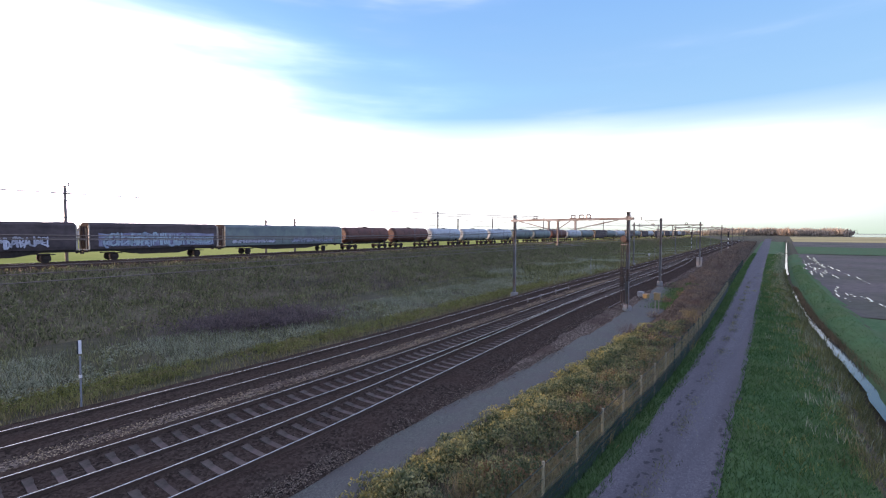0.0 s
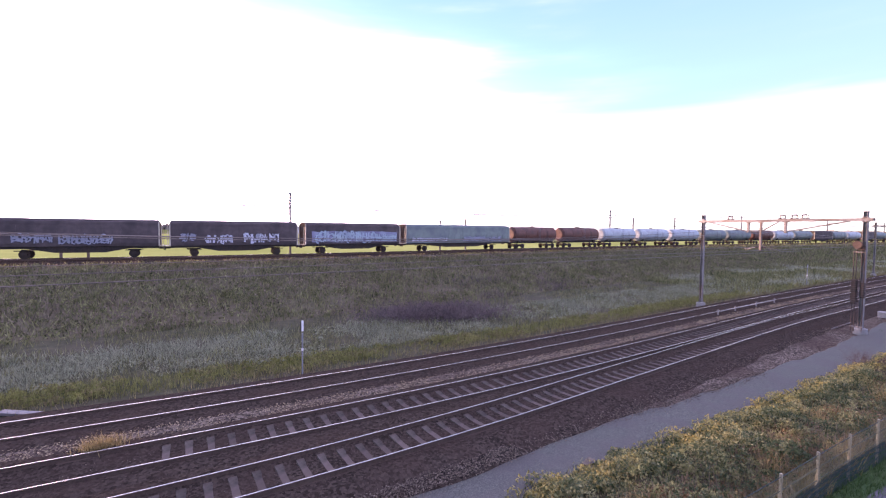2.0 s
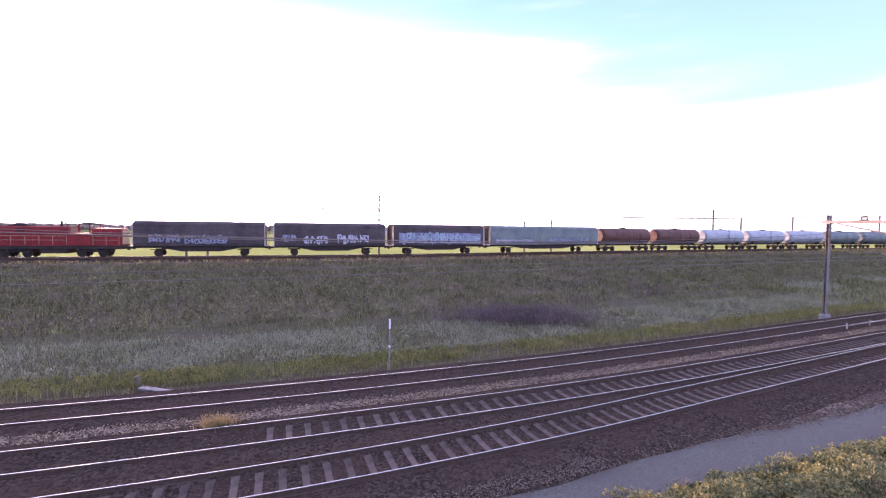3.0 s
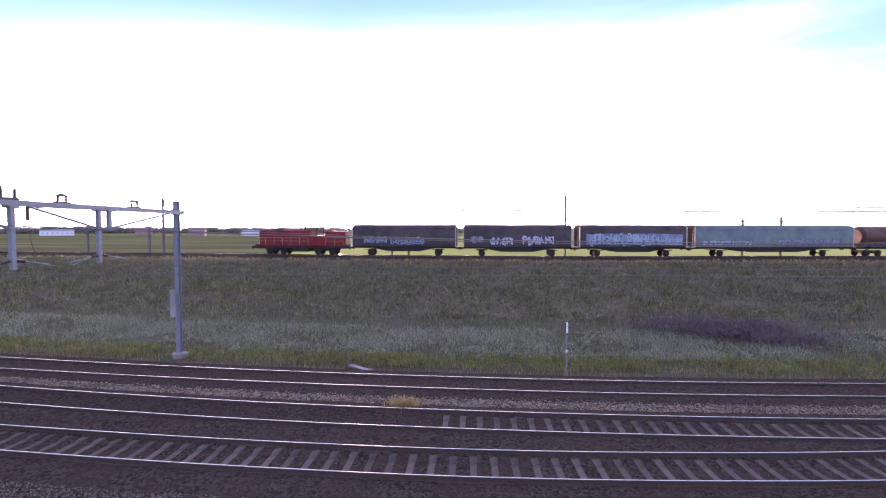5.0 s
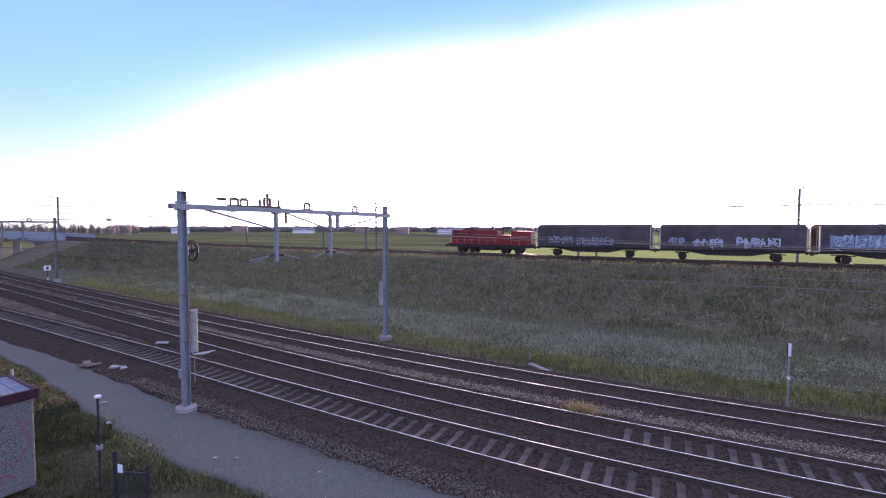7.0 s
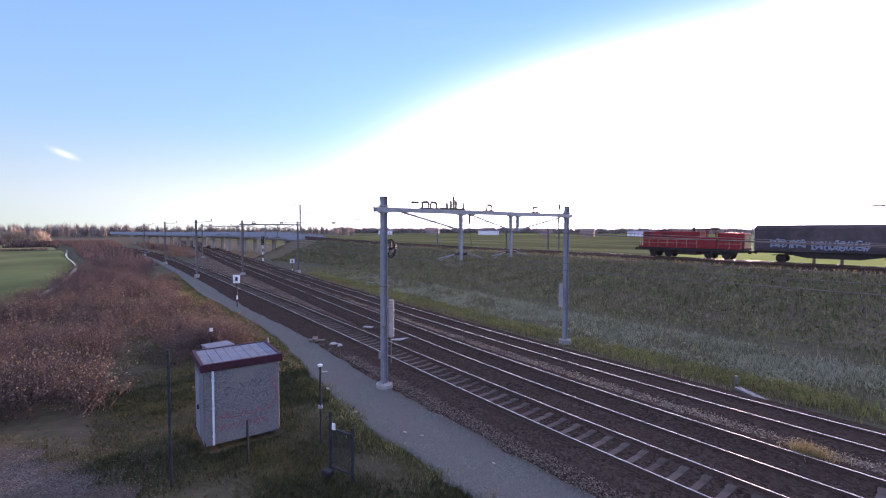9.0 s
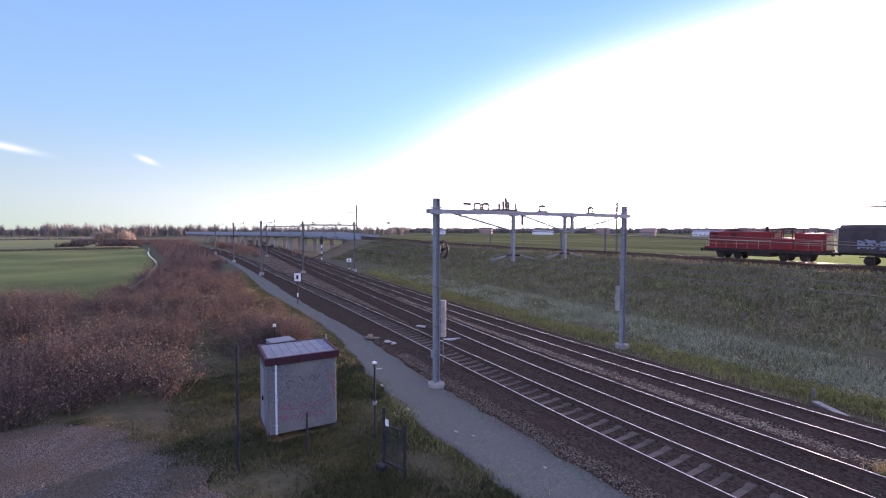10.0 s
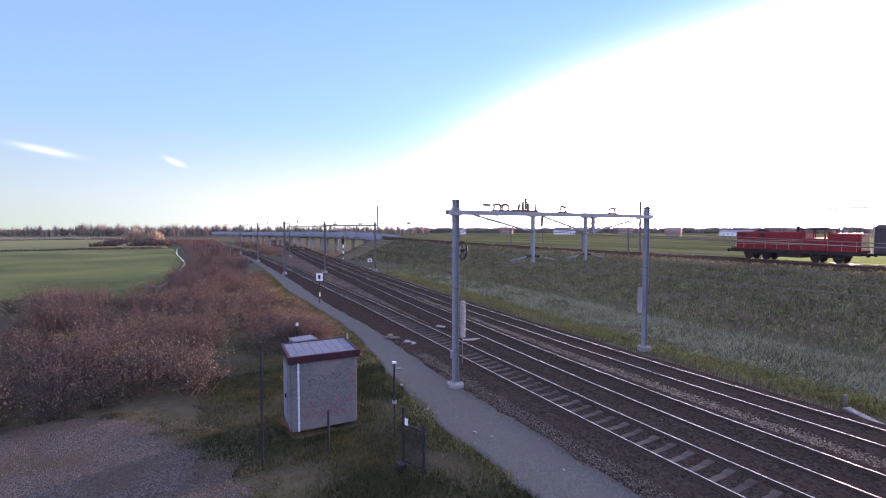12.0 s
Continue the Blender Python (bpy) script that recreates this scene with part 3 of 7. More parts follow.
RAIL_MATS = [0, 0, 0, 0, 0, 0, 0, 0, 1, 0, 0, 0, 0, 0, 0, 0]


def sleeper_mesh():
    bm = fresh()
    # a monobloc sleeper: wide under the rails, narrower and lower between
    rows = [(-1.26, 0.10, -0.20), (-1.16, 0.12, -0.165), (-0.45, 0.11, -0.17), (-0.3, 0.095, -0.205), (0.3, 0.095, -0.205), (0.45, 0.11, -0.17), (1.16, 0.12, -0.165),
            (1.26, 0.10, -0.20)]
    rings = []
    for o, w, z in rows:
        rings.append([bm.verts.new(p) for p in ((-w - 0.03, o, -0.36), (-w, o, z), (w, o, z), (w + 0.03, o, -0.36))])
    for a, b in zip(rings, rings[1:]):
        for k in range(3):
            bm.faces.new((a[k], a[k + 1], b[k + 1], b[k]))
    bm.faces.new(rings[0][::-1])
    bm.faces.new(rings[-1])
    bmesh.ops.recalc_face_normals(bm, faces=bm.faces)
    me = bpy.data.meshes.new("sleeper")
    bm.to_mesh(me)
    bm.free()
    me.materials.append(M_SLEEPER)
    return me


SLEEPER = sleeper_mesh()


def railway(name, label, line, x0, x1, level=None, sleepers=None, near=1.2):
    root = thing(name, None, label, "railway track", kind="structure")
    st = [x for x in steps(-600, 700, near, 0.025) if x0 < x < x1]
    st = [x0] + st + [x1]
    for side in (-0.754, 0.754):
        rail = sweep("rail", lambda x, s=side: line(x) + s / math.cos(heading(line, x)), RAIL, st, [M_RAIL_RUST, M_RAIL_TOP], level, RAIL_MATS)
        rail.parent = root
        rail["label"] = "steel rail, polished head and rusty sides"
    if sleepers:
        a, b, pa, pb = sleepers
        spare_v, spare_f = [], []
        base_v = [v.co.copy() for v in SLEEPER.vertices]
        base_f = [tuple(p.vertices) for p in SLEEPER.polygons]
        x, i = a, 0
        while x < b:
            h = heading(line, x)
            m = Matrix.Translation((x, line(x), level(x) if level else 0)) @ Matrix.Rotation(h, 4, "Z")
            if pa <= x <= pb:
                ob = new("sleeper", SLEEPER)
                ob.matrix_basis = m
                ob.parent = root
            else:
                k = len(spare_v)
                spare_v += [m @ v for v in base_v]
                spare_f += [tuple(k + q for q in f) for f in base_f]
            x += 0.6 * math.cos(h)
            i += 1
        if spare_v:
            rest = mesh_object("far_sleepers", spare_v, spare_f, M_SLEEPER)
            rest.parent = root
            tagged(rest, "row of distant concrete sleepers", kind="stuff")
    return root


railway("railway_track", "far running line, rails half sunk in dark soiled ballast", far_track, -260, 420)
railway("railway_track", "middle running line on pale concrete sleepers", middle_track, -260, 420, sleepers=(-1.5, 130, -1.5, 80))
railway("railway_track", "diverging near line on pale concrete sleepers", near_track, -260, 128, sleepers=(-130, 70, -60, 70))

# ballast beds
bed_stations = steps(-300, 420, 0.8, 0.025)
tagged(sweep("ballast_bed", far_track, [(-1.9, -0.45), (-1.75, -0.2), (-1.25, -0.09), (-0.80, -0.085), (-0.68, -0.11), (0.68, -0.11), (0.80, -0.085), (1.25, -0.09), (1.9, -0.2), (2.9, -0.52)], bed_stations, M_SOIL_BED, closed=False,
             rough_z=0.03), "dark soiled ballast under the far line", "ballast", kind="structure")
tagged(sweep("ballast_bed", middle_track, [(-1.85, -0.40), (-1.6, -0.2), (-1.35, -0.11), (-0.84, -0.10), (-0.66, -0.16), (-0.5, -0.215), (0.5, -0.215), (0.66, -0.16), (0.84, -0.10), (1.35, -0.11), (1.75, -0.24)], bed_stations, M_SOIL_BED, closed=False, rough_z=0.03),
       "dark oily ballast under the middle line", "ballast", kind="structure")
tagged(sweep("ballast_shoulder", lambda x: (far_track(x) + middle_track(x)) / 2, [(-0.42, -0.30), (-0.2, -0.15), (0.25, -0.13), (0.55, -0.30)], bed_stations, M_BALLAST, closed=False,
             rough_z=0.09), "ridge of pale ballast between the lines", "ballast", kind="structure")
tagged(sweep("ballast_bed", near_track, [(-2.75, -0.52), (-2.2, -0.40), (-1.65, -0.24), (-1.36, -0.15), (-0.84, -0.145), (-0.68, -0.17), (-0.55, -0.215), (0.55, -0.215), (0.68, -0.155), (0.84, -0.105), (1.38, -0.12), (1.6, -0.32)], [x for x in bed_stations if x < 124], M_SOIL_BED, closed=False,
             rough_z=0.03), "dark ballast under the near line", "ballast", kind="structure")
tagged(sweep("ballast_floor", middle_track, [(-5.6, -0.50), (-4.0, -0.42), (-2.0, -0.36), (2.5, -0.36)], bed_stations, M_BALLAST, closed=False, rough_z=0.03),
       "spread of loose grey ballast", "ballast", kind="structure")
tagged(sweep("ballast_bed", high_track, [(-3.4, -0.62), (-2.0, -0.25), (2.0, -0.25), (3.4, -0.62)], [x for x in bed_stations if -300 < x], M_SOIL_BED, level=high_level, closed=False),
       "dark ballast on top of the embankment", "ballast", kind="structure")
railway("railway_track", "single line along the embankment crest", high_track, -300, 420, level=high_level, near=2.0)


# ---------------------------------------------------------------- overhead line portals
def mast_mesh(bm, at, height, w=0.24, d=0.24):
    """A broad-flanged steel mast."""
    x, y = at
    for s in (-1, 1):
        add_box(bm, (x, y + s * (d / 2 - 0.012), height / 2), (w, 0.024, height))
    add_box(bm, (x, y, height / 2), (0.018, d - 0.05, height))
    return bm


def portal(name, at, span, height, label, drops=(0.345, 0.62, 0.66), brackets=(0.185, 0.223, 0.498, 0.778), extras=True, heading_z=0.0, drop_level=5.1, steel=None, short=(), base=-0.1):
    steel = steel or M_GALV
    root = thing(name, pose(at[0], at[1], base, 0, 0, heading_z), label, "catenary portal")
    beam_z = height - 0.55
    joint = beam_z - 0.9
    for i, y in enumerate((0.0, span)):
        bm = mast_mesh(fresh(), (0, y), height)
        add_box(bm, (0, y, height + 0.01), (0.34, 0.34, 0.02))
        part("mast", bm, steel, root, "pale galvanised steel mast")
        bm = fresh()
        add_tube(bm, (0, y, -0.6), (0, y, 0.02), 0.40, 0.38, 18)
        add_box(bm, (0, y, 0.035), (0.44, 0.44, 0.04), bevel=0.01)
        part("foundation", bm, M_CONCRETE, root, "round concrete foundation")
        for z in (beam_z - 0.12, beam_z + 0.16):
            part("clamp", add_box(fresh(), (0, y, z), (0.36, 0.40, 0.06), bevel=0.008), steel, root)
        for k in range(4):
            a, b = 0.15 * (1 if k % 2 else -1), y + 0.15 * (1 if k > 1 else -1)
            part("anchor_bolt", add_tube(fresh(), (a, b, 0.05), (a, b, 0.14), 0.018, segments=6), M_GALV_DARK, root)
    bm = fresh()
    for s in (-1, 1):
        add_box(bm, (s * 0.11, span / 2, beam_z), (0.06, span + 0.9, 0.20))
    k = 0.3
    while k < span:
        add_box(bm, (0, k, beam_z + 0.085), (0.2, 0.06, 0.012))
        add_box(bm, (0, k, beam_z - 0.085), (0.2, 0.06, 0.012))
        k += 0.9
    part("beam", bm, steel, root, "double channel cross beam")
    for i, s in enumerate(drops):
        y = s * span
        bm = fresh()
        low_end = joint - 0.1 if i in short else drop_level
        add_box(bm, (0, y, (beam_z + low_end) / 2), (0.15, 0.15, beam_z - low_end))
        add_box(bm, (0, y, beam_z - 0.13), (0.32, 0.34, 0.06))
        add_box(bm, (0, y, joint), (0.2, 0.26, 0.09))
        for z in (beam_z - 0.4, beam_z - 0.65):
            add_box(bm, (0, y, z), (0.19, 0.19, 0.05))
        part("drop_post", bm, steel, root)
    # bracing rods between beam and drop posts
    rods = [((0, 0.07 * span, beam_z - 0.08), (0, drops[0] * span, joint)), ((0, (drops[0] + 0.04) * span, beam_z - 0.08), (0, drops[1] * span, joint)),
            ((0, drops[-1] * span, joint), (0, span - 0.6, beam_z - 0.1)), ((0, drops[1] * span, joint), (0, drops[-1] * span, joint))]
    for a, b in rods:
        part("brace", add_tube(fresh(), a, b, 0.048, segments=6), steel, root)
    # insulator frames on the beam
    for s in brackets:
        y = s * span
        bm = fresh()
        add_box(bm, (0, y, beam_z + 0.13), (0.26, 0.56, 0.06), bevel=0.008)
        for q in (-0.18, 0.18):
            add_tube(bm, (0, y + q, beam_z + 0.15), (0, y + q, beam_z + 0.36), 0.038, segments=8)
            for z in (0.19, 0.25, 0.31):
                add_tube(bm, (0, y + q, beam_z + z), (0, y + q, beam_z + z + 0.026), 0.062, segments=10)
        add_box(bm, (0, y, beam_z + 0.39), (0.10, 0.50, 0.07), bevel=0.02)
        add_box(bm, (0, y, beam_z + 0.44), (0.06, 0.30, 0.05), bevel=0.015)
        part("insulator_frame", bm, M_INSULATOR, root, "dark insulator frame on the beam")
    # steady arms at the foot of the drop posts
    for i, s in enumerate(drops[:2]):
        if i in short:
            continue
        y = s * span
        for side, length in ((-1, 1.5), (1, 1.3)):
            bm = fresh()
            add_tube(bm, (0, y, drop_level + 0.35), (0.05, y + side * length, drop_level + 0.12), 0.022, segments=6)
            add_tube(bm, (0.05, y + side * 0.5, drop_level + 0.28), (0.3, y + side * length * 1.1, drop_level + 0.02), 0.015, segments=6)
            arm = part("steady_arm", bm, steel, root)
            bm = fresh()
            add_tube(bm, (0, y + side * 0.12, drop_level + 0.33), (0.01, y + side * 0.40, drop_level + 0.29), 0.06, segments=10)
            part("insulator", bm, M_INSULATOR, arm)
    if extras:
        bm = fresh()
        y = 0.30 * span
        add_box(bm, (0, y, beam_z + 0.15), (0.24, 1.5, 0.09), bevel=0.01)
        for q, top in ((-0.38, 0.46), (-0.12, 0.55), (0.05, 0.76), (0.2, 0.55)):
            add_tube(bm, (0, y + q, beam_z + 0.18), (0, y + q, beam_z + top), 0.055, segments=8)
            z = 0.26
            while z < top - 0.05:
                add_tube(bm, (0, y + q, beam_z + z), (0, y + q, beam_z + z + 0.04), 0.095, segments=10)
                z += 0.09
        add_tube(bm, (0, y - 0.12, beam_z + 0.56), (0, y + 0.2, beam_z + 0.56), 0.03, segments=6)
        add_tube(bm, (0, y - 0.38, beam_z + 0.46), (0, y - 0.12, beam_z + 0.58), 0.016, segments=6)
        part("isolator_switch", bm, M_INSULATOR, root, "isolator switch with stacked insulators")
        bm = fresh()
        add_tube(bm, (0, 0.352 * span, beam_z + 0.1), (0, 0.352 * span, beam_z + 0.52), 0.045, segments=8)
        for k in range(4):
            add_tube(bm, (0, 0.352 * span, beam_z + 0.2 + 0.07 * k), (0, 0.352 * span, beam_z + 0.23 + 0.07 * k), 0.07, segments=10)
        part("post_insulator", bm, M_INSULATOR, root)
        bm = fresh()
        add_tube(bm, (0, 0.11 * span, beam_z + 0.38), (0, 0.145 * span, beam_z + 0.38), 0.03, segments=8)
        for k in range(5):
            add_tube(bm, (0, 0.113 * span + 0.085 * k, beam_z + 0.38), (0, 0.113 * span + 0.085 * k + 0.04, beam_z + 0.38), 0.062, segments=10)
        part("strain_insulator", bm, M_INSULATOR, root)
        bm = fresh()
        add_tube(bm, (0, 0.385 * span, beam_z - 0.1), (0, 0.385 * span, beam_z - 0.62), 0.055, segments=8)
        for k in range(6):
            add_tube(bm, (0, 0.385 * span, beam_z - 0.16 - 0.08 * k), (0, 0.385 * span, beam_z - 0.2 - 0.08 * k), 0.085, segments=10)
        part("hanging_insulator", bm, M_INSULATOR, root)
        # jumper wires that run over the insulators along the beam
        hops = [0.11, 0.173, 0.209, 0.27, 0.30, 0.352, 0.49, 0.62, 0.773, 0.94]
        tall = [0.38, 0.47, 0.47, 0.5, 0.58, 0.5, 0.47, 0.40, 0.47, 0.16]
        bm = fresh()
        add_chain(bm, [(0.02, a * span, beam_z + h) for a, h in zip(hops, tall)], 0.014, 5)
        part("jumper_wire", bm, M_WIRE, root, "thin jumper wire along the beam")
        bm = fresh()
        add_chain(bm, [(0.02, 0.385 * span, beam_z - 0.62), (0.02, 0.388 * span, joint - 0.4), (0.02, 0.40 * span, drop_level + 0.6)], 0.014, 5)
        part("jumper_wire", bm, M_WIRE, root)
        # tensioning wheel and its weights
        bm = fresh()
        add_ring(bm, (0.0, 0.36, 6.08), 0.40, 0.03, "Y", 22)
        add_ring(bm, (0.0, 0.36, 6.08), 0.33, 0.018, "Y", 22)
        for k in range(5):
            a = 2 * math.pi * k / 5 + 0.3
            add_tube(bm, (0, 0.36, 6.08), (0.39 * math.cos(a), 0.36, 6.08 + 0.39 * math.sin(a)), 0.022, segments=6)
        add_tube(bm, (0, 0.12, 6.08), (0, 0.46, 6.08), 0.06, segments=10)
        part("tension_wheel", bm, M_BLACK, root, "black spoked tensioning wheel")
        part("wheel_bracket", add_box(fresh(), (0, 0.12, 6.08), (0.3, 0.06, 0.34), bevel=0.01), steel, root)
        for k in range(12):
            part("balance_weight", add_tube(fresh(), (0.05, 0.34, 2.1 + 0.14 * k), (0.05, 0.34, 2.225 + 0.14 * k), 0.13, segments=12), M_CONCRETE, root)
        part("weight_rope", add_tube(fresh(), (0.05, 0.34, 3.75), (0.2, 0.36, 5.75), 0.014, segments=5), M_WIRE, root)
        part("weight_guide", add_tube(fresh(), (0.05, 0.34, 0.9), (0.05, 0.34, 2.1), 0.02, segments=6), M_GALV_DARK, root)
        bm = fresh()
        add_box(bm, (0.0, -0.18, 1.35), (0.18, 0.12, 0.34), bevel=0.01)
        part("cable_box", bm, M_GALV, root)
        for z in (2.6, 4.4):
            part("mast_band", add_box(fresh(), (0, 0, z), (0.26, 0.28, 0.05), bevel=0.006), M_GALV_DARK, root)
        for k in range(11):
            part("balance_weight", add_tube(fresh(), (-0.05, span - 0.42, 2.1 + 0.135 * k), (-0.05, span - 0.42, 2.22 + 0.135 * k), 0.13, segments=12), M_CONCRETE, root)
        part("weight_rope", add_tube(fresh(), (-0.05, span - 0.42, 3.6), (-0.05, span - 0.2, 6.6), 0.014, segments=5), M_WIRE, root)
    return root


portal("catenary_portal", (-17.0, 10.6), 13.25, 8.35, "pale steel catenary portal spanning three tracks, with tensioning wheel", heading_z=-0.5, base=-0.3,
       drops=(0.34, 0.617, 0.66), brackets=(0.173, 0.209, 0.49, 0.773), drop_level=5.4, short=(2,))
portal("catenary_portal", (39.9, 13.0), 11.9, 8.15, "steel catenary portal beside the points, brown with rust", heading_z=-5, steel=M_GALV_DARK, drops=(0.42, 0.575, 0.66), short=(0, 2), brackets=(0.31, 0.37, 0.44, 0.79), extras=False)
PORTALS = [(-73, 20.0, 8.4, 8.0), (-122, 24.2, 9.2, 8.0)] + [(x, middle_track(x) - 5.3, 12.0, 8.4) for x in (98, 152, 206, 265, 330)]
for x, y, span, height in PORTALS:
    portal("catenary_portal", (x, y), span, height, "distant steel catenary portal over the main lines", drops=(0.4, 0.62), brackets=(0.2, 0.7), extras=False,
           heading_z=math.degrees(heading(middle_track, x)), steel=M_GALV_DARK)


def single_mast(at, height, arm, label, base=0.0, heading_z=0.0, steel=None, name="catenary_mast"):
    root = thing(name, pose(at[0], at[1], base, 0, 0, heading_z), label, "catenary mast")
    bm = mast_mesh(fresh(), (0, 0), height, 0.25, 0.25)
    part("mast", bm, steel or M_GALV_DARK, root)
    part("foundation", add_tube(fresh(), (0, 0, -0.5), (0, 0, 0.1), 0.36, 0.33, 12), M_CONCRETE, root)
    if arm:
        bm = fresh()
        add_tube(bm, (0, 0, height - 0.35), (0, arm, height - 0.15), 0.03, segments=6)
        add_tube(bm, (0, 0, height - 1.6), (0, arm * 0.8, height - 0.2), 0.025, segments=6)
        part("bracket_arm", bm, steel or M_GALV_DARK, root)
        bm = fresh()
        add_tube(bm, (0, arm, height - 0.2), (0, arm, height + 0.25), 0.05, segments=8)
        for k in range(3):
            add_tube(bm, (0, arm, height - 0.1 + 0.1 * k), (0, arm, height - 0.06 + 0.1 * k), 0.09, segments=8)
        part("insulator", bm, M_INSULATOR, root)
    return root


single_mast((-72.5, 13.6), 7.9, 2.0, "single steel catenary mast beside the diverging line")
single_mast((61.3, 15.6), 8.1, 2.4, "single steel catenary mast beside the junction")
single_mast((-104, 14.0), 8.0, 2.0, "single steel catenary mast beside the diverging line")
single_mast((-140, 14.2), 8.0, 2.0, "single steel catenary mast beside the diverging line")
for x in (-124, -50, 12, 87.3, 149, 211, 273):
    single_mast((x, high_track(x) + 4.0), 8.9, -1.4, "slender catenary mast on the embankment with a short arm", base=high_level(x) - 0.45,
                heading_z=math.degrees(heading(high_track, x)))
for x, top in ((-96, 3.4), (-82, 3.6), (-63, 3.8), (-52.7, 4.0), (-13.2, 3.8), (-10.7, 3.9), (38.2, 5.3), (44, 5.6), (97, 7.0), (115, 7.4)):
    single_mast((x, high_track(x) + 4.4), top + 0.5, 0, "short steel post on the far edge of the embankment", base=high_level(x) - 0.6, name="steel_post")
# a pole with a dark signal box near the flyover
pole = thing("signal_pole", pose(-110, high_track(-110) + 4.0, high_level(-110) - 0.6), "slim steel pole with a dark box on top", "signal pole")
part("shaft", add_tube(fresh(), (0, 0, -0.2), (0, 0, 4.4), 0.06, segments=8), M_GALV_DARK, pole)
part("head_box", add_box(fresh(), (-0.2, -0.2, 4.4), (0.9, 0.5, 0.42), Matrix.Rotation(0.6, 3, "Z"), bevel=0.05), M_BLACK, pole, "dark box")


# ---------------------------------------------------------------- overhead wires
def wire(points, r, label, sag=0.0, name="overhead_wire"):
    bm = fresh()
    pts = []
    for a, b in zip(points, points[1:]):
        a, b = Vector(a), Vector(b)
        k = max(2, int((b - a).length / 4))
        for i in range(k):
            s = i / k
            p = a.lerp(b, s)
            p.z -= sag * 4 * s * (1 - s)
            pts.append(p)
    pts.append(Vector(points[-1]))
    rings = []
    for p in pts:
        rings.append([bm.verts.new((p.x, p.y + r * c, p.z + r * q)) for c, q in ((-1, 0), (0, -1), (1, 0), (0, 1))])
    for a, b in zip(rings, rings[1:]):
        for k in range(4):
            bm.faces.new((a[k], b[k], b[(k + 1) % 4], a[(k + 1) % 4]))
    bm.faces.new(rings[0])
    bm.faces.new(rings[-1][::-1])
    bmesh.ops.recalc_face_normals(bm, faces=bm.faces)
    me = bpy.data.meshes.new(name)
    bm.to_mesh(me)
    bm.free()
    me.materials.append(M_WIRE)
    return tagged(new(name, me), label, "wire", "overhead wires")


SUPPORTS = [-122, -73, -17, 39.9, 98, 152, 206, 265, 330]
for line, lo, hi in ((far_track, -200, 400), (middle_track, -200, 400)):
    xs = [x for x in SUPPORTS if lo <= x <= hi]
    wire([(x, line(x), 5.15) for x in xs], 0.014, "contact wire stretched level over the track")
    wire([(x, line(x), 6.75) for x in xs], 0.014, "sagging carrier wire over the track", 0.75)
    wire([(x, line(x) + 0.5, 7.75) for x in xs], 0.018, "feeder wire along the portal beams", 0.35)
xs = [-140, -104, -72.5, -17, 39.9]
wire([(x, near_track(x), 5.15) for x in xs], 0.014, "contact wire stretched level over the track")
wire([(x, near_track(x), 6.75) for x in xs], 0.014, "sagging carrier wire over the track", 0.6)
xs = [-124, -50, 12, 87.3, 149, 211, 273]
for dy, z, sag in ((0.0, 4.75, 0.0), (0.2, 6.4, 0.35)):
    wire([(x, high_track(x) + dy, high_level(x) + z) for x in xs], 0.048, "wire along the embankment line", sag)


# rusty tensioning gear beside the portal at the points
M_CAST = material("rusty_cast_iron", [(0.075, 0.05, 0.04), (0.12, 0.082, 0.062)], 9, 0.85, bump=0.2, stain=(0.06, 0.055, 0.05), stain_scale=2)
gear = thing("tension_gear", pose(39.58, 13.0, -0.3, 0, 0, -5), "rust-brown tensioning weights on guide rods beside a mast", "tension gear")
for y, top in ((0.3, 5.7), (0.46, 5.7), (-0.14, 5.2)):
    part("guide_rod", add_tube(fresh(), (0, y, 0.0), (0, y, top), 0.03, segments=8), M_CAST, gear)
for y, low, count, wide in ((0.38, 2.0, 11, 0.3), (-0.14, 2.45, 7, 0.22)):
    for k in range(count):
        part("cast_weight", add_box(fresh(), (0, y, low + 0.155 * k), (0.26, wide, 0.14), bevel=0.02), M_CAST, gear)
part("pulley", add_tube(fresh(), (-0.08, 0.28, 6.05), (0.08, 0.28, 6.05), 0.27, segments=20), M_CAST, gear)
part("pulley_bracket", add_box(fresh(), (0.1, 0.12, 5.85), (0.12, 0.5, 0.3), bevel=0.03), M_CAST, gear)
for z in (0.35, 5.55):
    part("cross_bar", add_box(fresh(), (0, 0.16, z), (0.06, 0.72, 0.07), bevel=0.01), M_GALV_DARK, gear)
part("foot_brace", add_tube(fresh(), (0, 0.44, 0.6), (-0.6, 1.3, 0.0), 0.035, segments=8), M_GALV_DARK, gear)


# ---------------------------------------------------------------- the freight train
M_RED = material("faded_red_paint", [(0.215, 0.024, 0.024), (0.30, 0.038, 0.034)], 2.5, 0.5, bump=0.04, stain=(0.18, 0.025, 0.02), stain_scale=0.7, stain_mix=0.6)
M_CREAM = material("dirty_cream_paint", [(0.34, 0.27, 0.15), (0.44, 0.36, 0.22)], 3, 0.55, bump=0.05, stain=(0.25, 0.18, 0.1), stain_scale=1.2)
M_UNDER = material("grimy_underframe", [(0.02, 0.018, 0.016), (0.05, 0.042, 0.036)], 6, 0.85, bump=0.2, stain=(0.06, 0.04, 0.03), stain_scale=1)
M_WAGON = material("dark_brown_wagon_wall", [(0.075, 0.058, 0.054), (0.12, 0.094, 0.088)], 1.5, 0.65, bump=0.08, stain=(0.05, 0.04, 0.038), stain_scale=0.4, stain_mix=0.8)
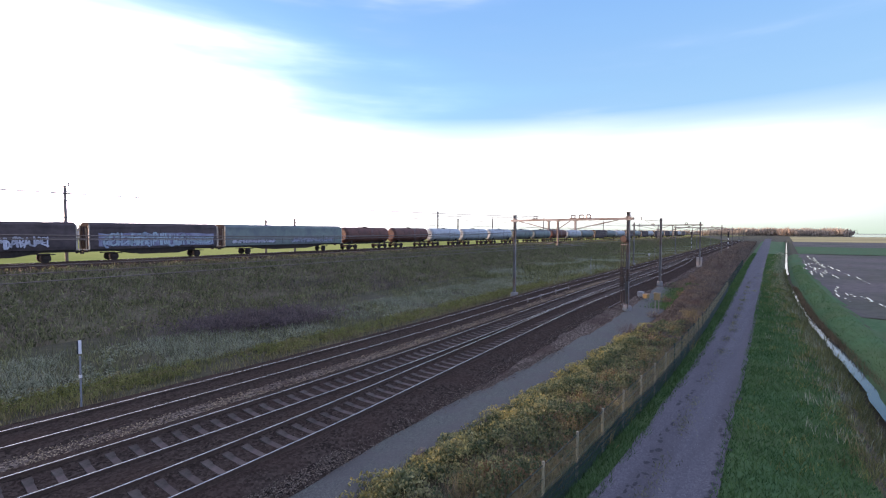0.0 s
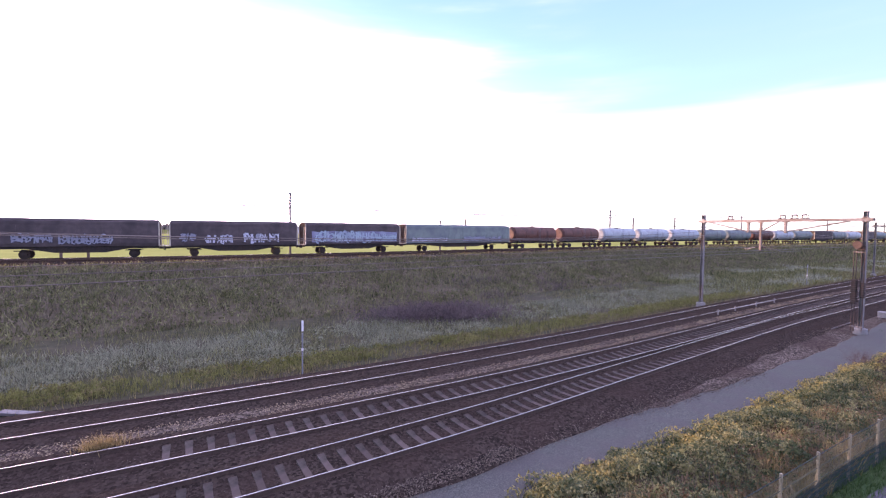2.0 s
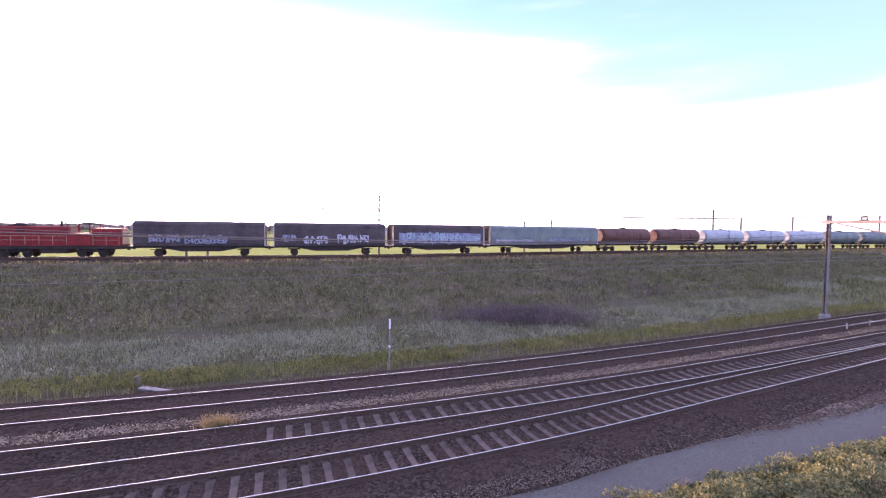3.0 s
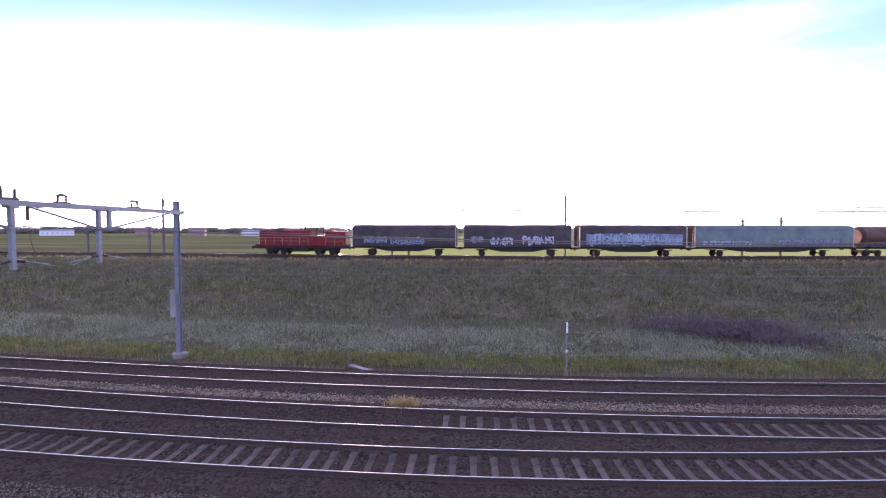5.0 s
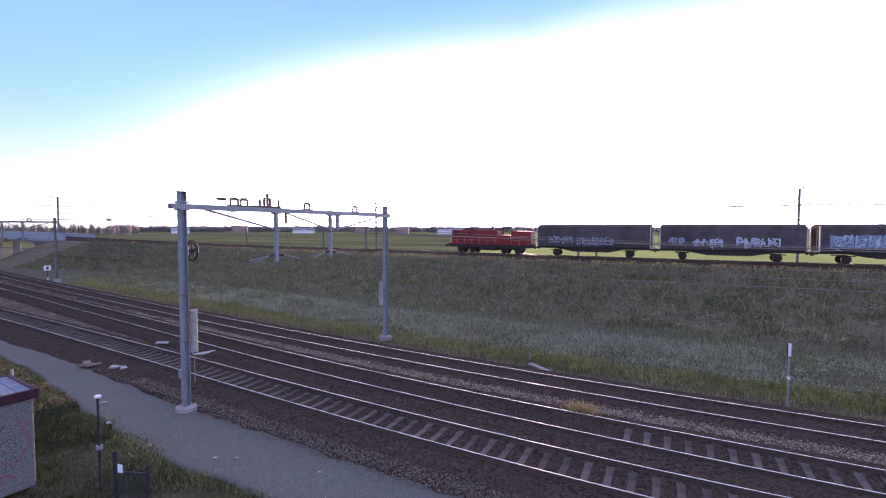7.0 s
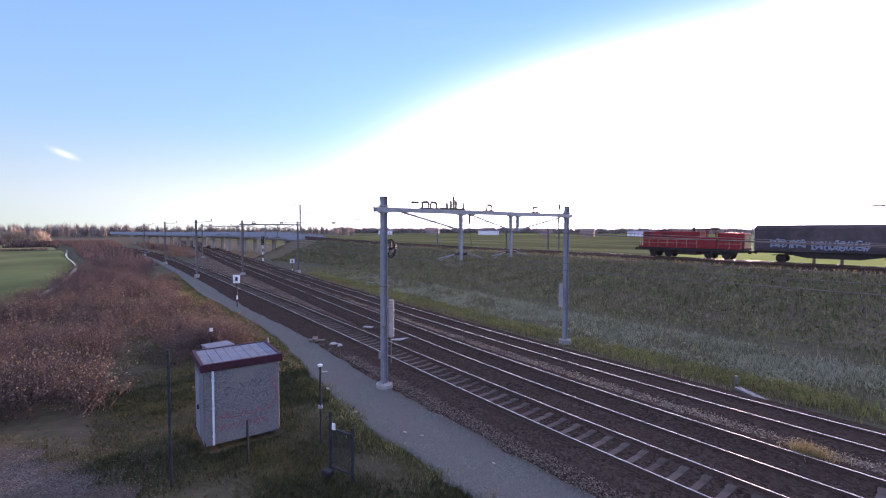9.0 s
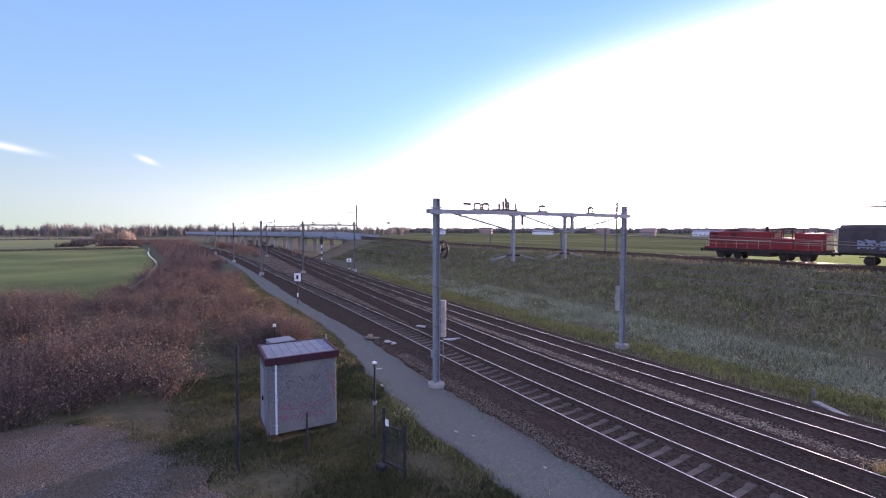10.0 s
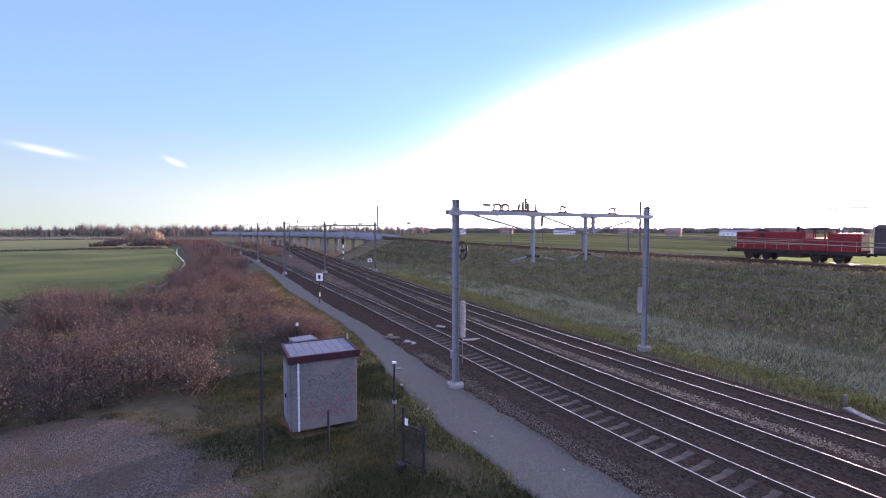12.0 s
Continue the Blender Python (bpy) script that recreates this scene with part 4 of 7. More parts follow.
M_WAGON_END = material("matt_wagon_end", [(0.07, 0.055, 0.05), (0.12, 0.095, 0.085)], 2.5, 0.95, bump=0.1, stain=(0.16, 0.12, 0.07), stain_scale=0.6, stain_mix=0.6, spec=0.0)
M_WAGON_GREY = material("blue_grey_wagon_wall", [(0.145, 0.19, 0.165), (0.20, 0.25, 0.215)], 1.5, 0.55, bump=0.06, stain=(0.12, 0.14, 0.15), stain_scale=0.5, stain_mix=0.7)
M_TANK_BROWN = material("rust_brown_tank", [(0.11, 0.05, 0.035), (0.17, 0.08, 0.055)], 1.5, 0.5, bump=0.05, stain=(0.06, 0.035, 0.03), stain_scale=0.6)
M_TANK_WHITE = material("pale_tank", [(0.29, 0.345, 0.34), (0.41, 0.465, 0.455)], 1.5, 0.5, bump=0.05, stain=(0.28, 0.28, 0.27), stain_scale=0.6)
M_GLASS = material("dark_cab_glass", [(0.03, 0.035, 0.04), (0.05, 0.055, 0.06)], 2, 0.06, bump=0, spec=0.6)
M_TAG = material("pale_spray_paint", [(0.45, 0.48, 0.52), (0.62, 0.64, 0.68)], 6, 0.6, bump=0.0)
M_TAG_TEAL = material("pale_teal_spray_paint", [(0.33, 0.47, 0.50), (0.46, 0.58, 0.60)], 5, 0.6, bump=0.0, stain=(0.30, 0.33, 0.45), stain_scale=1.2)
M_TAG_LINE = material("dark_spray_line", [(0.03, 0.032, 0.045), (0.06, 0.06, 0.08)], 6, 0.6, bump=0.0)
M_TAG_GROUND = material("violet_spray_ground", [(0.16, 0.16, 0.23), (0.24, 0.24, 0.32)], 2, 0.6, bump=0.0, stain=(0.30, 0.36, 0.42), stain_scale=0.8, stain_mix=0.8)
M_END_POST = material("pale_end_post", [(0.44, 0.40, 0.30), (0.58, 0.53, 0.42)], 4, 0.6, bump=0.05, stain=(0.28, 0.22, 0.13), stain_scale=1.5)
M_TAG_BLUE = material("blue_spray_paint", [(0.24, 0.27, 0.32), (0.36, 0.39, 0.44)], 6, 0.6, bump=0.0)


def wheelset(bm, x, r=0.46):
    for s in (-0.754, 0.754):
        add_tube(bm, (x, s - 0.065, r), (x, s + 0.065, r), r, segments=20)
        add_tube(bm, (x, s * 1.22 - 0.05, r), (x, s * 1.22 + 0.05, r), 0.15, segments=10)
        add_box(bm, (x, s * 1.32, r + 0.05), (0.5, 0.12, 0.32), bevel=0.03)
    add_tube(bm, (x, -0.7, r), (x, 0.7, r), 0.08, segments=8)
    return bm


def buffers(root, x0, x1):
    for x, d in ((x0, -1), (x1, 1)):
        for y in (-0.88, 0.88):
            bm = fresh()
            add_tube(bm, (x, y, 1.05), (x + d * 0.42, y, 1.05), 0.09, segments=10)
            add_tube(bm, (x + d * 0.42, y, 1.05), (x + d * 0.5, y, 1.05), 0.24, segments=14)
            part("buffer", bm, M_UNDER, root)


def at_train(x, length):
    """The pose of a vehicle whose front stands at x."""
    a, b = x, x + length
    ya, yb = high_track(a), high_track(b)
    z = high_level(x + length / 2)
    return Matrix.Translation(((a + b) / 2, (ya + yb) / 2, z)) @ Matrix.Rotation(math.atan2(yb - ya, b - a), 4, "Z")


def locomotive(x):
    L = 13.4
    root = thing("locomotive", at_train(x, L), "red diesel locomotive with long and short hoods", "locomotive")
    bm = fresh()
    add_box(bm, (0, 0, 1.12), (L, 2.5, 0.42), bevel=0.04)
    part("frame", bm, M_UNDER, root)
    bm = fresh()
    add_box(bm, (0, -1.28, 1.42), (L - 0.3, 0.05, 0.2))
    add_box(bm, (0, 1.28, 1.42), (L - 0.3, 0.05, 0.2))
    part("side_sill", bm, M_RED, root)
    bm = fresh()
    add_box(bm, (-2.35, 0, 2.42), (7.7, 1.9, 2.1), bevel=0.10)
    hood = part("long_hood", bm, M_RED, root, "long red engine hood")
    bm = fresh()
    add_box(bm, (-6.22, 0, 2.25), (0.10, 1.7, 1.7), bevel=0.03)
    part("end_panel", bm, M_CREAM, root, "pale yellow warning panel on the nose")
    for k in range(7):
        bm = fresh()
        add_box(bm, (-5.4 + k * 1.0, -0.965, 2.35), (0.86, 0.03, 1.5), bevel=0.01)
        part("hood_door", bm, M_RED, hood)
    for k in range(2):
        bm = fresh()
        for q in range(8):
            add_box(bm, (-5.35 + k * 2.3, -0.985, 2.75 + 0.07 * q), (0.7, 0.03, 0.035))
        part("grille", bm, M_BLACK, hood)
    bm = fresh()
    add_box(bm, (-3.6, 0, 3.52), (1.6, 1.2, 0.14), bevel=0.04)
    add_tube(bm, (-3.5, 0, 3.5), (-3.5, 0, 3.75), 0.55, segments=16)
    part("roof_fan", bm, M_UNDER, hood)
    part("exhaust", add_tube(fresh(), (0.2, 0.3, 3.4), (0.2, 0.3, 4.15), 0.14, segments=10), M_UNDER, hood)
    bm = fresh()
    add_box(bm, (2.55, 0, 2.05), (2.2, 2.7, 1.35), bevel=0.05)
    cab = part("cab", bm, M_RED, root)
    for xx in (1.52, 2.5, 3.58):
        for yy in (-1.28, 1.28):
            part("window_post", add_box(fresh(), (xx, yy, 3.22), (0.1, 0.1, 1.0)), M_RED, cab)
    bm = fresh()
    add_box(bm, (2.55, 0, 3.78), (2.7, 2.9, 0.16), bevel=0.06)
    part("cab_roof", bm, M_UNDER, cab)
    bm = fresh()
    add_box(bm, (2.9, 0, 3.92), (0.9, 0.6, 0.12), bevel=0.03)
    add_tube(bm, (2.0, 0.4, 3.85), (2.0, 0.4, 4.1), 0.05, segments=8)
    part("roof_unit", bm, M_UNDER, cab)
    bm = fresh()
    add_box(bm, (5.1, 0, 2.35), (3.0, 1.9, 1.95), bevel=0.1)
    short = part("short_hood", bm, M_RED, root, "short red rear hood")
    for k in range(3):
        bm = fresh()
        add_box(bm, (4.2 + k * 0.95, -0.965, 2.3), (0.82, 0.03, 1.4), bevel=0.01)
        part("hood_door", bm, M_RED, short)
    bm = fresh()
    add_box(bm, (6.62, 0, 2.2), (0.08, 1.7, 1.5), bevel=0.02)
    part("end_panel", bm, M_CREAM, root)
    for c in (-3.6, 3.6):
        bm = fresh()
        add_box(bm, (c, 0, 0.72), (3.2, 2.0, 0.3), bevel=0.05)
        wheelset(bm, c - 1.05, 0.5)
        wheelset(bm, c + 1.05, 0.5)
        for q in (-0.55, 0.55):
            add_tube(bm, (c + q, -1.12, 0.6), (c + q, -1.12, 0.95), 0.12, segments=8)
        part("bogie", bm, M_UNDER, root)
    bm = fresh()
    add_box(bm, (0, 0, 0.75), (2.6, 2.3, 0.6), bevel=0.08)
    part("fuel_tank", bm, M_UNDER, root)
    bm = fresh()
    for yy in (-1.3, 1.3):
        k = -6.3
        while k <= 6.4:
            add_tube(bm, (k, yy, 1.4), (k, yy, 2.4), 0.022, segments=5)
            k += 1.27
        for a, b in ((-6.3, 1.4), (3.7, 6.4)):
            add_tube(bm, (a, yy, 2.4), (b, yy, 2.4), 0.022, segments=5)
            add_tube(bm, (a, yy, 1.95), (b, yy, 1.95), 0.018, segments=5)
    part("handrail", bm, M_CREAM, root, "pale handrail along the walkway")
    for y in (-0.7, 0.7):
        part("headlight", add_tube(fresh(), (-6.26, y, 1.62), (-6.36, y, 1.62), 0.11, segments=12), M_WHITE, root)
    part("headlight", add_tube(fresh(), (-6.26, 0, 3.0), (-6.36, 0, 3.0), 0.11, segments=12), M_WHITE, root)
    buffers(root, -L / 2, L / 2)
    return root


def graffiti(root, y, x0, x1, z0, z1, seed, mats):
    """Sprayed pieces that cannot be read: overlapping rounded strokes with darker edges and a clouded ground."""
    rng = random.Random(seed)

    def stroke(bm, pts, w, depth):
        for (a, b), (c, d) in zip(pts, pts[1:]):
            length, ang = math.hypot(c - a, d - b), math.atan2(d - b, c - a)
            nx, nz = -math.sin(ang) * w / 2, math.cos(ang) * w / 2
            bm.faces.new([bm.verts.new((px, depth, pz)) for px, pz in ((a + nx, b + nz), (a - nx, b - nz), (c - nx, d - nz), (c + nx, d + nz))])
        for a, b in pts:
            bm.faces.new([bm.verts.new((a + w / 2 * math.cos(t * 0.785), depth, b - w / 2 * math.sin(t * 0.785))) for t in range(8)])

    def arc(cx, cz, rx, rz, a0, a1):
        return [(cx + rx * math.cos(a0 + (a1 - a0) * t / 6), cz + rz * math.sin(a0 + (a1 - a0) * t / 6)) for t in range(7)]

    h = z1 - z0
    k = x0
    while k < x1 - 0.3:
        w = rng.uniform(0.55, 0.8) * max(0.8, min(h, 1.3))
        cx, cz, lean = k + w / 2, (z0 + z1) / 2 + rng.uniform(-0.06, 0.06) * h, rng.uniform(-0.15, 0.2)
        lines = []
        for _ in range(rng.choice([3, 4, 5])):
            kind = rng.random()
            if kind < 0.4:
                q = rng.uniform(-0.35, 0.35) * w
                lines.append([(cx + q - lean * h / 2, cz - h * 0.45), (cx + q + lean * h / 2, cz + h * 0.45)])
            elif kind < 0.8:
                a = rng.uniform(0, 6.28)
                lines.append(arc(cx + rng.uniform(-0.1, 0.1) * w, cz + rng.choice([-0.18, 0.0, 0.18]) * h, w * 0.4, h * rng.uniform(0.22, 0.4), a, a + rng.uniform(3.0, 5.2)))
            else:
                lines.append([(cx - w * 0.4, cz + rng.uniform(-0.4, 0.4) * h), (cx + w * 0.4, cz + rng.uniform(-0.4, 0.4) * h)])
        thick = 0.135 * max(0.75, min(h, 1.5))
        edge = fresh()
        for line in lines:
            stroke(edge, line, thick * 1.55, y + 0.006)
        piece = part("sprayed_mark", edge, mats[-1], root, "sprayed graffiti shape")
        fill = fresh()
        for line in lines:
            stroke(fill, line, thick, y)
        part("fill", fill, mats[0], piece)
        k += w * rng.uniform(0.6, 0.82)


def sliding_wall_wagon(x, L, mat, label, tags=(), ribs=5, ground=None):
    root = thing("covered_wagon", at_train(x, L), label, "freight wagon", "wagons of the freight train")
    half = L / 2 - 0.55
    outline = [(-1.32, 1.3), (-1.36, 1.6), (-1.36, 3.6), (-1.28, 3.95), (-1.0, 4.14), (-0.5, 4.24), (0.5, 4.24), (1.0, 4.14), (1.28, 3.95), (1.36, 3.6), (1.36, 1.6), (1.32, 1.3)]
    bm = fresh()
    a = [bm.verts.new((-half, y, z)) for y, z in outline]
    b = [bm.verts.new((half, y, z)) for y, z in outline]
    for i in range(len(outline)):
        j = (i + 1) % len(outline)
        bm.faces.new((a[i], b[i], b[j], a[j]))
    bmesh.ops.recalc_face_normals(bm, faces=bm.faces)
    part("body", bm, mat, root)
    for e in (-1, 1):
        bm = fresh()
        inner = [bm.verts.new((e * (half - 0.02), y, z)) for y, z in outline]
        outer = [bm.verts.new((e * (half + 0.03), y * 0.985, 1.3 + (z - 1.3) * 0.99)) for y, z in outline]
        for i in range(len(outline)):
            j = (i + 1) % len(outline)
            bm.faces.new((inner[i], outer[i], outer[j], inner[j]))
        bm.faces.new(outer)
        bmesh.ops.recalc_face_normals(bm, faces=bm.faces)
        for yy in (-0.9, -0.3, 0.3, 0.9):
            add_box(bm, (e * (half + 0.06), yy, 2.6), (0.07, 0.10, 2.4))
        part("end_wall", bm, M_WAGON_END, root, "matt ribbed end wall")
    for s in (-1, 1):
        for c in (-half / 2, half / 2):
            bm = fresh()
            add_box(bm, (c, s * 1.375, 2.55), (half - 0.08, 0.03, 1.95), bevel=0.01)
            add_box(bm, (c, s * 1.36, 3.62), (half - 0.08, 0.06, 0.07))
            for q in range(ribs):
                add_box(bm, (c - half / 2 + 0.35 + q * (half - 0.7) / (ribs - 1), s * 1.40, 2.55 if ribs < 8 else 2.1), (0.05 if ribs < 8 else 0.09, 0.03 if ribs < 8 else 0.06, 1.9 if ribs < 8 else 1.1))
            part("sliding_wall", bm, mat, root)
    for s in (-1, 1):
        bm = fresh()
        for yy, zz in ((1.35, 3.72), (1.30, 3.92), (1.12, 4.08), (0.8, 4.19)):
            add_box(bm, (0, s * yy, zz), (2 * half - 0.1, 0.05, 0.045))
        part("roof_rib", bm, mat, root)
        for e in (-1, 1):
            part("corner_post", add_box(fresh(), (e * (half + 0.07), s * 1.31, 2.62), (0.12, 0.12, 2.7), bevel=0.015), M_END_POST, root, "pale corner post")
    if ground:
        a, b, c, d = ground
        bm = fresh()
        n = 16
        top = [bm.verts.new((a + (b - a) * q / n, -1.424, d + 0.22 * noise.noise((q * 1.7, x, 0)))) for q in range(n + 1)]
        low = [bm.verts.new((a + (b - a) * q / n, -1.424, c + 0.12 * noise.noise((q * 2.1, x, 4)))) for q in range(n + 1)]
        for q in range(n):
            bm.faces.new((low[q], low[q + 1], top[q + 1], top[q]))
        part("sprayed_ground", bm, M_TAG_GROUND, root, "violet and pale sprayed ground")
    bm = fresh()
    add_box(bm, (0, 0, 1.16), (L - 1.0, 2.3, 0.24))
    add_prism(bm, [(-half * 0.62, 1.05), (half * 0.62, 1.05), (half * 0.3, 0.62), (-half * 0.3, 0.62)], -1.12, -1.02)
    add_prism(bm, [(-half * 0.62, 1.05), (half * 0.62, 1.05), (half * 0.3, 0.62), (-half * 0.3, 0.62)], 1.02, 1.12)
    part("underframe", bm, M_UNDER, root)
    for c in (-half * 0.66, half * 0.66):
        bm = fresh()
        wheelset(bm, c)
        for s in (-1, 1):
            add_box(bm, (c, s * 1.02, 0.85), (1.5, 0.08, 0.1), bevel=0.02)
        part("axle_set", bm, M_UNDER, root)
    for e in (-1, 1):
        bm = fresh()
        for yy in (-1.2, 1.2):
            add_tube(bm, (e * (half + 0.3), yy, 1.2), (e * (half + 0.3), yy, 3.6), 0.025, segments=5)
        for k in range(7):
            add_tube(bm, (e * (half + 0.3), 0.8, 1.4 + 0.32 * k), (e * (half + 0.3), 1.2, 1.4 + 0.32 * k), 0.018, segments=5)
        add_box(bm, (e * (half + 0.28), 0, 1.28), (0.5, 2.4, 0.06))
        part("end_ladder", bm, M_END_POST, root, "pale yellow end steps and rails")
    for seed, x0, x1, z0, z1, mats in tags:
        graffiti(root, -1.43, x0, x1, z0, z1, seed, mats)
    buffers(root, -L / 2 + 0.5, L / 2 - 0.5)
    return root


def tank_wagon(x, L, mat, label):
    root = thing("tank_wagon", at_train(x, L), label, "freight wagon", "wagons of the freight train")
    half = L / 2 - 0.9
    bm = fresh()
    add_tube(bm, (-half + 0.35, 0, 2.65), (half - 0.35, 0, 2.65), 1.42, segments=28)
    add_tube(bm, (-half, 0, 2.65), (-half + 0.35, 0, 2.65), 1.0, 1.42, 28)
    add_tube(bm, (half - 0.35, 0, 2.65), (half, 0, 2.65), 1.42, 1.0, 28)
    tank = part("tank", bm, mat, root)
    bm = fresh()
    add_tube(bm, (0, 0, 4.0), (0, 0, 4.25), 0.4, segments=14)
    add_box(bm, (0, 0, 4.12), (2.4, 0.9, 0.05))
    part("manhole", bm, M_UNDER, root)
    for c in (-half * 0.5, 0, half * 0.5):
        bm = fresh()
        add_ring(bm, (c, 0, 2.65), 1.43, 0.03, "X", 24, 5)
        part("tank_band", bm, mat, root)
    bm = fresh()
    add_box(bm, (0, 0, 1.12), (L - 1.1, 1.4, 0.24))
    for c in (-half * 0.75, half * 0.75):
        add_box(bm, (c, 0, 1.4), (0.5, 2.1, 0.5), bevel=0.05)
    part("underframe", bm, M_UNDER, root)
    for c in (-half * 0.72, half * 0.72):
        bm = fresh()
        add_box(bm, (c, 0, 0.7), (2.5, 1.9, 0.22))
        wheelset(bm, c - 0.9)
        wheelset(bm, c + 0.9)
        part("bogie", bm, M_UNDER, root)
    bm = fresh()
    for k in range(8):
        add_tube(bm, (0.4, -1.5, 1.3 + 0.36 * k), (0.8, -1.5, 1.3 + 0.36 * k), 0.02, segments=5)
    for xx in (0.4, 0.8):
        add_tube(bm, (xx, -1.5, 1.2), (xx, -1.45, 4.1), 0.022, segments=5)
    part("ladder", bm, M_GALV_DARK, root)
    buffers(root, -L / 2 + 0.5, L / 2 - 0.5)
    return root


TAG_PALE, TAG_BLUE = [M_TAG, M_TAG_LINE], [M_TAG_BLUE, M_TAG_LINE]
front = -32.0
locomotive(front)
front += 13.9
dark = "dark brown covered wagon with sliding walls and pale graffiti"
sliding_wall_wagon(front, 15.2, M_WAGON, dark, [(3, -5.5, -2.5, 1.7, 2.6, TAG_BLUE), (4, -1.8, 2.6, 1.6, 2.5, TAG_BLUE)])
front += 15.2
sliding_wall_wagon(front, 15.2, M_WAGON, dark, [(5, -3.6, -0.6, 1.6, 2.5, TAG_PALE), (6, 0.6, 4.8, 1.65, 2.7, TAG_PALE), (26, -6.2, -4.8, 1.9, 2.7, TAG_BLUE)])
front += 15.2
sliding_wall_wagon(front, 15.2, M_WAGON, "dark covered wagon with a large block of white graffiti", [(7, -5.9, 2.6, 1.6, 3.0, [M_TAG_TEAL, M_TAG_LINE]), (8, 3.0, 6.4, 1.6, 2.7, [M_TAG_TEAL, M_TAG_LINE])], ground=(-6.3, 6.6, 1.55, 3.05))
front += 15.2
sliding_wall_wagon(front, 23.0, M_WAGON_GREY, "long blue-grey covered wagon with grimy graffiti", [(9, -10, -3, 1.65, 2.1, TAG_PALE), (10, 0, 9, 1.6, 2.3, TAG_BLUE)], ribs=9)
front += 23.0
for kind in "bbwwwggbwgdgwdgdwdgdgdwd":
    if kind in "bwg":
        mat, word = {"b": (M_TANK_BROWN, "rust-brown"), "w": (M_TANK_WHITE, "pale white"), "g": (M_WAGON_GREY, "grey")}[kind]
        tank_wagon(front, 13.5, mat, word + " bogie tank wagon with a side ladder")
        front += 13.5
    else:
        sliding_wall_wagon(front, 15.2, M_WAGON, "dark covered wagon far down the train")
        front += 15.2


# ---------------------------------------------------------------- flyover
def flyover():
    root = thing("flyover", None, "long concrete railway flyover on square piers", "bridge")
    st = [-112 - 4 * i for i in range(48)]
    girder = sweep("girder", high_track, [(-2.9, -1.35), (-3.3, -0.95), (-3.3, -0.35), (3.3, -0.35), (3.3, -0.95), (2.9, -1.35)], st, M_CONCRETE, level=high_level)
    girder.parent = root
    for s in (-1, 1):
        wall = sweep("parapet", high_track, [(s * 3.35, -0.95), (s * 3.15, -0.95), (s * 3.15, 0.45), (s * 3.35, 0.45)], st, M_BRIDGE, level=high_level)
        wall.parent = root
        wall["label"] = "pale blue-grey parapet"
        rail = sweep("handrail", high_track, [(s * 3.28, 0.95), (s * 3.22, 0.95), (s * 3.22, 1.0), (s * 3.28, 1.0)], st, M_GALV_DARK, level=high_level)
        rail.parent = root
    for x in (-121, -134, -147, -160, -174, -190, -206, -224, -242, -262):
        h = heading(high_track, x)
        for s in (-1.7, 1.7):
            top = high_level(x) - 1.3
            bm = fresh()
            add_box(bm, (x - math.sin(h) * s, high_track(x) + math.cos(h) * s, top / 2 - 0.3), (1.1, 1.1, top + 0.6), bevel=0.06)
            part("pier", bm, M_CONCRETE, root)
        part("crosshead", add_box(fresh(), (x, high_track(x), high_level(x) - 1.55), (1.3, 5.4, 0.5), Matrix.Rotation(h, 3, "Z"), bevel=0.05), M_CONCRETE, root)
    part("abutment", add_box(fresh(), (-111.5, high_track(-111.5), 1.6), (1.6, 7.2, 4.6), Matrix.Rotation(heading(high_track, -111.5), 3, "Z"), bevel=0.05), M_CONCRETE, root)
    return root


M_BRIDGE = material("blue_grey_parapet", [(0.20, 0.235, 0.255), (0.28, 0.315, 0.335)], 2, 0.8, bump=0.1, stain=(0.24, 0.26, 0.28), stain_scale=0.3)
flyover()

# ---------------------------------------------------------------- the equipment hut and its yard
M_PEBBLE = material("pebble_dash", [(0.10, 0.098, 0.10), (0.142, 0.139, 0.139), (0.2, 0.195, 0.193)], 38, 0.95, bump=0.8, bump_scale=45, shape="cells", distance=0.012,
                    stain=(0.20, 0.18, 0.17), stain_scale=1.2, stain_mix=0.5)
M_FASCIA = material("dark_maroon_fascia", [(0.035, 0.012, 0.018), (0.06, 0.022, 0.03)], 4, 0.6, bump=0.05)
M_ROOFTILE = material("grey_roof_slab", [(0.12, 0.145, 0.17), (0.17, 0.20, 0.23)], 8, 0.9, bump=0.15, stain=(0.13, 0.145, 0.155), stain_scale=1.5, island=0.08)
M_REDSPRAY = material("red_spray_paint", [(0.24, 0.05, 0.065), (0.32, 0.08, 0.095)], 9, 0.7, bump=0)
M_PVC = material("white_pvc_pipe", [(0.46, 0.49, 0.53), (0.56, 0.59, 0.63)], 3, 0.4, bump=0)
# post wood, paled so that its colour holds the low sun
M_WOOD = material("sunlit_wood_post", [(0.26, 0.225, 0.15), (0.38, 0.33, 0.225)], 14, 0.9, bump=0.2)
M_NET = material("dark_green_fence_wire", [(0.015, 0.032, 0.026), (0.035, 0.06, 0.05)], 10, 0.6, bump=0)
# golden sunlight on the upper netting, put into the colour
M_NET_SUNLIT = material("sunlit_fence_net", [(0.15, 0.135, 0.065), (0.24, 0.21, 0.105)], 10, 0.6, bump=0)
M_DARKSTEEL = material("dark_painted_steel", [(0.02, 0.022, 0.025), (0.045, 0.048, 0.05)], 8, 0.55, metal=0.2, bump=0.05)


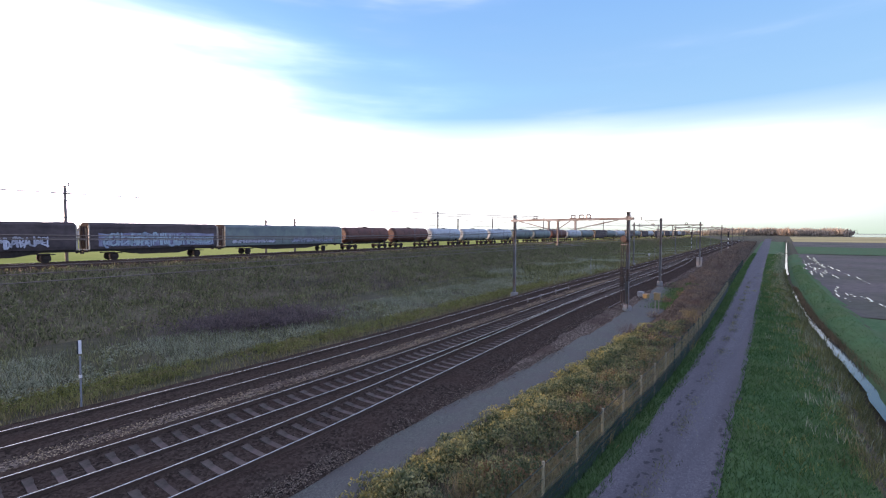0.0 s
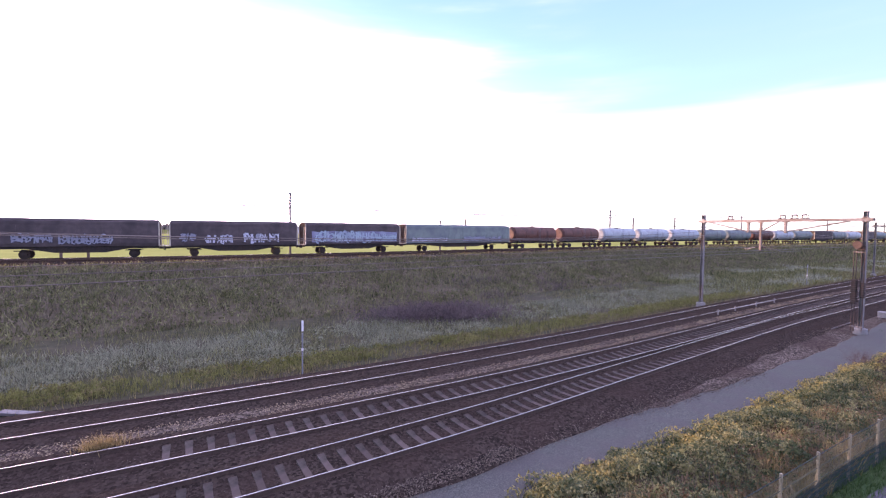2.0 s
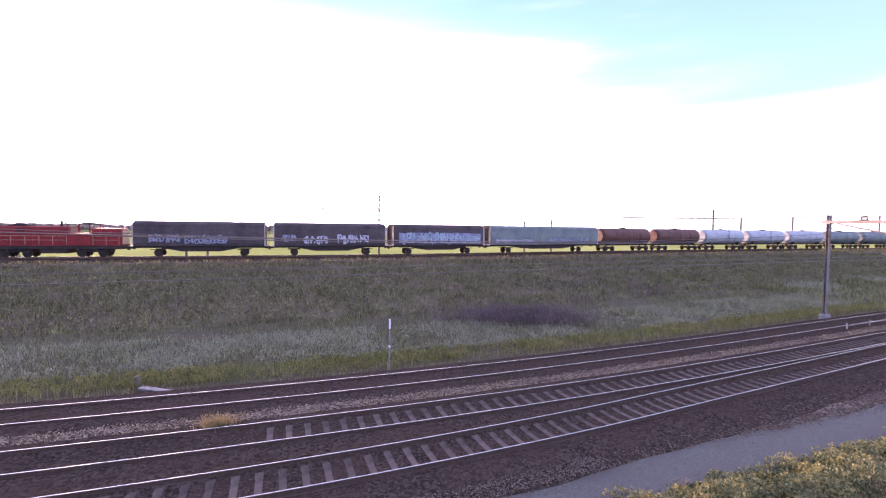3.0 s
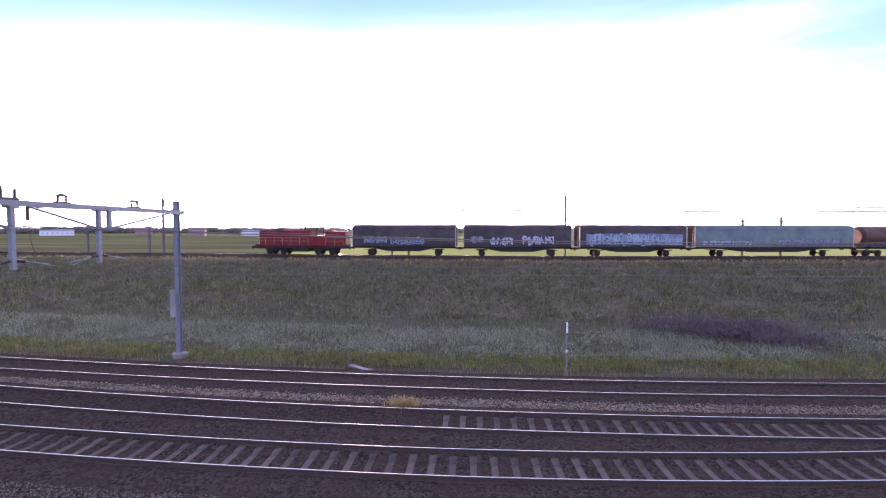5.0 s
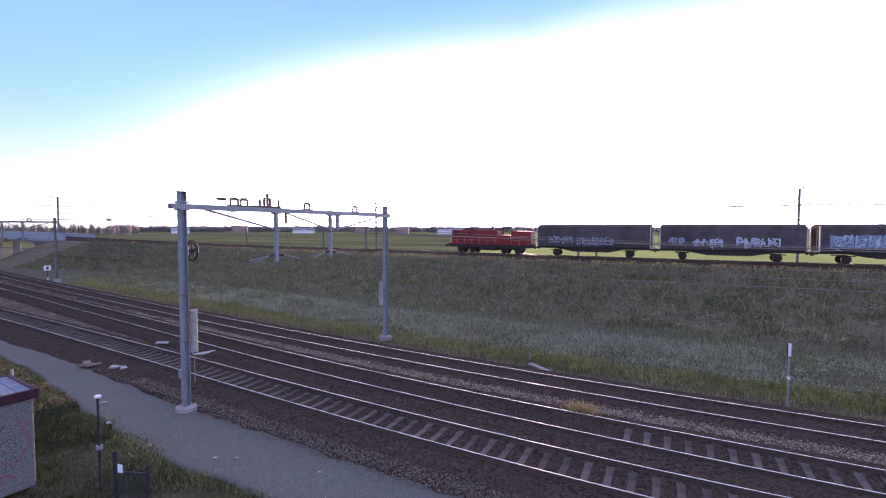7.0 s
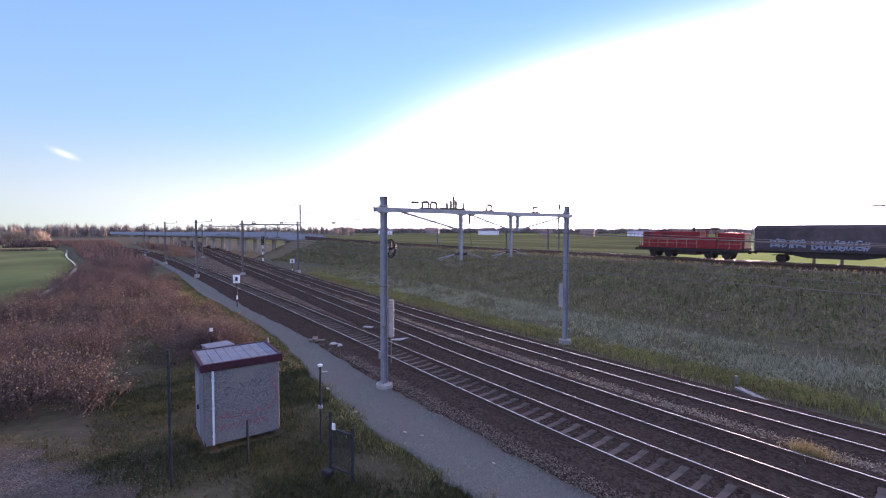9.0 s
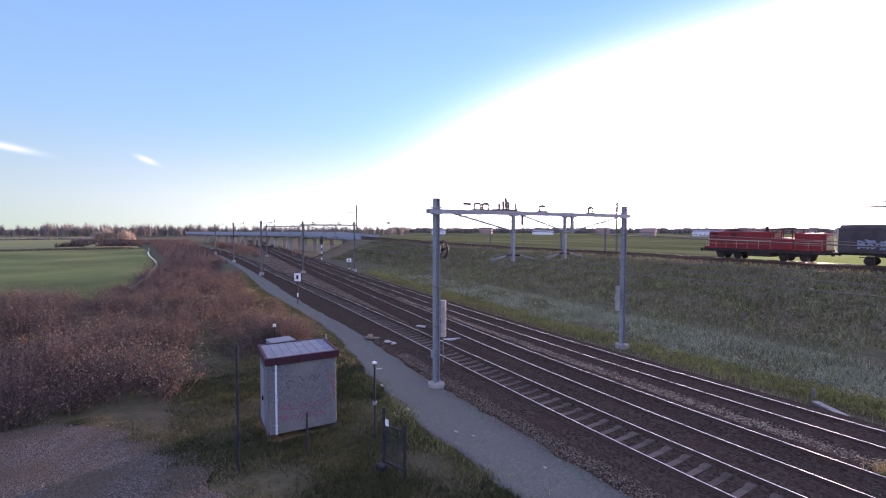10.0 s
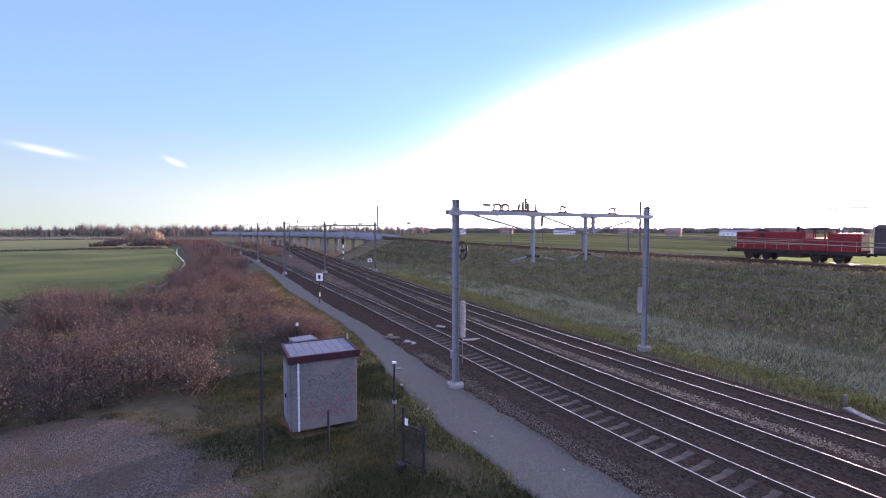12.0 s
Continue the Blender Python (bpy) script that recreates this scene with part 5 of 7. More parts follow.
def hut():
    W, D, H = 2.28, 2.0, 2.45
    root = thing("equipment_hut", pose(-16.6, 4.3, -0.35, 0, 0, -4), "small flat-roofed pebble-dash equipment hut with red graffiti", "hut")
    for name, c, s in (("wall_panel", (D / 2, 0, H / 2), (0.1, W, H)), ("wall_panel", (-D / 2, 0, H / 2), (0.1, W, H)), ("wall_panel", (0, -W / 2, H / 2), (D - 0.1, 0.1, H)),
                       ("wall_panel", (0, W / 2, H / 2), (D - 0.1, 0.1, H))):
        part(name, add_box(fresh(), c, s, bevel=0.012), M_PEBBLE, root, "coarse pebble-dash wall panel")
    bm = fresh()
    add_box(bm, (0, 0, H + 0.07), (D + 0.24, W + 0.26, 0.2), bevel=0.015)
    part("fascia", bm, M_FASCIA, root, "dark maroon roof fascia")
    for c, size in (((D / 2 + 0.065, 0, H + 0.19), (0.11, W + 0.26, 0.06)), ((-D / 2 - 0.065, 0, H + 0.19), (0.11, W + 0.26, 0.06)), ((0, W / 2 + 0.075, H + 0.19), (D + 0.02, 0.11, 0.06)),
                    ((0, -W / 2 - 0.075, H + 0.19), (D + 0.02, 0.11, 0.06))):
        part("roof_edge", add_box(fresh(), c, size, bevel=0.012), M_FASCIA, root, "raised dark maroon roof edge")
    for i in range(6):
        for j in range(8):
            bm = fresh()
            add_box(bm, (-0.84 + i * 0.336, -1.015 + j * 0.29, H + 0.182), (0.324, 0.28, 0.03), bevel=0.006)
            part("roof_slab", bm, M_ROOFTILE, root)
    bm = fresh()
    add_tube(bm, (D / 2 + 0.10, -W / 2 + 0.22, 0.02), (D / 2 + 0.10, -W / 2 + 0.22, H - 0.02), 0.034, segments=12)
    for z in (0.3, 1.2, 2.1):
        add_tube(bm, (D / 2 + 0.10, -W / 2 + 0.22, z), (D / 2 + 0.10, -W / 2 + 0.22, z + 0.05), 0.045, segments=12)
    part("drainpipe", bm, M_PVC, root, "white plastic drainpipe")
    bm = fresh()
    add_box(bm, (-0.2, -W / 2 - 0.06, 1.05), (0.95, 0.04, 2.0), bevel=0.01)
    door = part("door", bm, M_GALV, root, "grey steel door")
    part("door_handle", add_box(fresh(), (0.18, -W / 2 - 0.11, 1.05), (0.03, 0.06, 0.16), bevel=0.006), M_BLACK, door)
    part("plinth", add_box(fresh(), (0, 0, 0.03), (D + 0.06, W + 0.06, 0.12), bevel=0.02), M_UNDER, root)
    # sprayed outline drawing
    face = D / 2 + 0.056
    strokes = [[(0.74, 1.82), (0.86, 1.88), (0.92, 1.76), (0.8, 1.64), (0.92, 1.56), (0.95, 1.36), (0.9, 1.1), (0.76, 0.88), (0.54, 0.79)],
               [(0.54, 0.79), (0.4, 0.96), (0.34, 0.78), (0.05, 0.8), (-0.02, 0.98), (-0.08, 0.78), (-0.4, 0.8), (-0.46, 1.0), (-0.52, 0.8), (-0.62, 0.9), (-0.82, 0.82)]]
    for k, x0 in enumerate((-0.76, -0.56, -0.34, -0.1, 0.12, 0.36, 0.58)):
        strokes.append([(x0 + 0.085 * math.cos(0.9 * q + k), 0.53 + 0.10 * math.sin(1.1 * q + 1.7 * k) - 0.012 * q) for q in range(6)])
    faint = [[(-0.5, 1.7), (-0.42, 1.82), (-0.3, 1.74)], [(-0.12, 1.9), (0.0, 1.74)], [(0.18, 1.74), (0.24, 1.9), (0.42, 1.72), (0.5, 1.88)], [(0.4, 1.4), (0.6, 1.48), (0.7, 1.3)]]
    for lines, mats, wide, text in ((strokes, M_REDSPRAY, 0.024, "red sprayed graffiti line"), (faint, M_TAG_LINE, 0.018, "faint dark sprayed line")):
        for line in lines:
            bm = fresh()
            for (a, b), (c, d) in zip(line, line[1:]):
                length, ang = math.hypot((c - a) * 1.12, d - b), math.atan2(d - b, (c - a) * 1.12)
                add_box(bm, (face, (a + c) / 2 * 1.12, (b + d) / 2), (0.006, length + 0.015, wide), Matrix.Rotation(ang, 3, "X"))
            part("sprayed_line", bm, mats, root, text)
    return root


hut()


def cabinet(at, size, label, mat, legs=0.0, name="cable_cabinet", turn=0.0):
    root = thing(name, pose(at[0], at[1], at[2], 0, 0, turn), label, "cabinet")
    x, y, z = size
    body = part("body", add_box(fresh(), (0, 0, legs + z / 2), size, bevel=0.02), mat, root)
    part("lid", add_box(fresh(), (0, 0, legs + z + 0.025), (x + 0.06, y + 0.06, 0.05), bevel=0.012), mat, root)
    part("door", add_box(fresh(), (x / 2 + 0.008, 0, legs + z / 2), (0.02, y * 0.82, z * 0.82), bevel=0.006), mat, body)
    if legs:
        for s in (-1, 1):
            part("leg", add_box(fresh(), (0, s * y * 0.32, legs / 2), (0.06, 0.06, legs)), M_GALV_DARK, root)
    return root


cabinet((-24.4, 5.45, -0.5), (1.0, 1.2, 1.3), "low grey cabinet behind the hut", M_ROOFTILE, turn=6)
cabinet((40.0, 10.6, -0.45), (0.35, 0.45, 0.55), "yellow-brown relay box on legs by the points", material("ochre_box", [(0.23, 0.16, 0.075), (0.32, 0.23, 0.115)], 5, 0.7, bump=0.1), 1.1)
cabinet((46.4, 13.2, -0.45), (0.8, 0.4, 0.35), "ochre point machine housing beside the rails", material("ochre_casting", [(0.22, 0.145, 0.06), (0.31, 0.21, 0.09)], 5, 0.7, bump=0.1), 0.3, "point_machine")
cabinet((48.2, 14.2, -0.45), (0.7, 0.5, 0.4), "pale trackside box beside the points", M_CONCRETE, 0.2)
cabinet((100, 17.9, -0.5), (0.8, 0.9, 1.9), "tall pale trackside cabinet", M_CONCRETE)


for at, tall in (((-73.2, 53.2, 1.4), 0.9), ((-70.6, 54.6, 1.6), 0.9), ((-63.0, 59.2, 2.15), 0.7)):
    cabinet(at, (0.25, 0.28, tall * 0.7), "small yellow trackside box on the embankment", M_YELLOW)


def post(at, height, label, r=0.035, mat=None, cap=None, name="post"):
    root = thing(name, pose(*at), label, "post")
    part("shaft", add_tube(fresh(), (0, 0, -0.3), (0, 0, height), r, segments=10), mat or M_DARKSTEEL, root)
    if cap:
        part("cap", add_box(fresh(), (0, 0, height + cap[2] / 2), cap, bevel=0.01), M_WHITE, root, "white cap")
        part("collar", add_tube(fresh(), (0, 0, height * 0.42), (0, 0, height * 0.42 + 0.1), r * 2.2, segments=10), M_GALV, root)
    return root


post((-14.0, 6.24, -0.4), 2.45, "dark steel post with a small white lamp head", cap=(0.13, 0.13, 0.07), name="lamp_post", r=0.036)
post((-14.15, 1.9, -0.4), 3.7, "tall thin dark fence post", name="fence_post", r=0.04)
post((-14.0, 3.9, -0.4), 1.25, "short thin dark fence post", name="fence_post")
post((-27.0, 5.7, -0.4), 1.4, "short post with a small pale sign", cap=(0.04, 0.16, 0.18), name="sign_post")
post((-25.6, 8.3, -0.4), 0.9, "low pale marker peg beside the path", mat=M_CONCRETE, r=0.06, name="marker_peg")


def gate():
    root = thing("gate", pose(-11.9, 5.6, -0.4, 0, 0, 20), "narrow dark steel gate standing ajar with a white notice", "gate")
    for x, h in ((0, 1.75), (0.85, 1.45)):
        part("gate_post", add_box(fresh(), (x, 0, h / 2 - 0.1), (0.07, 0.07, h + 0.2), bevel=0.008), M_DARKSTEEL, root)
    for z in (0.12, 1.25):
        part("cross_rail", add_box(fresh(), (0.43, 0.0, z), (0.8, 0.04, 0.05)), M_DARKSTEEL, root)
    for k in range(17):
        part("bar", add_box(fresh(), (0.065 + 0.045 * k, 0, 0.69), (0.008, 0.008, 1.1)), M_DARKSTEEL, root)
    for k in range(5):
        part("cross_wire", add_box(fresh(), (0.425, 0.009, 0.28 + 0.19 * k), (0.78, 0.006, 0.008)), M_DARKSTEEL, root)
    part("notice", add_box(fresh(), (0.18, -0.045, 1.36), (0.13, 0.012, 0.2), bevel=0.003), M_WHITE, root, "white notice board")
    part("hinge_block", add_box(fresh(), (0.1, -0.2, 0.06), (0.32, 0.24, 0.18), bevel=0.03), M_BLACK, root, "dark block at the foot")
    return root


gate()


def marker(at, height, label):
    root = thing("marker_post", pose(*at), label, "marker post", "trackside marker posts")
    part("shaft", add_box(fresh(), (0, 0, height * 0.38), (0.06, 0.06, height * 0.78), bevel=0.008), M_GALV, root)
    part("plate", add_box(fresh(), (0, 0, height * 0.90), (0.10, 0.07, height * 0.2), bevel=0.008), M_WHITE, root, "white marker plate")
    part("band", add_box(fresh(), (0, 0, height * 0.46), (0.09, 0.09, 0.12), bevel=0.006), M_WHITE, root, "white band")
    part("top", add_box(fresh(), (-0.07, 0, height * 0.90), (0.035, 0.06, height * 0.2), bevel=0.006), M_BLACK, root, "black edge strip")
    return root


marker((3.85, 22.05, -0.4), 2.55, "steel marker post with a white plate in the grass")
marker((70.6, 28.2, -0.4), 2.8, "steel marker post with a white plate in the grass")
marker((120, 31.2, -0.4), 2.8, "distant steel marker post with a white plate")


def board(at, height, size, label, turn=60):
    root = thing("track_sign", pose(*at, 0, 0, turn), label, "railway sign")
    part("pole", add_tube(fresh(), (0, 0, -0.3), (0, 0, height), 0.05, segments=10), M_DARKSTEEL, root)
    part("band", add_tube(fresh(), (0, 0, height * 0.3), (0, 0, height * 0.45), 0.055, segments=10), M_WHITE, root, "white band")
    part("plate", add_box(fresh(), (0, -0.06, height + size[1] / 2 - 0.1), (size[0], 0.03, size[1]), bevel=0.006), M_WHITE, root, "white plate")
    part("mark", add_box(fresh(), (0, -0.08, height + size[1] / 2 - 0.1), (size[0] * 0.35, 0.008, size[1] * 0.5)), M_BLACK, root, "black mark on the plate")
    return root


board((-43.2, 11.3, -0.4), 2.25, (0.6, 0.75), "white rectangular track sign on a black post")
board((-70, 26.6, -0.4), 1.8, (0.7, 0.6), "small white track sign in the grass")
board((112, 30.4, -0.4), 1.4, (0.3, 0.4), "small white track sign in the grass", -55)


def signal(at, height, label, turn):
    root = thing("railway_signal", pose(*at, 0, 0, turn), label, "railway signal")
    for k in range(6):
        z = height * 0.68 * k / 6
        part("mast_section", add_tube(fresh(), (0, 0, z), (0, 0, z + height * 0.68 / 6), 0.09, segments=12), M_WHITE if k % 2 else M_DARKSTEEL, root)
    head = part("head", add_box(fresh(), (0, 0, height * 0.84), (0.6, 0.25, height * 0.32), bevel=0.08), M_BLACK, root, "black signal head")
    for k in range(3):
        part("lamp_hood", add_tube(fresh(), (0, -0.12, height * (0.74 + 0.09 * k)), (0, -0.32, height * (0.745 + 0.09 * k)), 0.13, segments=14), M_BLACK, head)
    part("foundation", add_box(fresh(), (0, 0, 0), (0.7, 0.7, 0.4), bevel=0.03), M_CONCRETE, root)
    return root


signal((-92.5, 29.2, -0.4), 5.6, "black railway signal on a banded mast", 65)
signal((188, 35.8, -0.4), 7.0, "distant white and black railway signal", -60)
signal((196, 25.2, -0.4), 7.0, "distant white and black railway signal", -60)


# ---------------------------------------------------------------- boundary fence along the road
fence_line = curve_through([(-11, 5.5), (0, 5.25), (10, 5.33), (14.5, 5.43), (18.5, 5.46), (24.5, 5.68), (36, 6.3), (72, 8.95), (120, 12.4)])


def fence():
    root = thing("fence", None, "chest-high wooden-post fence with dark green wire netting", "fence")
    x = -5.35
    while x < 110:
        bm = fresh()
        add_box(bm, (x, fence_line(x), 0.2), (0.06, 0.06, 1.5), bevel=0.008)
        part("fence_post", bm, M_WOOD if x < 23 else M_NET, root)
        x += 2.05
    st = [-5.7 + 1.2 * i for i in range(97)]
    for z in (0.86, 0.53, 0.2, -0.1, -0.38):
        w = sweep("line_wire", fence_line, [(-0.012, z), (0.0, z - 0.008), (0.012, z), (0.0, z + 0.008)], st, M_NET)
        w.parent = root
    # one net in two parts: foot thickened dark for shade, top coloured golden for sun
    for name, mats, z0, z1, gap, wide, text in (("shaded_netting", M_NET, -0.5, 0.2, 0.026, 0.011, "dark green netting along the fence foot, shade in its dense weave"),
                                                ("sunlit_netting", M_NET_SUNLIT, 0.2, 0.86, 0.04, 0.007, "upper fence netting with low golden sunlight in its colour")):
        v, f = [], []
        x = -5.7
        while x < 60:
            y = fence_line(x) - 0.04
            for lean in (-0.05, 0.05):
                k = len(v)
                v += [(x, y, z0), (x + wide, y, z0), (x + wide + lean, y, z1), (x + lean, y, z1)]
                f.append((k, k + 1, k + 2, k + 3))
            x += gap
        net = mesh_object(name, v, f, mats)
        net.parent = root
        tagged(net, text, kind="stuff")
    return root


fence()

# ---------------------------------------------------------------- loose things by the tracks
def slab(at, size, label, turn=0.0, mat=None, name="cable_slab"):
    bm = fresh()
    add_box(bm, (0, 0, size[2] / 2), size, bevel=0.015)
    for v in bm.verts:
        v.co.z += 0.02 * noise.noise(v.co * 3 + Vector(at))
    me = bpy.data.meshes.new(name)
    bm.to_mesh(me)
    bm.free()
    me.materials.append(mat or M_CONCRETE)
    ob = new(name, me)
    ob.matrix_world = pose(*at, 0, 0, turn)
    return tagged(ob, label, "slab", "slabs beside the tracks")


for x, y, z, sx, sy, turn in ((-27.3, 15.7, -0.22, 0.7, 0.28, 30), (-22.9, 15.4, -0.2, 1.15, 0.32, 70), (-24.7, 12.2, -0.3, 1.05, 0.4, 50), (-24.05, 12.35, -0.28, 1.0, 0.4, 54),
                              (-21.4, 13.0, -0.3, 0.3, 0.22, 0)):
    slab((x, y, z), (sx, sy, 0.09), "pale concrete cable slab lying on the ballast", turn, M_CONCRETE)
for dx, dy, dz, turn in ((0, 0, 0, 15), (0.22, 0.2, 0.02, 52), (-0.1, 0.12, 0.09, -20)):
    slab((-26.6 + dx, 11.45 + dy, -0.34 + dz), (0.75, 0.32, 0.08), "dull weathered cable slab in a small heap", turn, M_STONE)
for x, y, size in ((-20.6, 9.4, 0.28), (-18.3, 8.5, 0.2), (-12.6, 8.7, 0.14), (-12.0, 9.0, 0.1), (-9.2, 9.6, 0.12), (-15.2, 8.2, 0.12)):
    slab((x, y, -0.43), (size, size * 0.6, 0.05), "pale broken concrete scrap on the walkway", x * 40, M_CONCRETE, "rubble")
slab((-6.2, 22.2, -0.46), (1.8, 0.3, 0.12), "weathered timber lying in the grass", -35, M_GALV_DARK, "timber")
slab((-7.2, 23.4, -0.45), (0.12, 0.12, 0.4), "small dark stump in the grass", 10, M_GALV_DARK, "stump")
slab((9.4, 9.6, -0.34), (0.5, 0.2, 0.05), "scrap of debris on the path", 20, M_STONE, "debris")


# ---------------------------------------------------------------- far buildings
def building(at, size, label, turn, wall, roof, rise=2.0, name="farm_building"):
    root = thing(name, pose(at[0], at[1], -0.6, 0, 0, turn), label, "building")
    x, y, z = size
    part("wall", add_box(fresh(), (0, 0, z / 2), size), wall, root)
    bm = fresh()
    add_prism(bm, [(-y / 2 - 0.4, z), (y / 2 + 0.4, z), (0, z + rise)], -x / 2 - 0.4, x / 2 + 0.4)
    bmesh.ops.rotate(bm, verts=bm.verts, cent=(0, 0, 0), matrix=Matrix.Rotation(math.pi / 2, 3, "Z"))
    part("roof", bm, roof, root)
    k = -x / 2 + 2
    while k < x / 2 - 1:
        win = part("window", add_box(fresh(), (k, -y / 2 - 0.03, z * 0.5), (1.2, 0.1, 1.2)), M_WHITE, root)
        part("pane", add_box(fresh(), (k, -y / 2 - 0.09, z * 0.5), (1.0, 0.04, 1.0)), M_GLASS, win)
        k += 4
    return root


M_TILE = material("roof_tile", [(0.20, 0.13, 0.11), (0.28, 0.18, 0.15)], 0.8, 0.8, bump=0.2)
M_BRICKWALL = material("brick_wall", [(0.28, 0.19, 0.15), (0.36, 0.25, 0.2)], 1.2, 0.9, bump=0.2)
far_rng = random.Random(9)
for azimuth, dist, size, pale in ((-11, 560, (46, 14, 5), True), (-5, 640, (20, 10, 5), False), (-17.6, 520, (40, 12, 4.5), True), (-25, 600, (34, 14, 5), True), (-30, 720, (22, 10, 5), False),
                                  (8, 620, (26, 12, 5), False), (27, 560, (30, 12, 4.5), True), (33, 520, (14, 9, 5), False), (38, 600, (16, 10, 5), False), (45, 640, (28, 12, 5), True),
                                  (52, 700, (18, 10, 6), False), (-36, 800, (30, 14, 6), False), (58, 620, (18, 10, 5), True)):
    a = radians(azimuth)
    building((-dist * math.sin(a), dist * math.cos(a)), size, "long pale farm shed on the far fields" if pale else "distant brick farmhouse with tiled roof", azimuth + far_rng.uniform(-15, 15),
             M_WHITE if pale else M_BRICKWALL, M_GALV if pale else M_TILE, 1.8 if pale else 4.0)


# low pipe rail on pegs beside the far line
pipe_rail = thing("pipe_rail", None, "low pale pipe rail on short pegs between two tracks", "rail")
PEGS = [(36.2, 0.5), (39.3, 0.5), (43.5, 0.5), (47.5, 0.5)]
for x, tall in PEGS:
    part("peg", add_tube(fresh(), (x, far_track(x) - 1.2, -0.45), (x, far_track(x) - 1.2, -0.2 + tall), 0.045, segments=8), M_CONCRETE, pipe_rail)
for (x, tall), (x2, tall2) in zip(PEGS, PEGS[1:]):
    part("pipe", add_tube(fresh(), (x, far_track(x) - 1.2, 0.12), (x2, far_track(x2) - 1.2, 0.12), 0.03, segments=8), M_GALV_DARK, pipe_rail)


# ---------------------------------------------------------------- vegetation
rng = np.random.default_rng(11)


def triangles(name, tri, mats, label, category, kind="stuff", parent=None):
    """One mesh of loose triangles, given as an array of n x 3 corners."""
    count = len(tri)
    me = bpy.data.meshes.new(name)
    me.vertices.add(count * 3)
    me.vertices.foreach_set("co", np.ascontiguousarray(tri, dtype=np.float32).ravel())
    me.loops.add(count * 3)
    me.loops.foreach_set("vertex_index", np.arange(count * 3, dtype=np.int32))
    me.polygons.add(count)
    me.polygons.foreach_set("loop_start", np.arange(0, count * 3, 3, dtype=np.int32))
    me.polygons.foreach_set("loop_total", np.full(count, 3, dtype=np.int32))
    me.materials.append(mats)
    me.update()
    me.validate()
    ob = new(name, me)
    if parent is not None:
        ob.parent = parent
    return tagged(ob, label, category, kind=kind)


def blade_array(p, height, width, lean=0.5, fan=1.0):
    """Grass blades: one slim triangle each, on the points p."""
    n = len(p)
    turn = rng.uniform(0, 2 * np.pi, n)
    side = np.stack([np.cos(turn), np.sin(turn), np.zeros(n)], -1) * (width / 2)[:, None]
    way = rng.uniform(0, 2 * np.pi, n)
    tip = np.stack([np.cos(way), np.sin(way), np.zeros(n)], -1) * (height * lean * rng.uniform(0.1, 1, n) * fan)[:, None]
    tip[:, 2] += height
    return np.stack([p - side, p + side, p + tip], 1)


def leaf_array(p, size):
    """Leaves: two triangles each, turned at random."""
    n = len(p)
    a = rng.normal(size=(n, 3))
    a /= np.linalg.norm(a, axis=1)[:, None]
    b = np.cross(a, rng.normal(size=(n, 3)))
    b /= np.linalg.norm(b, axis=1)[:, None]
    a, b = a * size[:, None], b * (size * 0.6)[:, None]
    return np.concatenate([np.stack([p - a, p + b, p + a], 1), np.stack([p - a, p + a, p - b], 1)])


vec_bend = np.vectorize(bend)
vec_noise = np.vectorize(lambda x, y, z: noise.noise((x, y, z)))


def strip_points(n, x0, x1, o0, o1, z, crowd=0.0, patch=0.15, seed=0.0):
    """Points over a strip along the line; crowd thins them into patches."""
    x = rng.uniform(x0, x1, n)
    o = rng.uniform(o0, o1, n)
    if crowd:
        keep = vec_noise(x * patch, o * patch, seed) + rng.uniform(-0.35, 0.35, n) > crowd - 0.5
        x, o = x[keep], o[keep]
    y = o + vec_bend(x)
    return np.stack([x, y, np.full(len(x), z) if np.isscalar(z) else z(x, y)], -1)


def plant(name, colors, rough=0.9, island=0.45):
    return material(name, colors, 0.7, rough, bump=0, island=island, spec=0.15, sheer=0.45)


P_GREEN = plant("fresh_grass_blades", [(0.044, 0.105, 0.033), (0.09, 0.162, 0.056)])
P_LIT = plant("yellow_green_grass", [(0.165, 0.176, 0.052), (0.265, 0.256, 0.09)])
P_PALE = plant("bleached_reed_grass", [(0.205, 0.222, 0.142), (0.34, 0.35, 0.235)])
P_OLIVE = plant("olive_turf_blades", [(0.10, 0.105, 0.042), (0.175, 0.17, 0.075)])
P_BRUSH = plant("dark_brown_brushwood", [(0.10, 0.085, 0.07), (0.18, 0.152, 0.122)])
P_TURF = plant("worn_turf_blades", [(0.042, 0.05, 0.022), (0.092, 0.098, 0.045)])
P_STRAW = plant("straw_grass", [(0.17, 0.145, 0.065), (0.27, 0.225, 0.11)])
P_DARK = plant("dull_bank_grass", [(0.10, 0.11, 0.045), (0.25, 0.245, 0.115)], island=0.7)
P_BROWN = plant("dead_brown_stalks", [(0.165, 0.132, 0.092), (0.27, 0.22, 0.152)])
P_PURPLE = plant("purple_brown_bramble", [(0.125, 0.096, 0.09), (0.20, 0.155, 0.138)])
P_IVY = plant("dark_bramble_leaf", [(0.058, 0.086, 0.04), (0.13, 0.158, 0.078)], 0.5)
# these two leaf colours are lightened to carry sunlight on the hedge
P_IVY_SUNLIT = plant("sunlit_bramble_leaf", [(0.25, 0.225, 0.075), (0.40, 0.34, 0.12)], 0.6)
P_IVY_MID = plant("olive_bramble_leaf", [(0.17, 0.185, 0.075), (0.31, 0.30, 0.14)], 0.5)
P_RUST = plant("rusty_dead_bramble", [(0.15, 0.10, 0.055), (0.24, 0.165, 0.09)], 0.8)
P_GOLD = plant("golden_dry_grass", [(0.24, 0.185, 0.08), (0.36, 0.28, 0.13)])
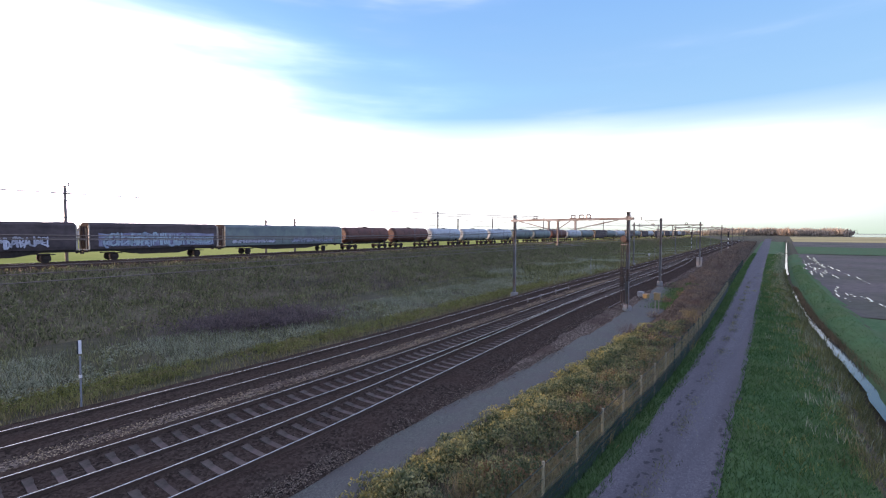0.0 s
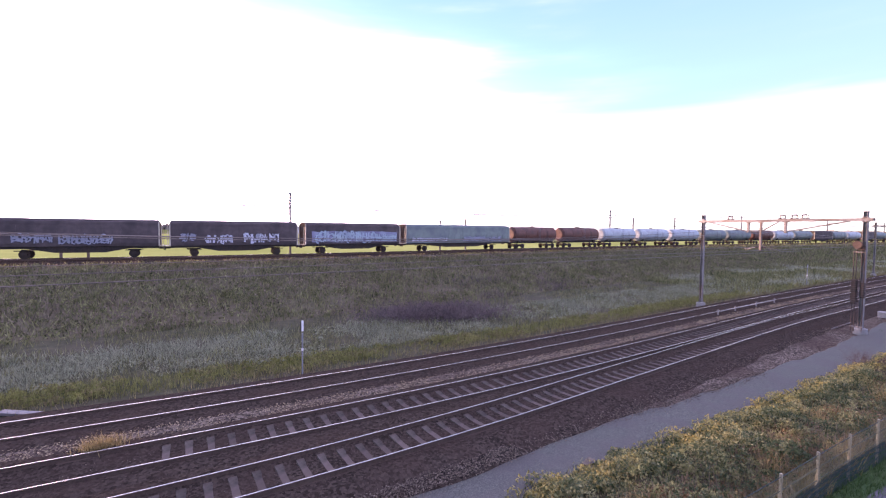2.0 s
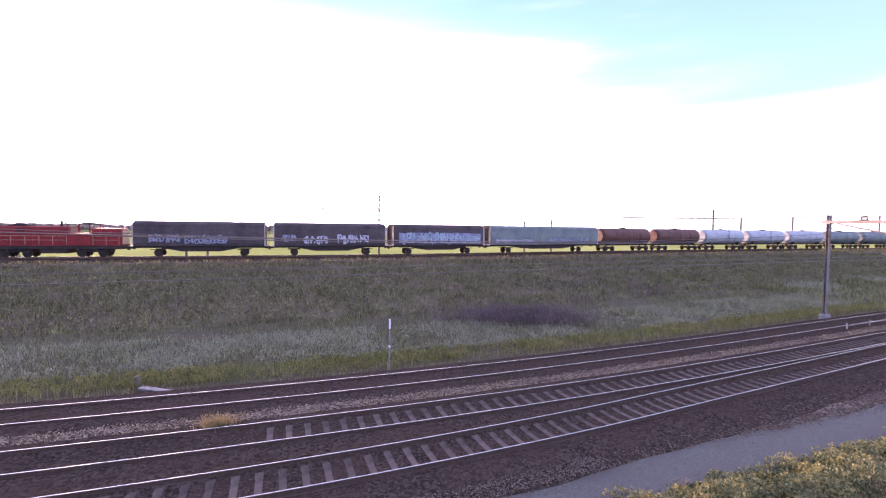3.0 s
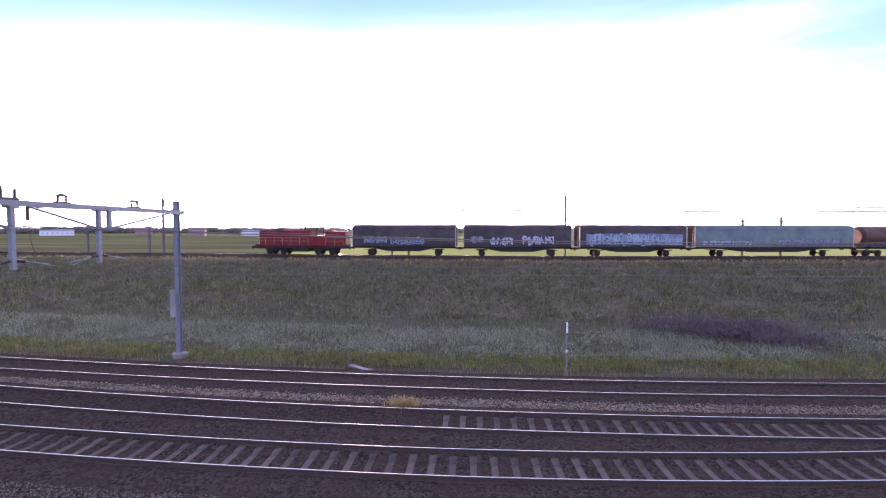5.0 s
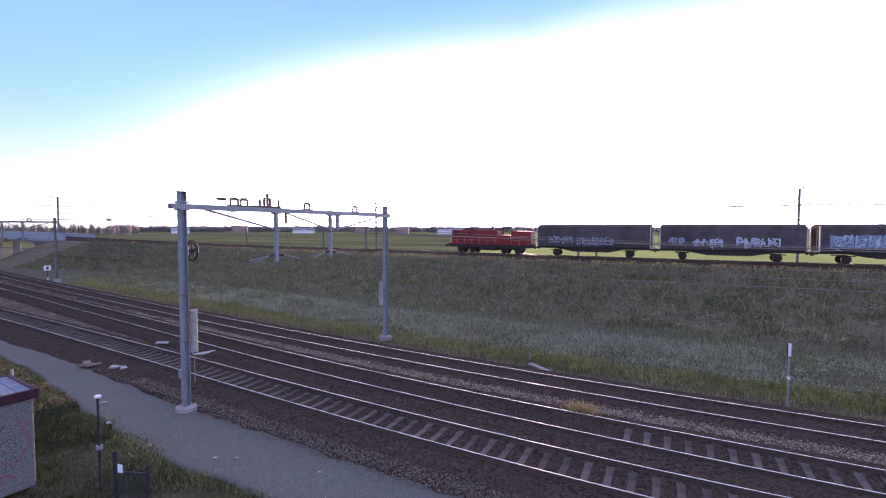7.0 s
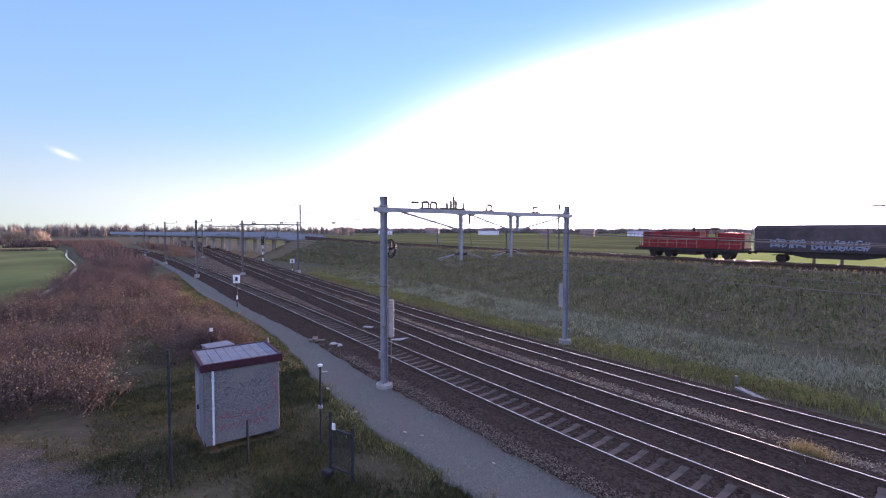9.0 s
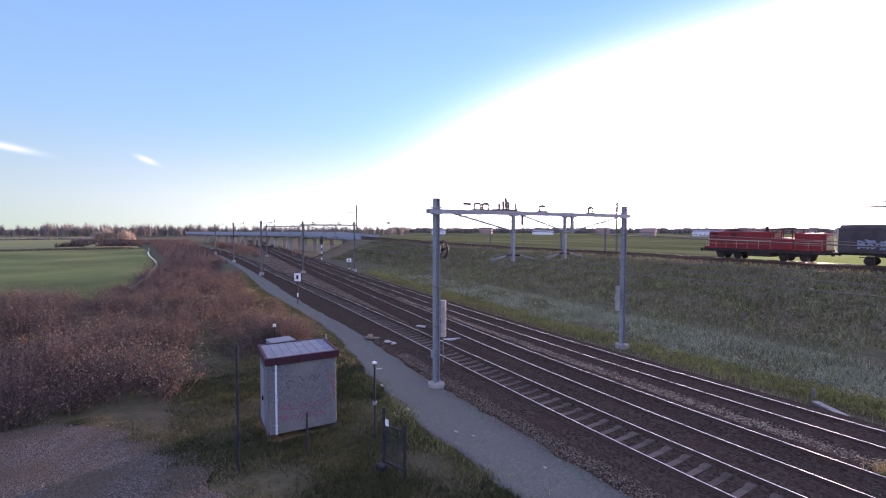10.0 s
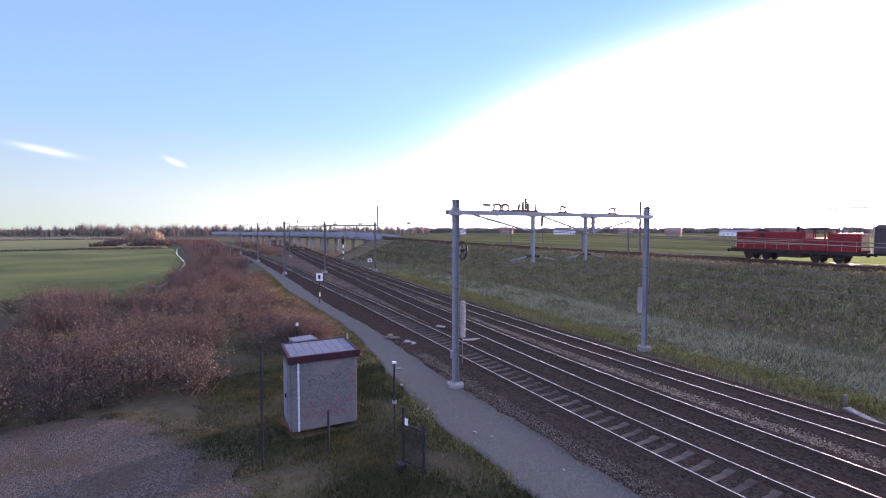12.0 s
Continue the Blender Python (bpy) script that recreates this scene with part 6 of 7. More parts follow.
P_TWIG = plant("bare_reddish_twigs", [(0.072, 0.053, 0.05), (0.135, 0.1, 0.09)])
# far trees: both colours are paled to paint distance haze
P_BARE = plant("bare_grey_trees", [(0.20, 0.18, 0.16), (0.28, 0.25, 0.23)])
P_WOOD = plant("haze_paled_woodland", [(0.36, 0.285, 0.21), (0.48, 0.39, 0.29)])

# grass along the foot of the far track
p = strip_points(30000, -70, 90, 23.0, 25.2, -0.55, 0.25)
triangles("grass_strip", blade_array(p, rng.uniform(0.15, 0.42, len(p)), np.full(len(p), 0.03)), P_LIT, "yellow-green grass strip along the track", "grass")
p = strip_points(14000, -70, 90, 22.6, 25.6, -0.55, 0.3, seed=4.0)
triangles("grass_strip", blade_array(p, rng.uniform(0.12, 0.35, len(p)), np.full(len(p), 0.03)), P_OLIVE, "olive grass strip along the track", "grass")
# pale reed meadow
p = strip_points(100000, -45, 70, 25.2, 32.4, -0.55, 0.5, 0.22, 2.0)
triangles("reed_grass", blade_array(p, rng.uniform(0.12, 0.42, len(p)), np.full(len(p), 0.034), 1.1), P_PALE, "bleached knee-high reed grass", "reed grass")
p = strip_points(60000, -80, 100, 24.0, 36.0, -0.55, 0.36, 0.25, 7.0)
triangles("rough_grass", blade_array(p, rng.uniform(0.2, 0.55, len(p)), np.full(len(p), 0.035), 0.7), P_DARK, "rough dull green grass", "grass")


def bank_z(x, y):
    out = np.empty(len(x))
    for i, (a, b) in enumerate(zip(x, y)):
        top, track = high_level(a) - 0.55, high_track(a)
        reach = 22 if a > -60 else max(11.5, 22 + (a + 60) * 0.21)
        s = (b - (track - 4.2 - reach)) / reach
        out[i] = -0.6 + (top + 0.6) * float(np.interp(s, [q[0] for q in bank_rows], [q[1] for q in bank_rows])) if s < 1 else top
    return out - 0.05


def bank_points(n, x0, x1, s0, s1, crowd, patch, seed):
    x = rng.uniform(x0, x1, n)
    s = rng.uniform(s0, s1, n)
    y = np.array([high_track(a) - 4.2 - (22 if a > -60 else max(11.5, 22 + (a + 60) * 0.21)) * (1 - b) for a, b in zip(x, s)])
    keep = vec_noise(x * patch, y * patch, seed) + rng.uniform(-0.3, 0.3, n) > crowd - 0.5
    x, y = x[keep], y[keep]
    return np.stack([x, y, bank_z(x, y)], -1)


p = bank_points(90000, -105, 120, 0.0, 1.0, 0.3, 0.3, 1.0)
triangles("bank_grass", blade_array(p, rng.uniform(0.2, 0.7, len(p)), np.full(len(p), 0.10), 0.9), P_DARK, "dull rough grass over the embankment", "grass")
p = bank_points(50000, -105, 120, 0.0, 0.95, 0.5, 0.35, 5.0)
triangles("bank_stalks", blade_array(p, rng.uniform(0.3, 0.9, len(p)), np.full(len(p), 0.06), 0.8), P_BROWN, "dead brown stalks on the embankment", "dead stalks")
p = bank_points(60000, 110, 420, 0.0, 1.0, 0.2, 0.2, 1.0)
triangles("bank_grass", blade_array(p, rng.uniform(0.4, 1.0, len(p)), np.full(len(p), 0.25), 0.9), P_DARK, "dull rough grass far along the embankment", "grass")
p = bank_points(30000, 110, 420, 0.0, 1.0, 0.5, 0.2, 5.0)
triangles("bank_stalks", blade_array(p, rng.uniform(0.4, 1.1, len(p)), np.full(len(p), 0.2), 0.8), P_BROWN, "dead brown stalks far along the embankment", "dead stalks")
p = strip_points(30000, 90, 330, 21.9, 27.0, -0.55, 0.2)
triangles("grass_strip", blade_array(p, rng.uniform(0.2, 0.6, len(p)), np.full(len(p), 0.10)), P_STRAW, "straw-coloured grass strip along the far track", "grass")
p = strip_points(14000, -70, 90, 21.9, 23.6, -0.55, 0.35, seed=9.0)
triangles("grass_strip", blade_array(p, rng.uniform(0.15, 0.45, len(p)), np.full(len(p), 0.035)), P_STRAW, "straw-coloured grass at the ballast edge", "grass")
x = rng.uniform(-330, -100, 20000)
y = rng.uniform(-4, 40, len(x))
keep = (y > np.array([ditch(a) for a in x]) + 2) & (y < np.array([path_low(a) for a in x]) - 0.6)
x, y = x[keep], y[keep]
triangles("scrub", blade_array(np.stack([x, y, np.full(len(x), -0.6)], -1), rng.uniform(0.4, 1.6, len(x)), np.full(len(x), 0.25), 0.7), P_TWIG, "low brown scrub beside the diverging line", "scrub")
p = bank_points(70000, -105, 130, 0.0, 1.0, 0.42, 0.45, 11.0)
p[:, 2] += rng.uniform(0.05, 0.45, len(p))
triangles("bank_scrub", leaf_array(p, rng.uniform(0.05, 0.16, len(p))), P_DARK, "low olive scrub over the embankment", "scrub")
p = bank_points(40000, -105, 130, 0.0, 1.0, 0.52, 0.3, 17.0)
p[:, 2] += rng.uniform(0.05, 0.45, len(p))
triangles("bank_scrub", leaf_array(p, rng.uniform(0.05, 0.16, len(p))), P_BROWN, "low dead brown scrub over the embankment", "scrub")
spot = rng.normal(size=(15000, 2)) * [2.5, 1.35]
rise = np.clip(0.55 + 0.6 * vec_noise(spot[:, 0] * 0.6, spot[:, 1] * 0.6, 2.0), 0.15, None)
p = np.stack([16.6 + spot[:, 0], 32.0 - 0.25 * spot[:, 0] + spot[:, 1], -0.55 + rise * rng.uniform(0.05, 1.3, 15000)], -1)
triangles("bramble_patch", leaf_array(p, rng.uniform(0.035, 0.10, 15000)), P_PURPLE, "purple-brown bramble patch at the embankment foot", "bramble")
q = p[::6]
triangles("bramble_patch", blade_array(q, rng.uniform(0.3, 0.9, len(q)), np.full(len(q), 0.03), 0.9), P_PURPLE, "purple-brown bramble stems at the embankment foot", "bramble")
p = bank_points(6000, 22, 44, 0.0, 0.36, 0.56, 0.16, 9.0)
triangles("bank_bramble", blade_array(p, rng.uniform(0.3, 0.8, len(p)), np.full(len(p), 0.06), 0.9), P_PURPLE, "purple-brown bramble patch at the embankment foot", "bramble")
p = bank_points(40000, -105, 120, 0.25, 1.0, 0.52, 0.4, 3.0)
triangles("bank_grass", blade_array(p, rng.uniform(0.2, 0.5, len(p)), np.full(len(p), 0.09), 0.9), P_OLIVE, "olive grass tufts on the upper embankment", "grass")


# bramble hedge between the path and the fence
def hedge_points(n, x0, x1, rise, seed, low=0.0, high=1.0):
    x = rng.uniform(x0, x1, n)
    s = rng.uniform(low, high, n)
    a = np.array([fence_line(q) for q in x]) + 0.1
    b = np.array([path_low(q) for q in x]) - 0.05
    y = a + (b - a) * s + 0.2 * vec_noise(x * 0.9, s * 0, seed)
    body = rise * (0.55 + 0.75 * vec_noise(x * 0.45, y * 0.45, seed)) * np.clip(4.2 * (1.02 - s), 0.12, 1)
    z = -0.5 + np.clip(body, 0.04, None) * rng.uniform(0.0, 1, n) ** 0.45
    return np.stack([x, y, z], -1)


def clump_leaves(centres, radius, each, size):
    """Leaves over the upper half of small mounds."""
    n = len(centres)
    way = rng.normal(size=(n, each, 3))
    way[..., 2] = np.abs(way[..., 2]) * 0.9
    way /= np.linalg.norm(way, axis=-1)[..., None]
    q = centres[:, None] + way * radius[:, None, None] * rng.uniform(0.75, 1.05, (n, each, 1))
    return leaf_array(q.reshape(-1, 3), rng.uniform(size * 0.6, size * 1.3, n * each))


# lumpy tussocks over the embankment, the reed meadow and the strip by the far line
for count, x0, x1, s0, s1, size, mats, text in ((1500, -100, 120, 0.05, 1.0, 0.075, P_DARK, "dull green tussocks on the embankment"), (700, -100, 120, 0.0, 0.9, 0.07, P_OLIVE, "olive tussocks on the embankment"),
                                                (450, -100, 120, 0.1, 1.0, 0.07, P_BROWN, "dead brown tussocks on the embankment")):
    p = bank_points(count * 2, x0, x1, s0, s1, 0.5, 0.18, 20.0 + count)[:count]
    triangles("bank_tussocks", clump_leaves(p, rng.uniform(0.2, 0.6, len(p)), 32, size * 1.15), mats, text, "tussocks")
for count, o0, o1, size, mats, text in ((1100, 23.2, 25.4, 0.05, P_LIT, "yellow-green tussocks along the far line"), (500, 23.0, 25.6, 0.05, P_STRAW, "straw-coloured tussocks along the far line"),
                                        (900, 25.0, 32.0, 0.055, P_PALE, "bleached tussocks in the reed meadow")):
    p = strip_points(count * 2, -60, 90, o0, o1, -0.55, 0.5, 0.25, 3.0)[:count]
    triangles("tussocks", clump_leaves(p, rng.uniform(0.12, 0.36, len(p)), 30, size * 1.15), mats, text, "tussocks")


def hedge_mounds(n, x0, x1, low, high):
    x = rng.uniform(x0, x1, n)
    s = rng.uniform(low, high, n)
    a = np.array([fence_line(q) for q in x]) + 0.3
    b = np.array([path_low(q) for q in x]) + 0.1
    y = a + (b - a) * s + 0.3 * vec_noise(x * 0.9, s * 0, 4.0)
    rise = 0.38 + 0.45 * vec_noise(x * 0.6, y * 0.6, 3.0) + 0.25 * vec_noise(x * 1.7, y * 1.7, 5.0)
    z = -0.5 + np.clip(rise, 0.08, None) * np.clip(3.0 * (1.0 - s), 0.15, 1)
    return np.stack([x, y, z], -1), rng.uniform(0.12, 0.3, n)


# lighter leaves towards the path paint the sunlit side of the hedge
for count, lo, hi, mats, text in ((1500, 0.1, 1.0, P_IVY, "dark green bramble leaves in a low bank"), (1500, 0.2, 1.0, P_IVY_MID, "olive green bramble leaves along the path"),
                                  (420, 0.78, 1.08, P_IVY_SUNLIT, "bramble leaves along the path edge, golden sunlight in their colour"), (300, 0.0, 0.5, P_RUST, "rust brown dead bramble along the fence")):
    c, r = hedge_mounds(count, -6, 34, lo, hi)
    triangles("bramble_bank", clump_leaves(c, r * 1.2, 36, 0.047), mats, text, "bramble")
p = hedge_points(20000, -6, 60, 0.35, 6.0, 0.0, 0.6)
triangles("dead_grass", blade_array(p, rng.uniform(0.25, 0.75, len(p)), np.full(len(p), 0.02), 0.6), P_BROWN, "dead brown grass behind the fence", "dead grass")
x = rng.uniform(46, 360, 90000)
a = np.array([fence_line(q) for q in x]) + 0.2
b = np.array([path_low(q) - 0.5 if q < 58 else near_track(q) - 3.2 if q < 128 else middle_track(q) - 2.8 for q in x])
s = rng.uniform(0, 1, len(x))
y = a + (b - a) * s
rise = np.clip(0.7 + 0.9 * vec_noise(x * 0.3, y * 0.3, 14.0), 0.1, None) * np.clip(3 * (1 - s), 0.2, 1)
keep = vec_noise(x * 0.12, y * 0.4, 31.0) > -0.28
x, y, rise = x[keep], y[keep], rise[keep]
triangles("dead_bramble", leaf_array(np.stack([x, y, -0.5 + rise * rng.uniform(0, 1, len(x)) ** 0.5], -1), 0.05 + 0.0009 * x), P_BRUSH, "brown dead bramble bank far along the tracks", "bramble")
x = rng.uniform(42, 66, 9000)
y = np.array([path_low(a) for a in x]) + rng.normal(0.1, 0.7, len(x))
triangles("path_edge_grass", blade_array(np.stack([x, y, np.full(len(x), -0.48)], -1), rng.uniform(0.1, 0.3, len(x)), np.full(len(x), 0.05), 0.9), P_GREEN, "fresh green grass beside the end of the walkway", "grass")
p = hedge_points(30000, 28, 60, 1.0, 8.0, 0.0, 1.0)
triangles("dead_bramble", leaf_array(p, rng.uniform(0.04, 0.09, len(p))), P_BRUSH, "brown dead bramble bank beside the tracks", "bramble")
tuft_rng = random.Random(8)
for i in range(64):
    x = 5 + 36 * tuft_rng.random()
    at = np.array([x, fence_line(x) + (path_low(x) - fence_line(x)) * tuft_rng.uniform(0.06, 0.5), -0.4])
    size, count = tuft_rng.uniform(0.5, 1.15), 130
    q = at + rng.normal(size=(count, 3)) * [0.16, 0.16, 0.0]
    triangles("dry_grass_tuft", blade_array(q, size * rng.uniform(0.4, 1.0, count), np.full(count, 0.018), 0.7), P_GOLD, "golden dry grass tuft among the bramble", "grass tuft", kind="")
c = np.array([-3.15, 16.95, -0.2])
q = c + rng.normal(size=(500, 3)) * [0.28, 0.16, 0.0]
triangles("dry_grass_tuft", blade_array(q, rng.uniform(0.25, 0.5, 500), np.full(500, 0.02), 0.8), P_GOLD, "golden dry grass tuft on the ballast ridge", "grass tuft", kind="")

# verges of the road
x = -4.5 + 178 * rng.uniform(0, 1, 130000) ** 1.7
s = rng.uniform(0, 1, len(x))
y = np.array([ditch(a) + 0.9 + (road_low(a) + 0.15 - ditch(a) - 0.9) * b for a, b in zip(x, s)])
z = np.array([ground_level(a, b) for a, b in zip(x, y)]) + 0.05 + 0.1 * s
keep = (x > 27) | (x < 6) | (y - np.array([ditch(a) for a in x]) > 1.5 + 0.7 * vec_noise(x * 0.8, y * 0.8, 5.5)) | (rng.uniform(0, 1, len(x)) < 0.12)
x, y, z = x[keep], y[keep], z[keep]
triangles("verge_grass", blade_array(np.stack([x, y, z], -1), rng.uniform(0.06, 0.2, len(x)), np.full(len(x), 0.03), 1.2), P_GREEN, "short lush grass on the verge", "grass")
x = rng.uniform(-4.5, 80, 17000)
s = rng.uniform(0, 1, len(x))
y = np.array([ditch(a) + 0.7 + (road_low(a) - ditch(a) - 0.6) * b for a, b in zip(x, s)])
keep = vec_noise(x * 0.7, y * 0.7, 21.0) + rng.uniform(-0.3, 0.3, len(x)) > 0.05 + 0.5 * s
x, y, s = x[keep], y[keep], s[keep]
z = np.array([ground_level(a, b) for a, b in zip(x, y)]) + 0.05 + 0.1 * s
triangles("verge_grass", blade_array(np.stack([x, y, z], -1), rng.uniform(0.08, 0.26, len(x)), np.full(len(x), 0.035), 1.0), P_LIT, "yellow-green tufts on the verge", "grass")
x = np.repeat(rng.uniform(16, 110, 420), 12) + rng.normal(0, 0.12, 5040)
y = np.array([ditch(a) for a in x]) + np.repeat(rng.uniform(0.2, 0.85, 420), 12) + rng.normal(0, 0.06, 5040)
triangles("ditch_reeds", blade_array(np.stack([x, y, np.full(len(x), -1.15)], -1), rng.uniform(0.25, 0.7, len(x)), np.full(len(x), 0.03), 0.6), P_OLIVE, "olive reeds standing in the ditch edge", "reeds")
x = -4 + 180 * rng.uniform(0, 1, 50000) ** 1.7
y = np.array([road_high(a) for a in x]) + rng.uniform(-0.15, 0.95, len(x)) + 0.15 * vec_noise(x, x * 0, 3.3)
triangles("verge_grass", blade_array(np.stack([x, y, np.full(len(x), -0.46)], -1), rng.uniform(0.08, 0.28, len(x)), np.full(len(x), 0.03), 0.9), P_GREEN, "green grass strip along the fence foot", "grass")
x = rng.uniform(18, 190, 2200)
y = np.array([ditch(a) for a in x]) + 0.45 + np.abs(rng.normal(0, 1.1, len(x)))
keep = vec_noise(x * 0.6, y * 0.9, 6.0) + rng.uniform(-0.4, 0.4, len(x)) > 0.0
x, y = x[keep], y[keep]
reeds = np.repeat(np.stack([x, y, np.array([ground_level(a, b) for a, b in zip(x, y)])], -1), 7, 0) + rng.normal(size=(len(x) * 7, 3)) * [0.16, 0.16, 0]
triangles("ditch_reeds", blade_array(reeds, rng.uniform(0.2, 0.6, len(reeds)), np.full(len(reeds), 0.036), 0.5), P_PALE, "pale reed tufts scattered along the ditch bank", "reeds")
for count, mats, text in ((620, P_OLIVE, "olive reed tufts on the ditch bank"), (420, P_STRAW, "straw-coloured reed tufts on the ditch bank"), (380, P_LIT, "yellow-green grass tufts on the ditch bank")):
    x = 7 + 90 * rng.uniform(0, 1, count) ** 1.5
    y = np.array([ditch(a) for a in x]) + 0.35 + np.abs(rng.normal(0, 0.55, count)) * (1 + x / 60)
    each = 22
    base = np.repeat(np.stack([x, y, np.array([ground_level(a, b) for a, b in zip(x, y)])], -1), each, 0) + rng.normal(size=(count * each, 3)) * [0.13, 0.13, 0.0]
    tall = np.repeat(rng.uniform(0.2, 0.62, count), each) * rng.uniform(0.5, 1.1, count * each)
    triangles("bank_reeds", blade_array(base, tall, np.full(len(base), 0.024), 0.7), mats, text, "reeds")
x = rng.uniform(12, 120, 12000)
y = np.array([ditch(a) for a in x]) - rng.uniform(0.8, 2.6, len(x))
triangles("ditch_edge_grass", blade_array(np.stack([x, y, np.array([ground_level(a, b) for a, b in zip(x, y)])], -1), rng.uniform(0.06, 0.22, len(x)), np.full(len(x), 0.04), 0.9), P_GREEN,
          "rough green grass edge of the ditch", "grass")

x = 12 + 65 * rng.uniform(0, 1, 12000) ** 1.4
y = np.array([ditch(a) - 0.88 + 0.70 * min(max((a - 28) / 22, 0), 1) for a in x]) + rng.normal(-0.12, 0.13, len(x))
triangles("ditch_edge_stalks", blade_array(np.stack([x, y, np.full(len(x), -1.2)], -1), rng.uniform(0.12, 0.42, len(x)), np.full(len(x), 0.035), 0.7), P_RUST, "red-brown dead stalks along the ditch edge", "dead stalks")

x = rng.uniform(6, 75, 9000)
y = np.array([road_line(a) for a in x]) + rng.normal(0.15, 0.16, len(x))
keep = vec_noise(x * 0.5, y * 0.5, 12.0) + rng.uniform(-0.3, 0.3, len(x)) > 0.12
x, y = x[keep], y[keep]
triangles("road_crown_grass", blade_array(np.stack([x, y, np.full(len(x), -0.39)], -1), rng.uniform(0.03, 0.09, len(x)), np.full(len(x), 0.025), 1.2), P_DARK, "thin dull grass on the crown of the road", "grass")
x = rng.uniform(-19, 22, 9000)
y = np.array([path_low(a) for a in x]) + rng.normal(-0.05, 0.22, len(x))
keep = vec_noise(x * 0.8, y * 0.8, 2.0) + rng.uniform(-0.3, 0.3, len(x)) > 0.0
x, y = x[keep], y[keep]
triangles("path_edge_grass", blade_array(np.stack([x, y, np.full(len(x), -0.42)], -1), rng.uniform(0.05, 0.16, len(x)), np.full(len(x), 0.03), 1.1), P_DARK, "straggling grass creeping over the path edge", "grass")

# turf round the hut and beside the path
x = np.concatenate([rng.uniform(-48, -4, 100000), rng.uniform(-24, -8, 70000)])
s = rng.uniform(0, 1, len(x)) ** 0.8
lo = np.where(x > -13, 2.5, 0.2)
hi = np.array([path_low(a) for a in x]) + 0.1
y = lo + (hi - lo) * s
keep = vec_noise(x * 0.35, y * 0.35, 3.0) + rng.uniform(-0.4, 0.4, len(x)) > -0.1
keep &= ~((np.abs(x + 16.6) < 1.2) & (np.abs(y - 4.3) < 1.25))
x, y = x[keep], y[keep]
triangles("turf", blade_array(np.stack([x, y, np.array([ground_level(a, b) for a, b in zip(x, y)])], -1), rng.uniform(0.05, 0.18, len(x)), np.full(len(x), 0.032), 1.1), P_TURF,
          "patchy worn turf round the hut", "grass")
x = rng.uniform(-70, -4, 22000)
y = np.array([path_low(a) for a in x]) - np.abs(rng.normal(0, 0.55, len(x)))
keep = vec_noise(x * 0.5, y * 0.5, 8.0) > -0.15
x, y = x[keep], y[keep]
triangles("turf", blade_array(np.stack([x, y, np.full(len(x), -0.5)], -1), rng.uniform(0.06, 0.2, len(x)), np.full(len(x), 0.03), 0.9), P_OLIVE, "olive turf along the path edge", "grass")


# lumpy olive growth between the thicket and the walkway
for count, mats, text in ((420, P_OLIVE, "lumpy olive growth beside the walkway"), (200, P_STRAW, "straw-coloured tussocks beside the walkway"), (160, P_RUST, "rusty bramble beside the walkway")):
    x = -22 - 60 * rng.uniform(0, 1, count) ** 1.3
    y = np.array([path_low(a) for a in x]) - 0.25 - np.abs(rng.normal(0, 1.2, count))
    r = rng.uniform(0.15, 0.42, count)
    triangles("tussocks", clump_leaves(np.stack([x, y, np.full(count, -0.6)], -1), r, 60, 0.06), mats, text, "tussocks")


def bush_array(radius, height, stems, seed):
    """Bare twigs that rise from a base and fork three times."""
    r = np.random.default_rng(seed)
    out = []

    def ribbon(a, b, w):
        d = np.cross(b - a, r.normal(size=3))
        d = d / (np.linalg.norm(d) + 1e-9) * w / 2
        out.append([a - d, a + d, b])

    for _ in range(stems):
        base = np.array([*(r.normal(size=2) * radius * 0.28), 0.0])
        way = np.array([*r.normal(size=2), r.uniform(0.9, 2.2)])
        way /= np.linalg.norm(way)
        length = height * r.uniform(0.45, 0.8)
        mid = base + way * length
        mid[:2] = np.clip(mid[:2], -radius, radius)
        ribbon(base, mid, 0.045)
        for _ in range(4):
            s = r.uniform(0.35, 1.0)
            a = base + (mid - base) * s
            way2 = way + r.normal(size=3) * 0.55
            b = a + way2 / np.linalg.norm(way2) * height * r.uniform(0.2, 0.45)
            ribbon(a, b, 0.025)
            for _ in range(4):
                c = a + (b - a) * r.uniform(0.3, 1.0)
                way3 = way2 + r.normal(size=3) * 0.8
                ribbon(c, c + way3 / np.linalg.norm(way3) * height * r.uniform(0.08, 0.22), 0.014)
    return np.array(out)


def bush_kind(seed, radius, height, leaf):
    twigs = bush_array(radius, height, 46, seed)
    me = bpy.data.meshes.new("branchwork")
    me.from_pydata(twigs.reshape(-1, 3).tolist(), [], np.arange(len(twigs) * 3).reshape(-1, 3).tolist())
    me.materials.append(P_TWIG)
    tips = twigs[rng.integers(0, len(twigs), 380), 2]
    leaves = leaf_array(tips + rng.normal(size=tips.shape) * 0.06, rng.uniform(0.025, 0.06, 380))
    ml = bpy.data.meshes.new("foliage")
    ml.from_pydata(leaves.reshape(-1, 3).tolist(), [], np.arange(len(leaves) * 3).reshape(-1, 3).tolist())
    ml.materials.append(leaf)
    return me, ml, np.concatenate([twigs, leaves])


BUSHES = [bush_kind(21, 1.3, 2.2, P_BROWN), bush_kind(22, 1.6, 2.8, P_BROWN), bush_kind(23, 1.1, 1.8, P_GOLD), bush_kind(24, 1.8, 3.2, P_PURPLE)]


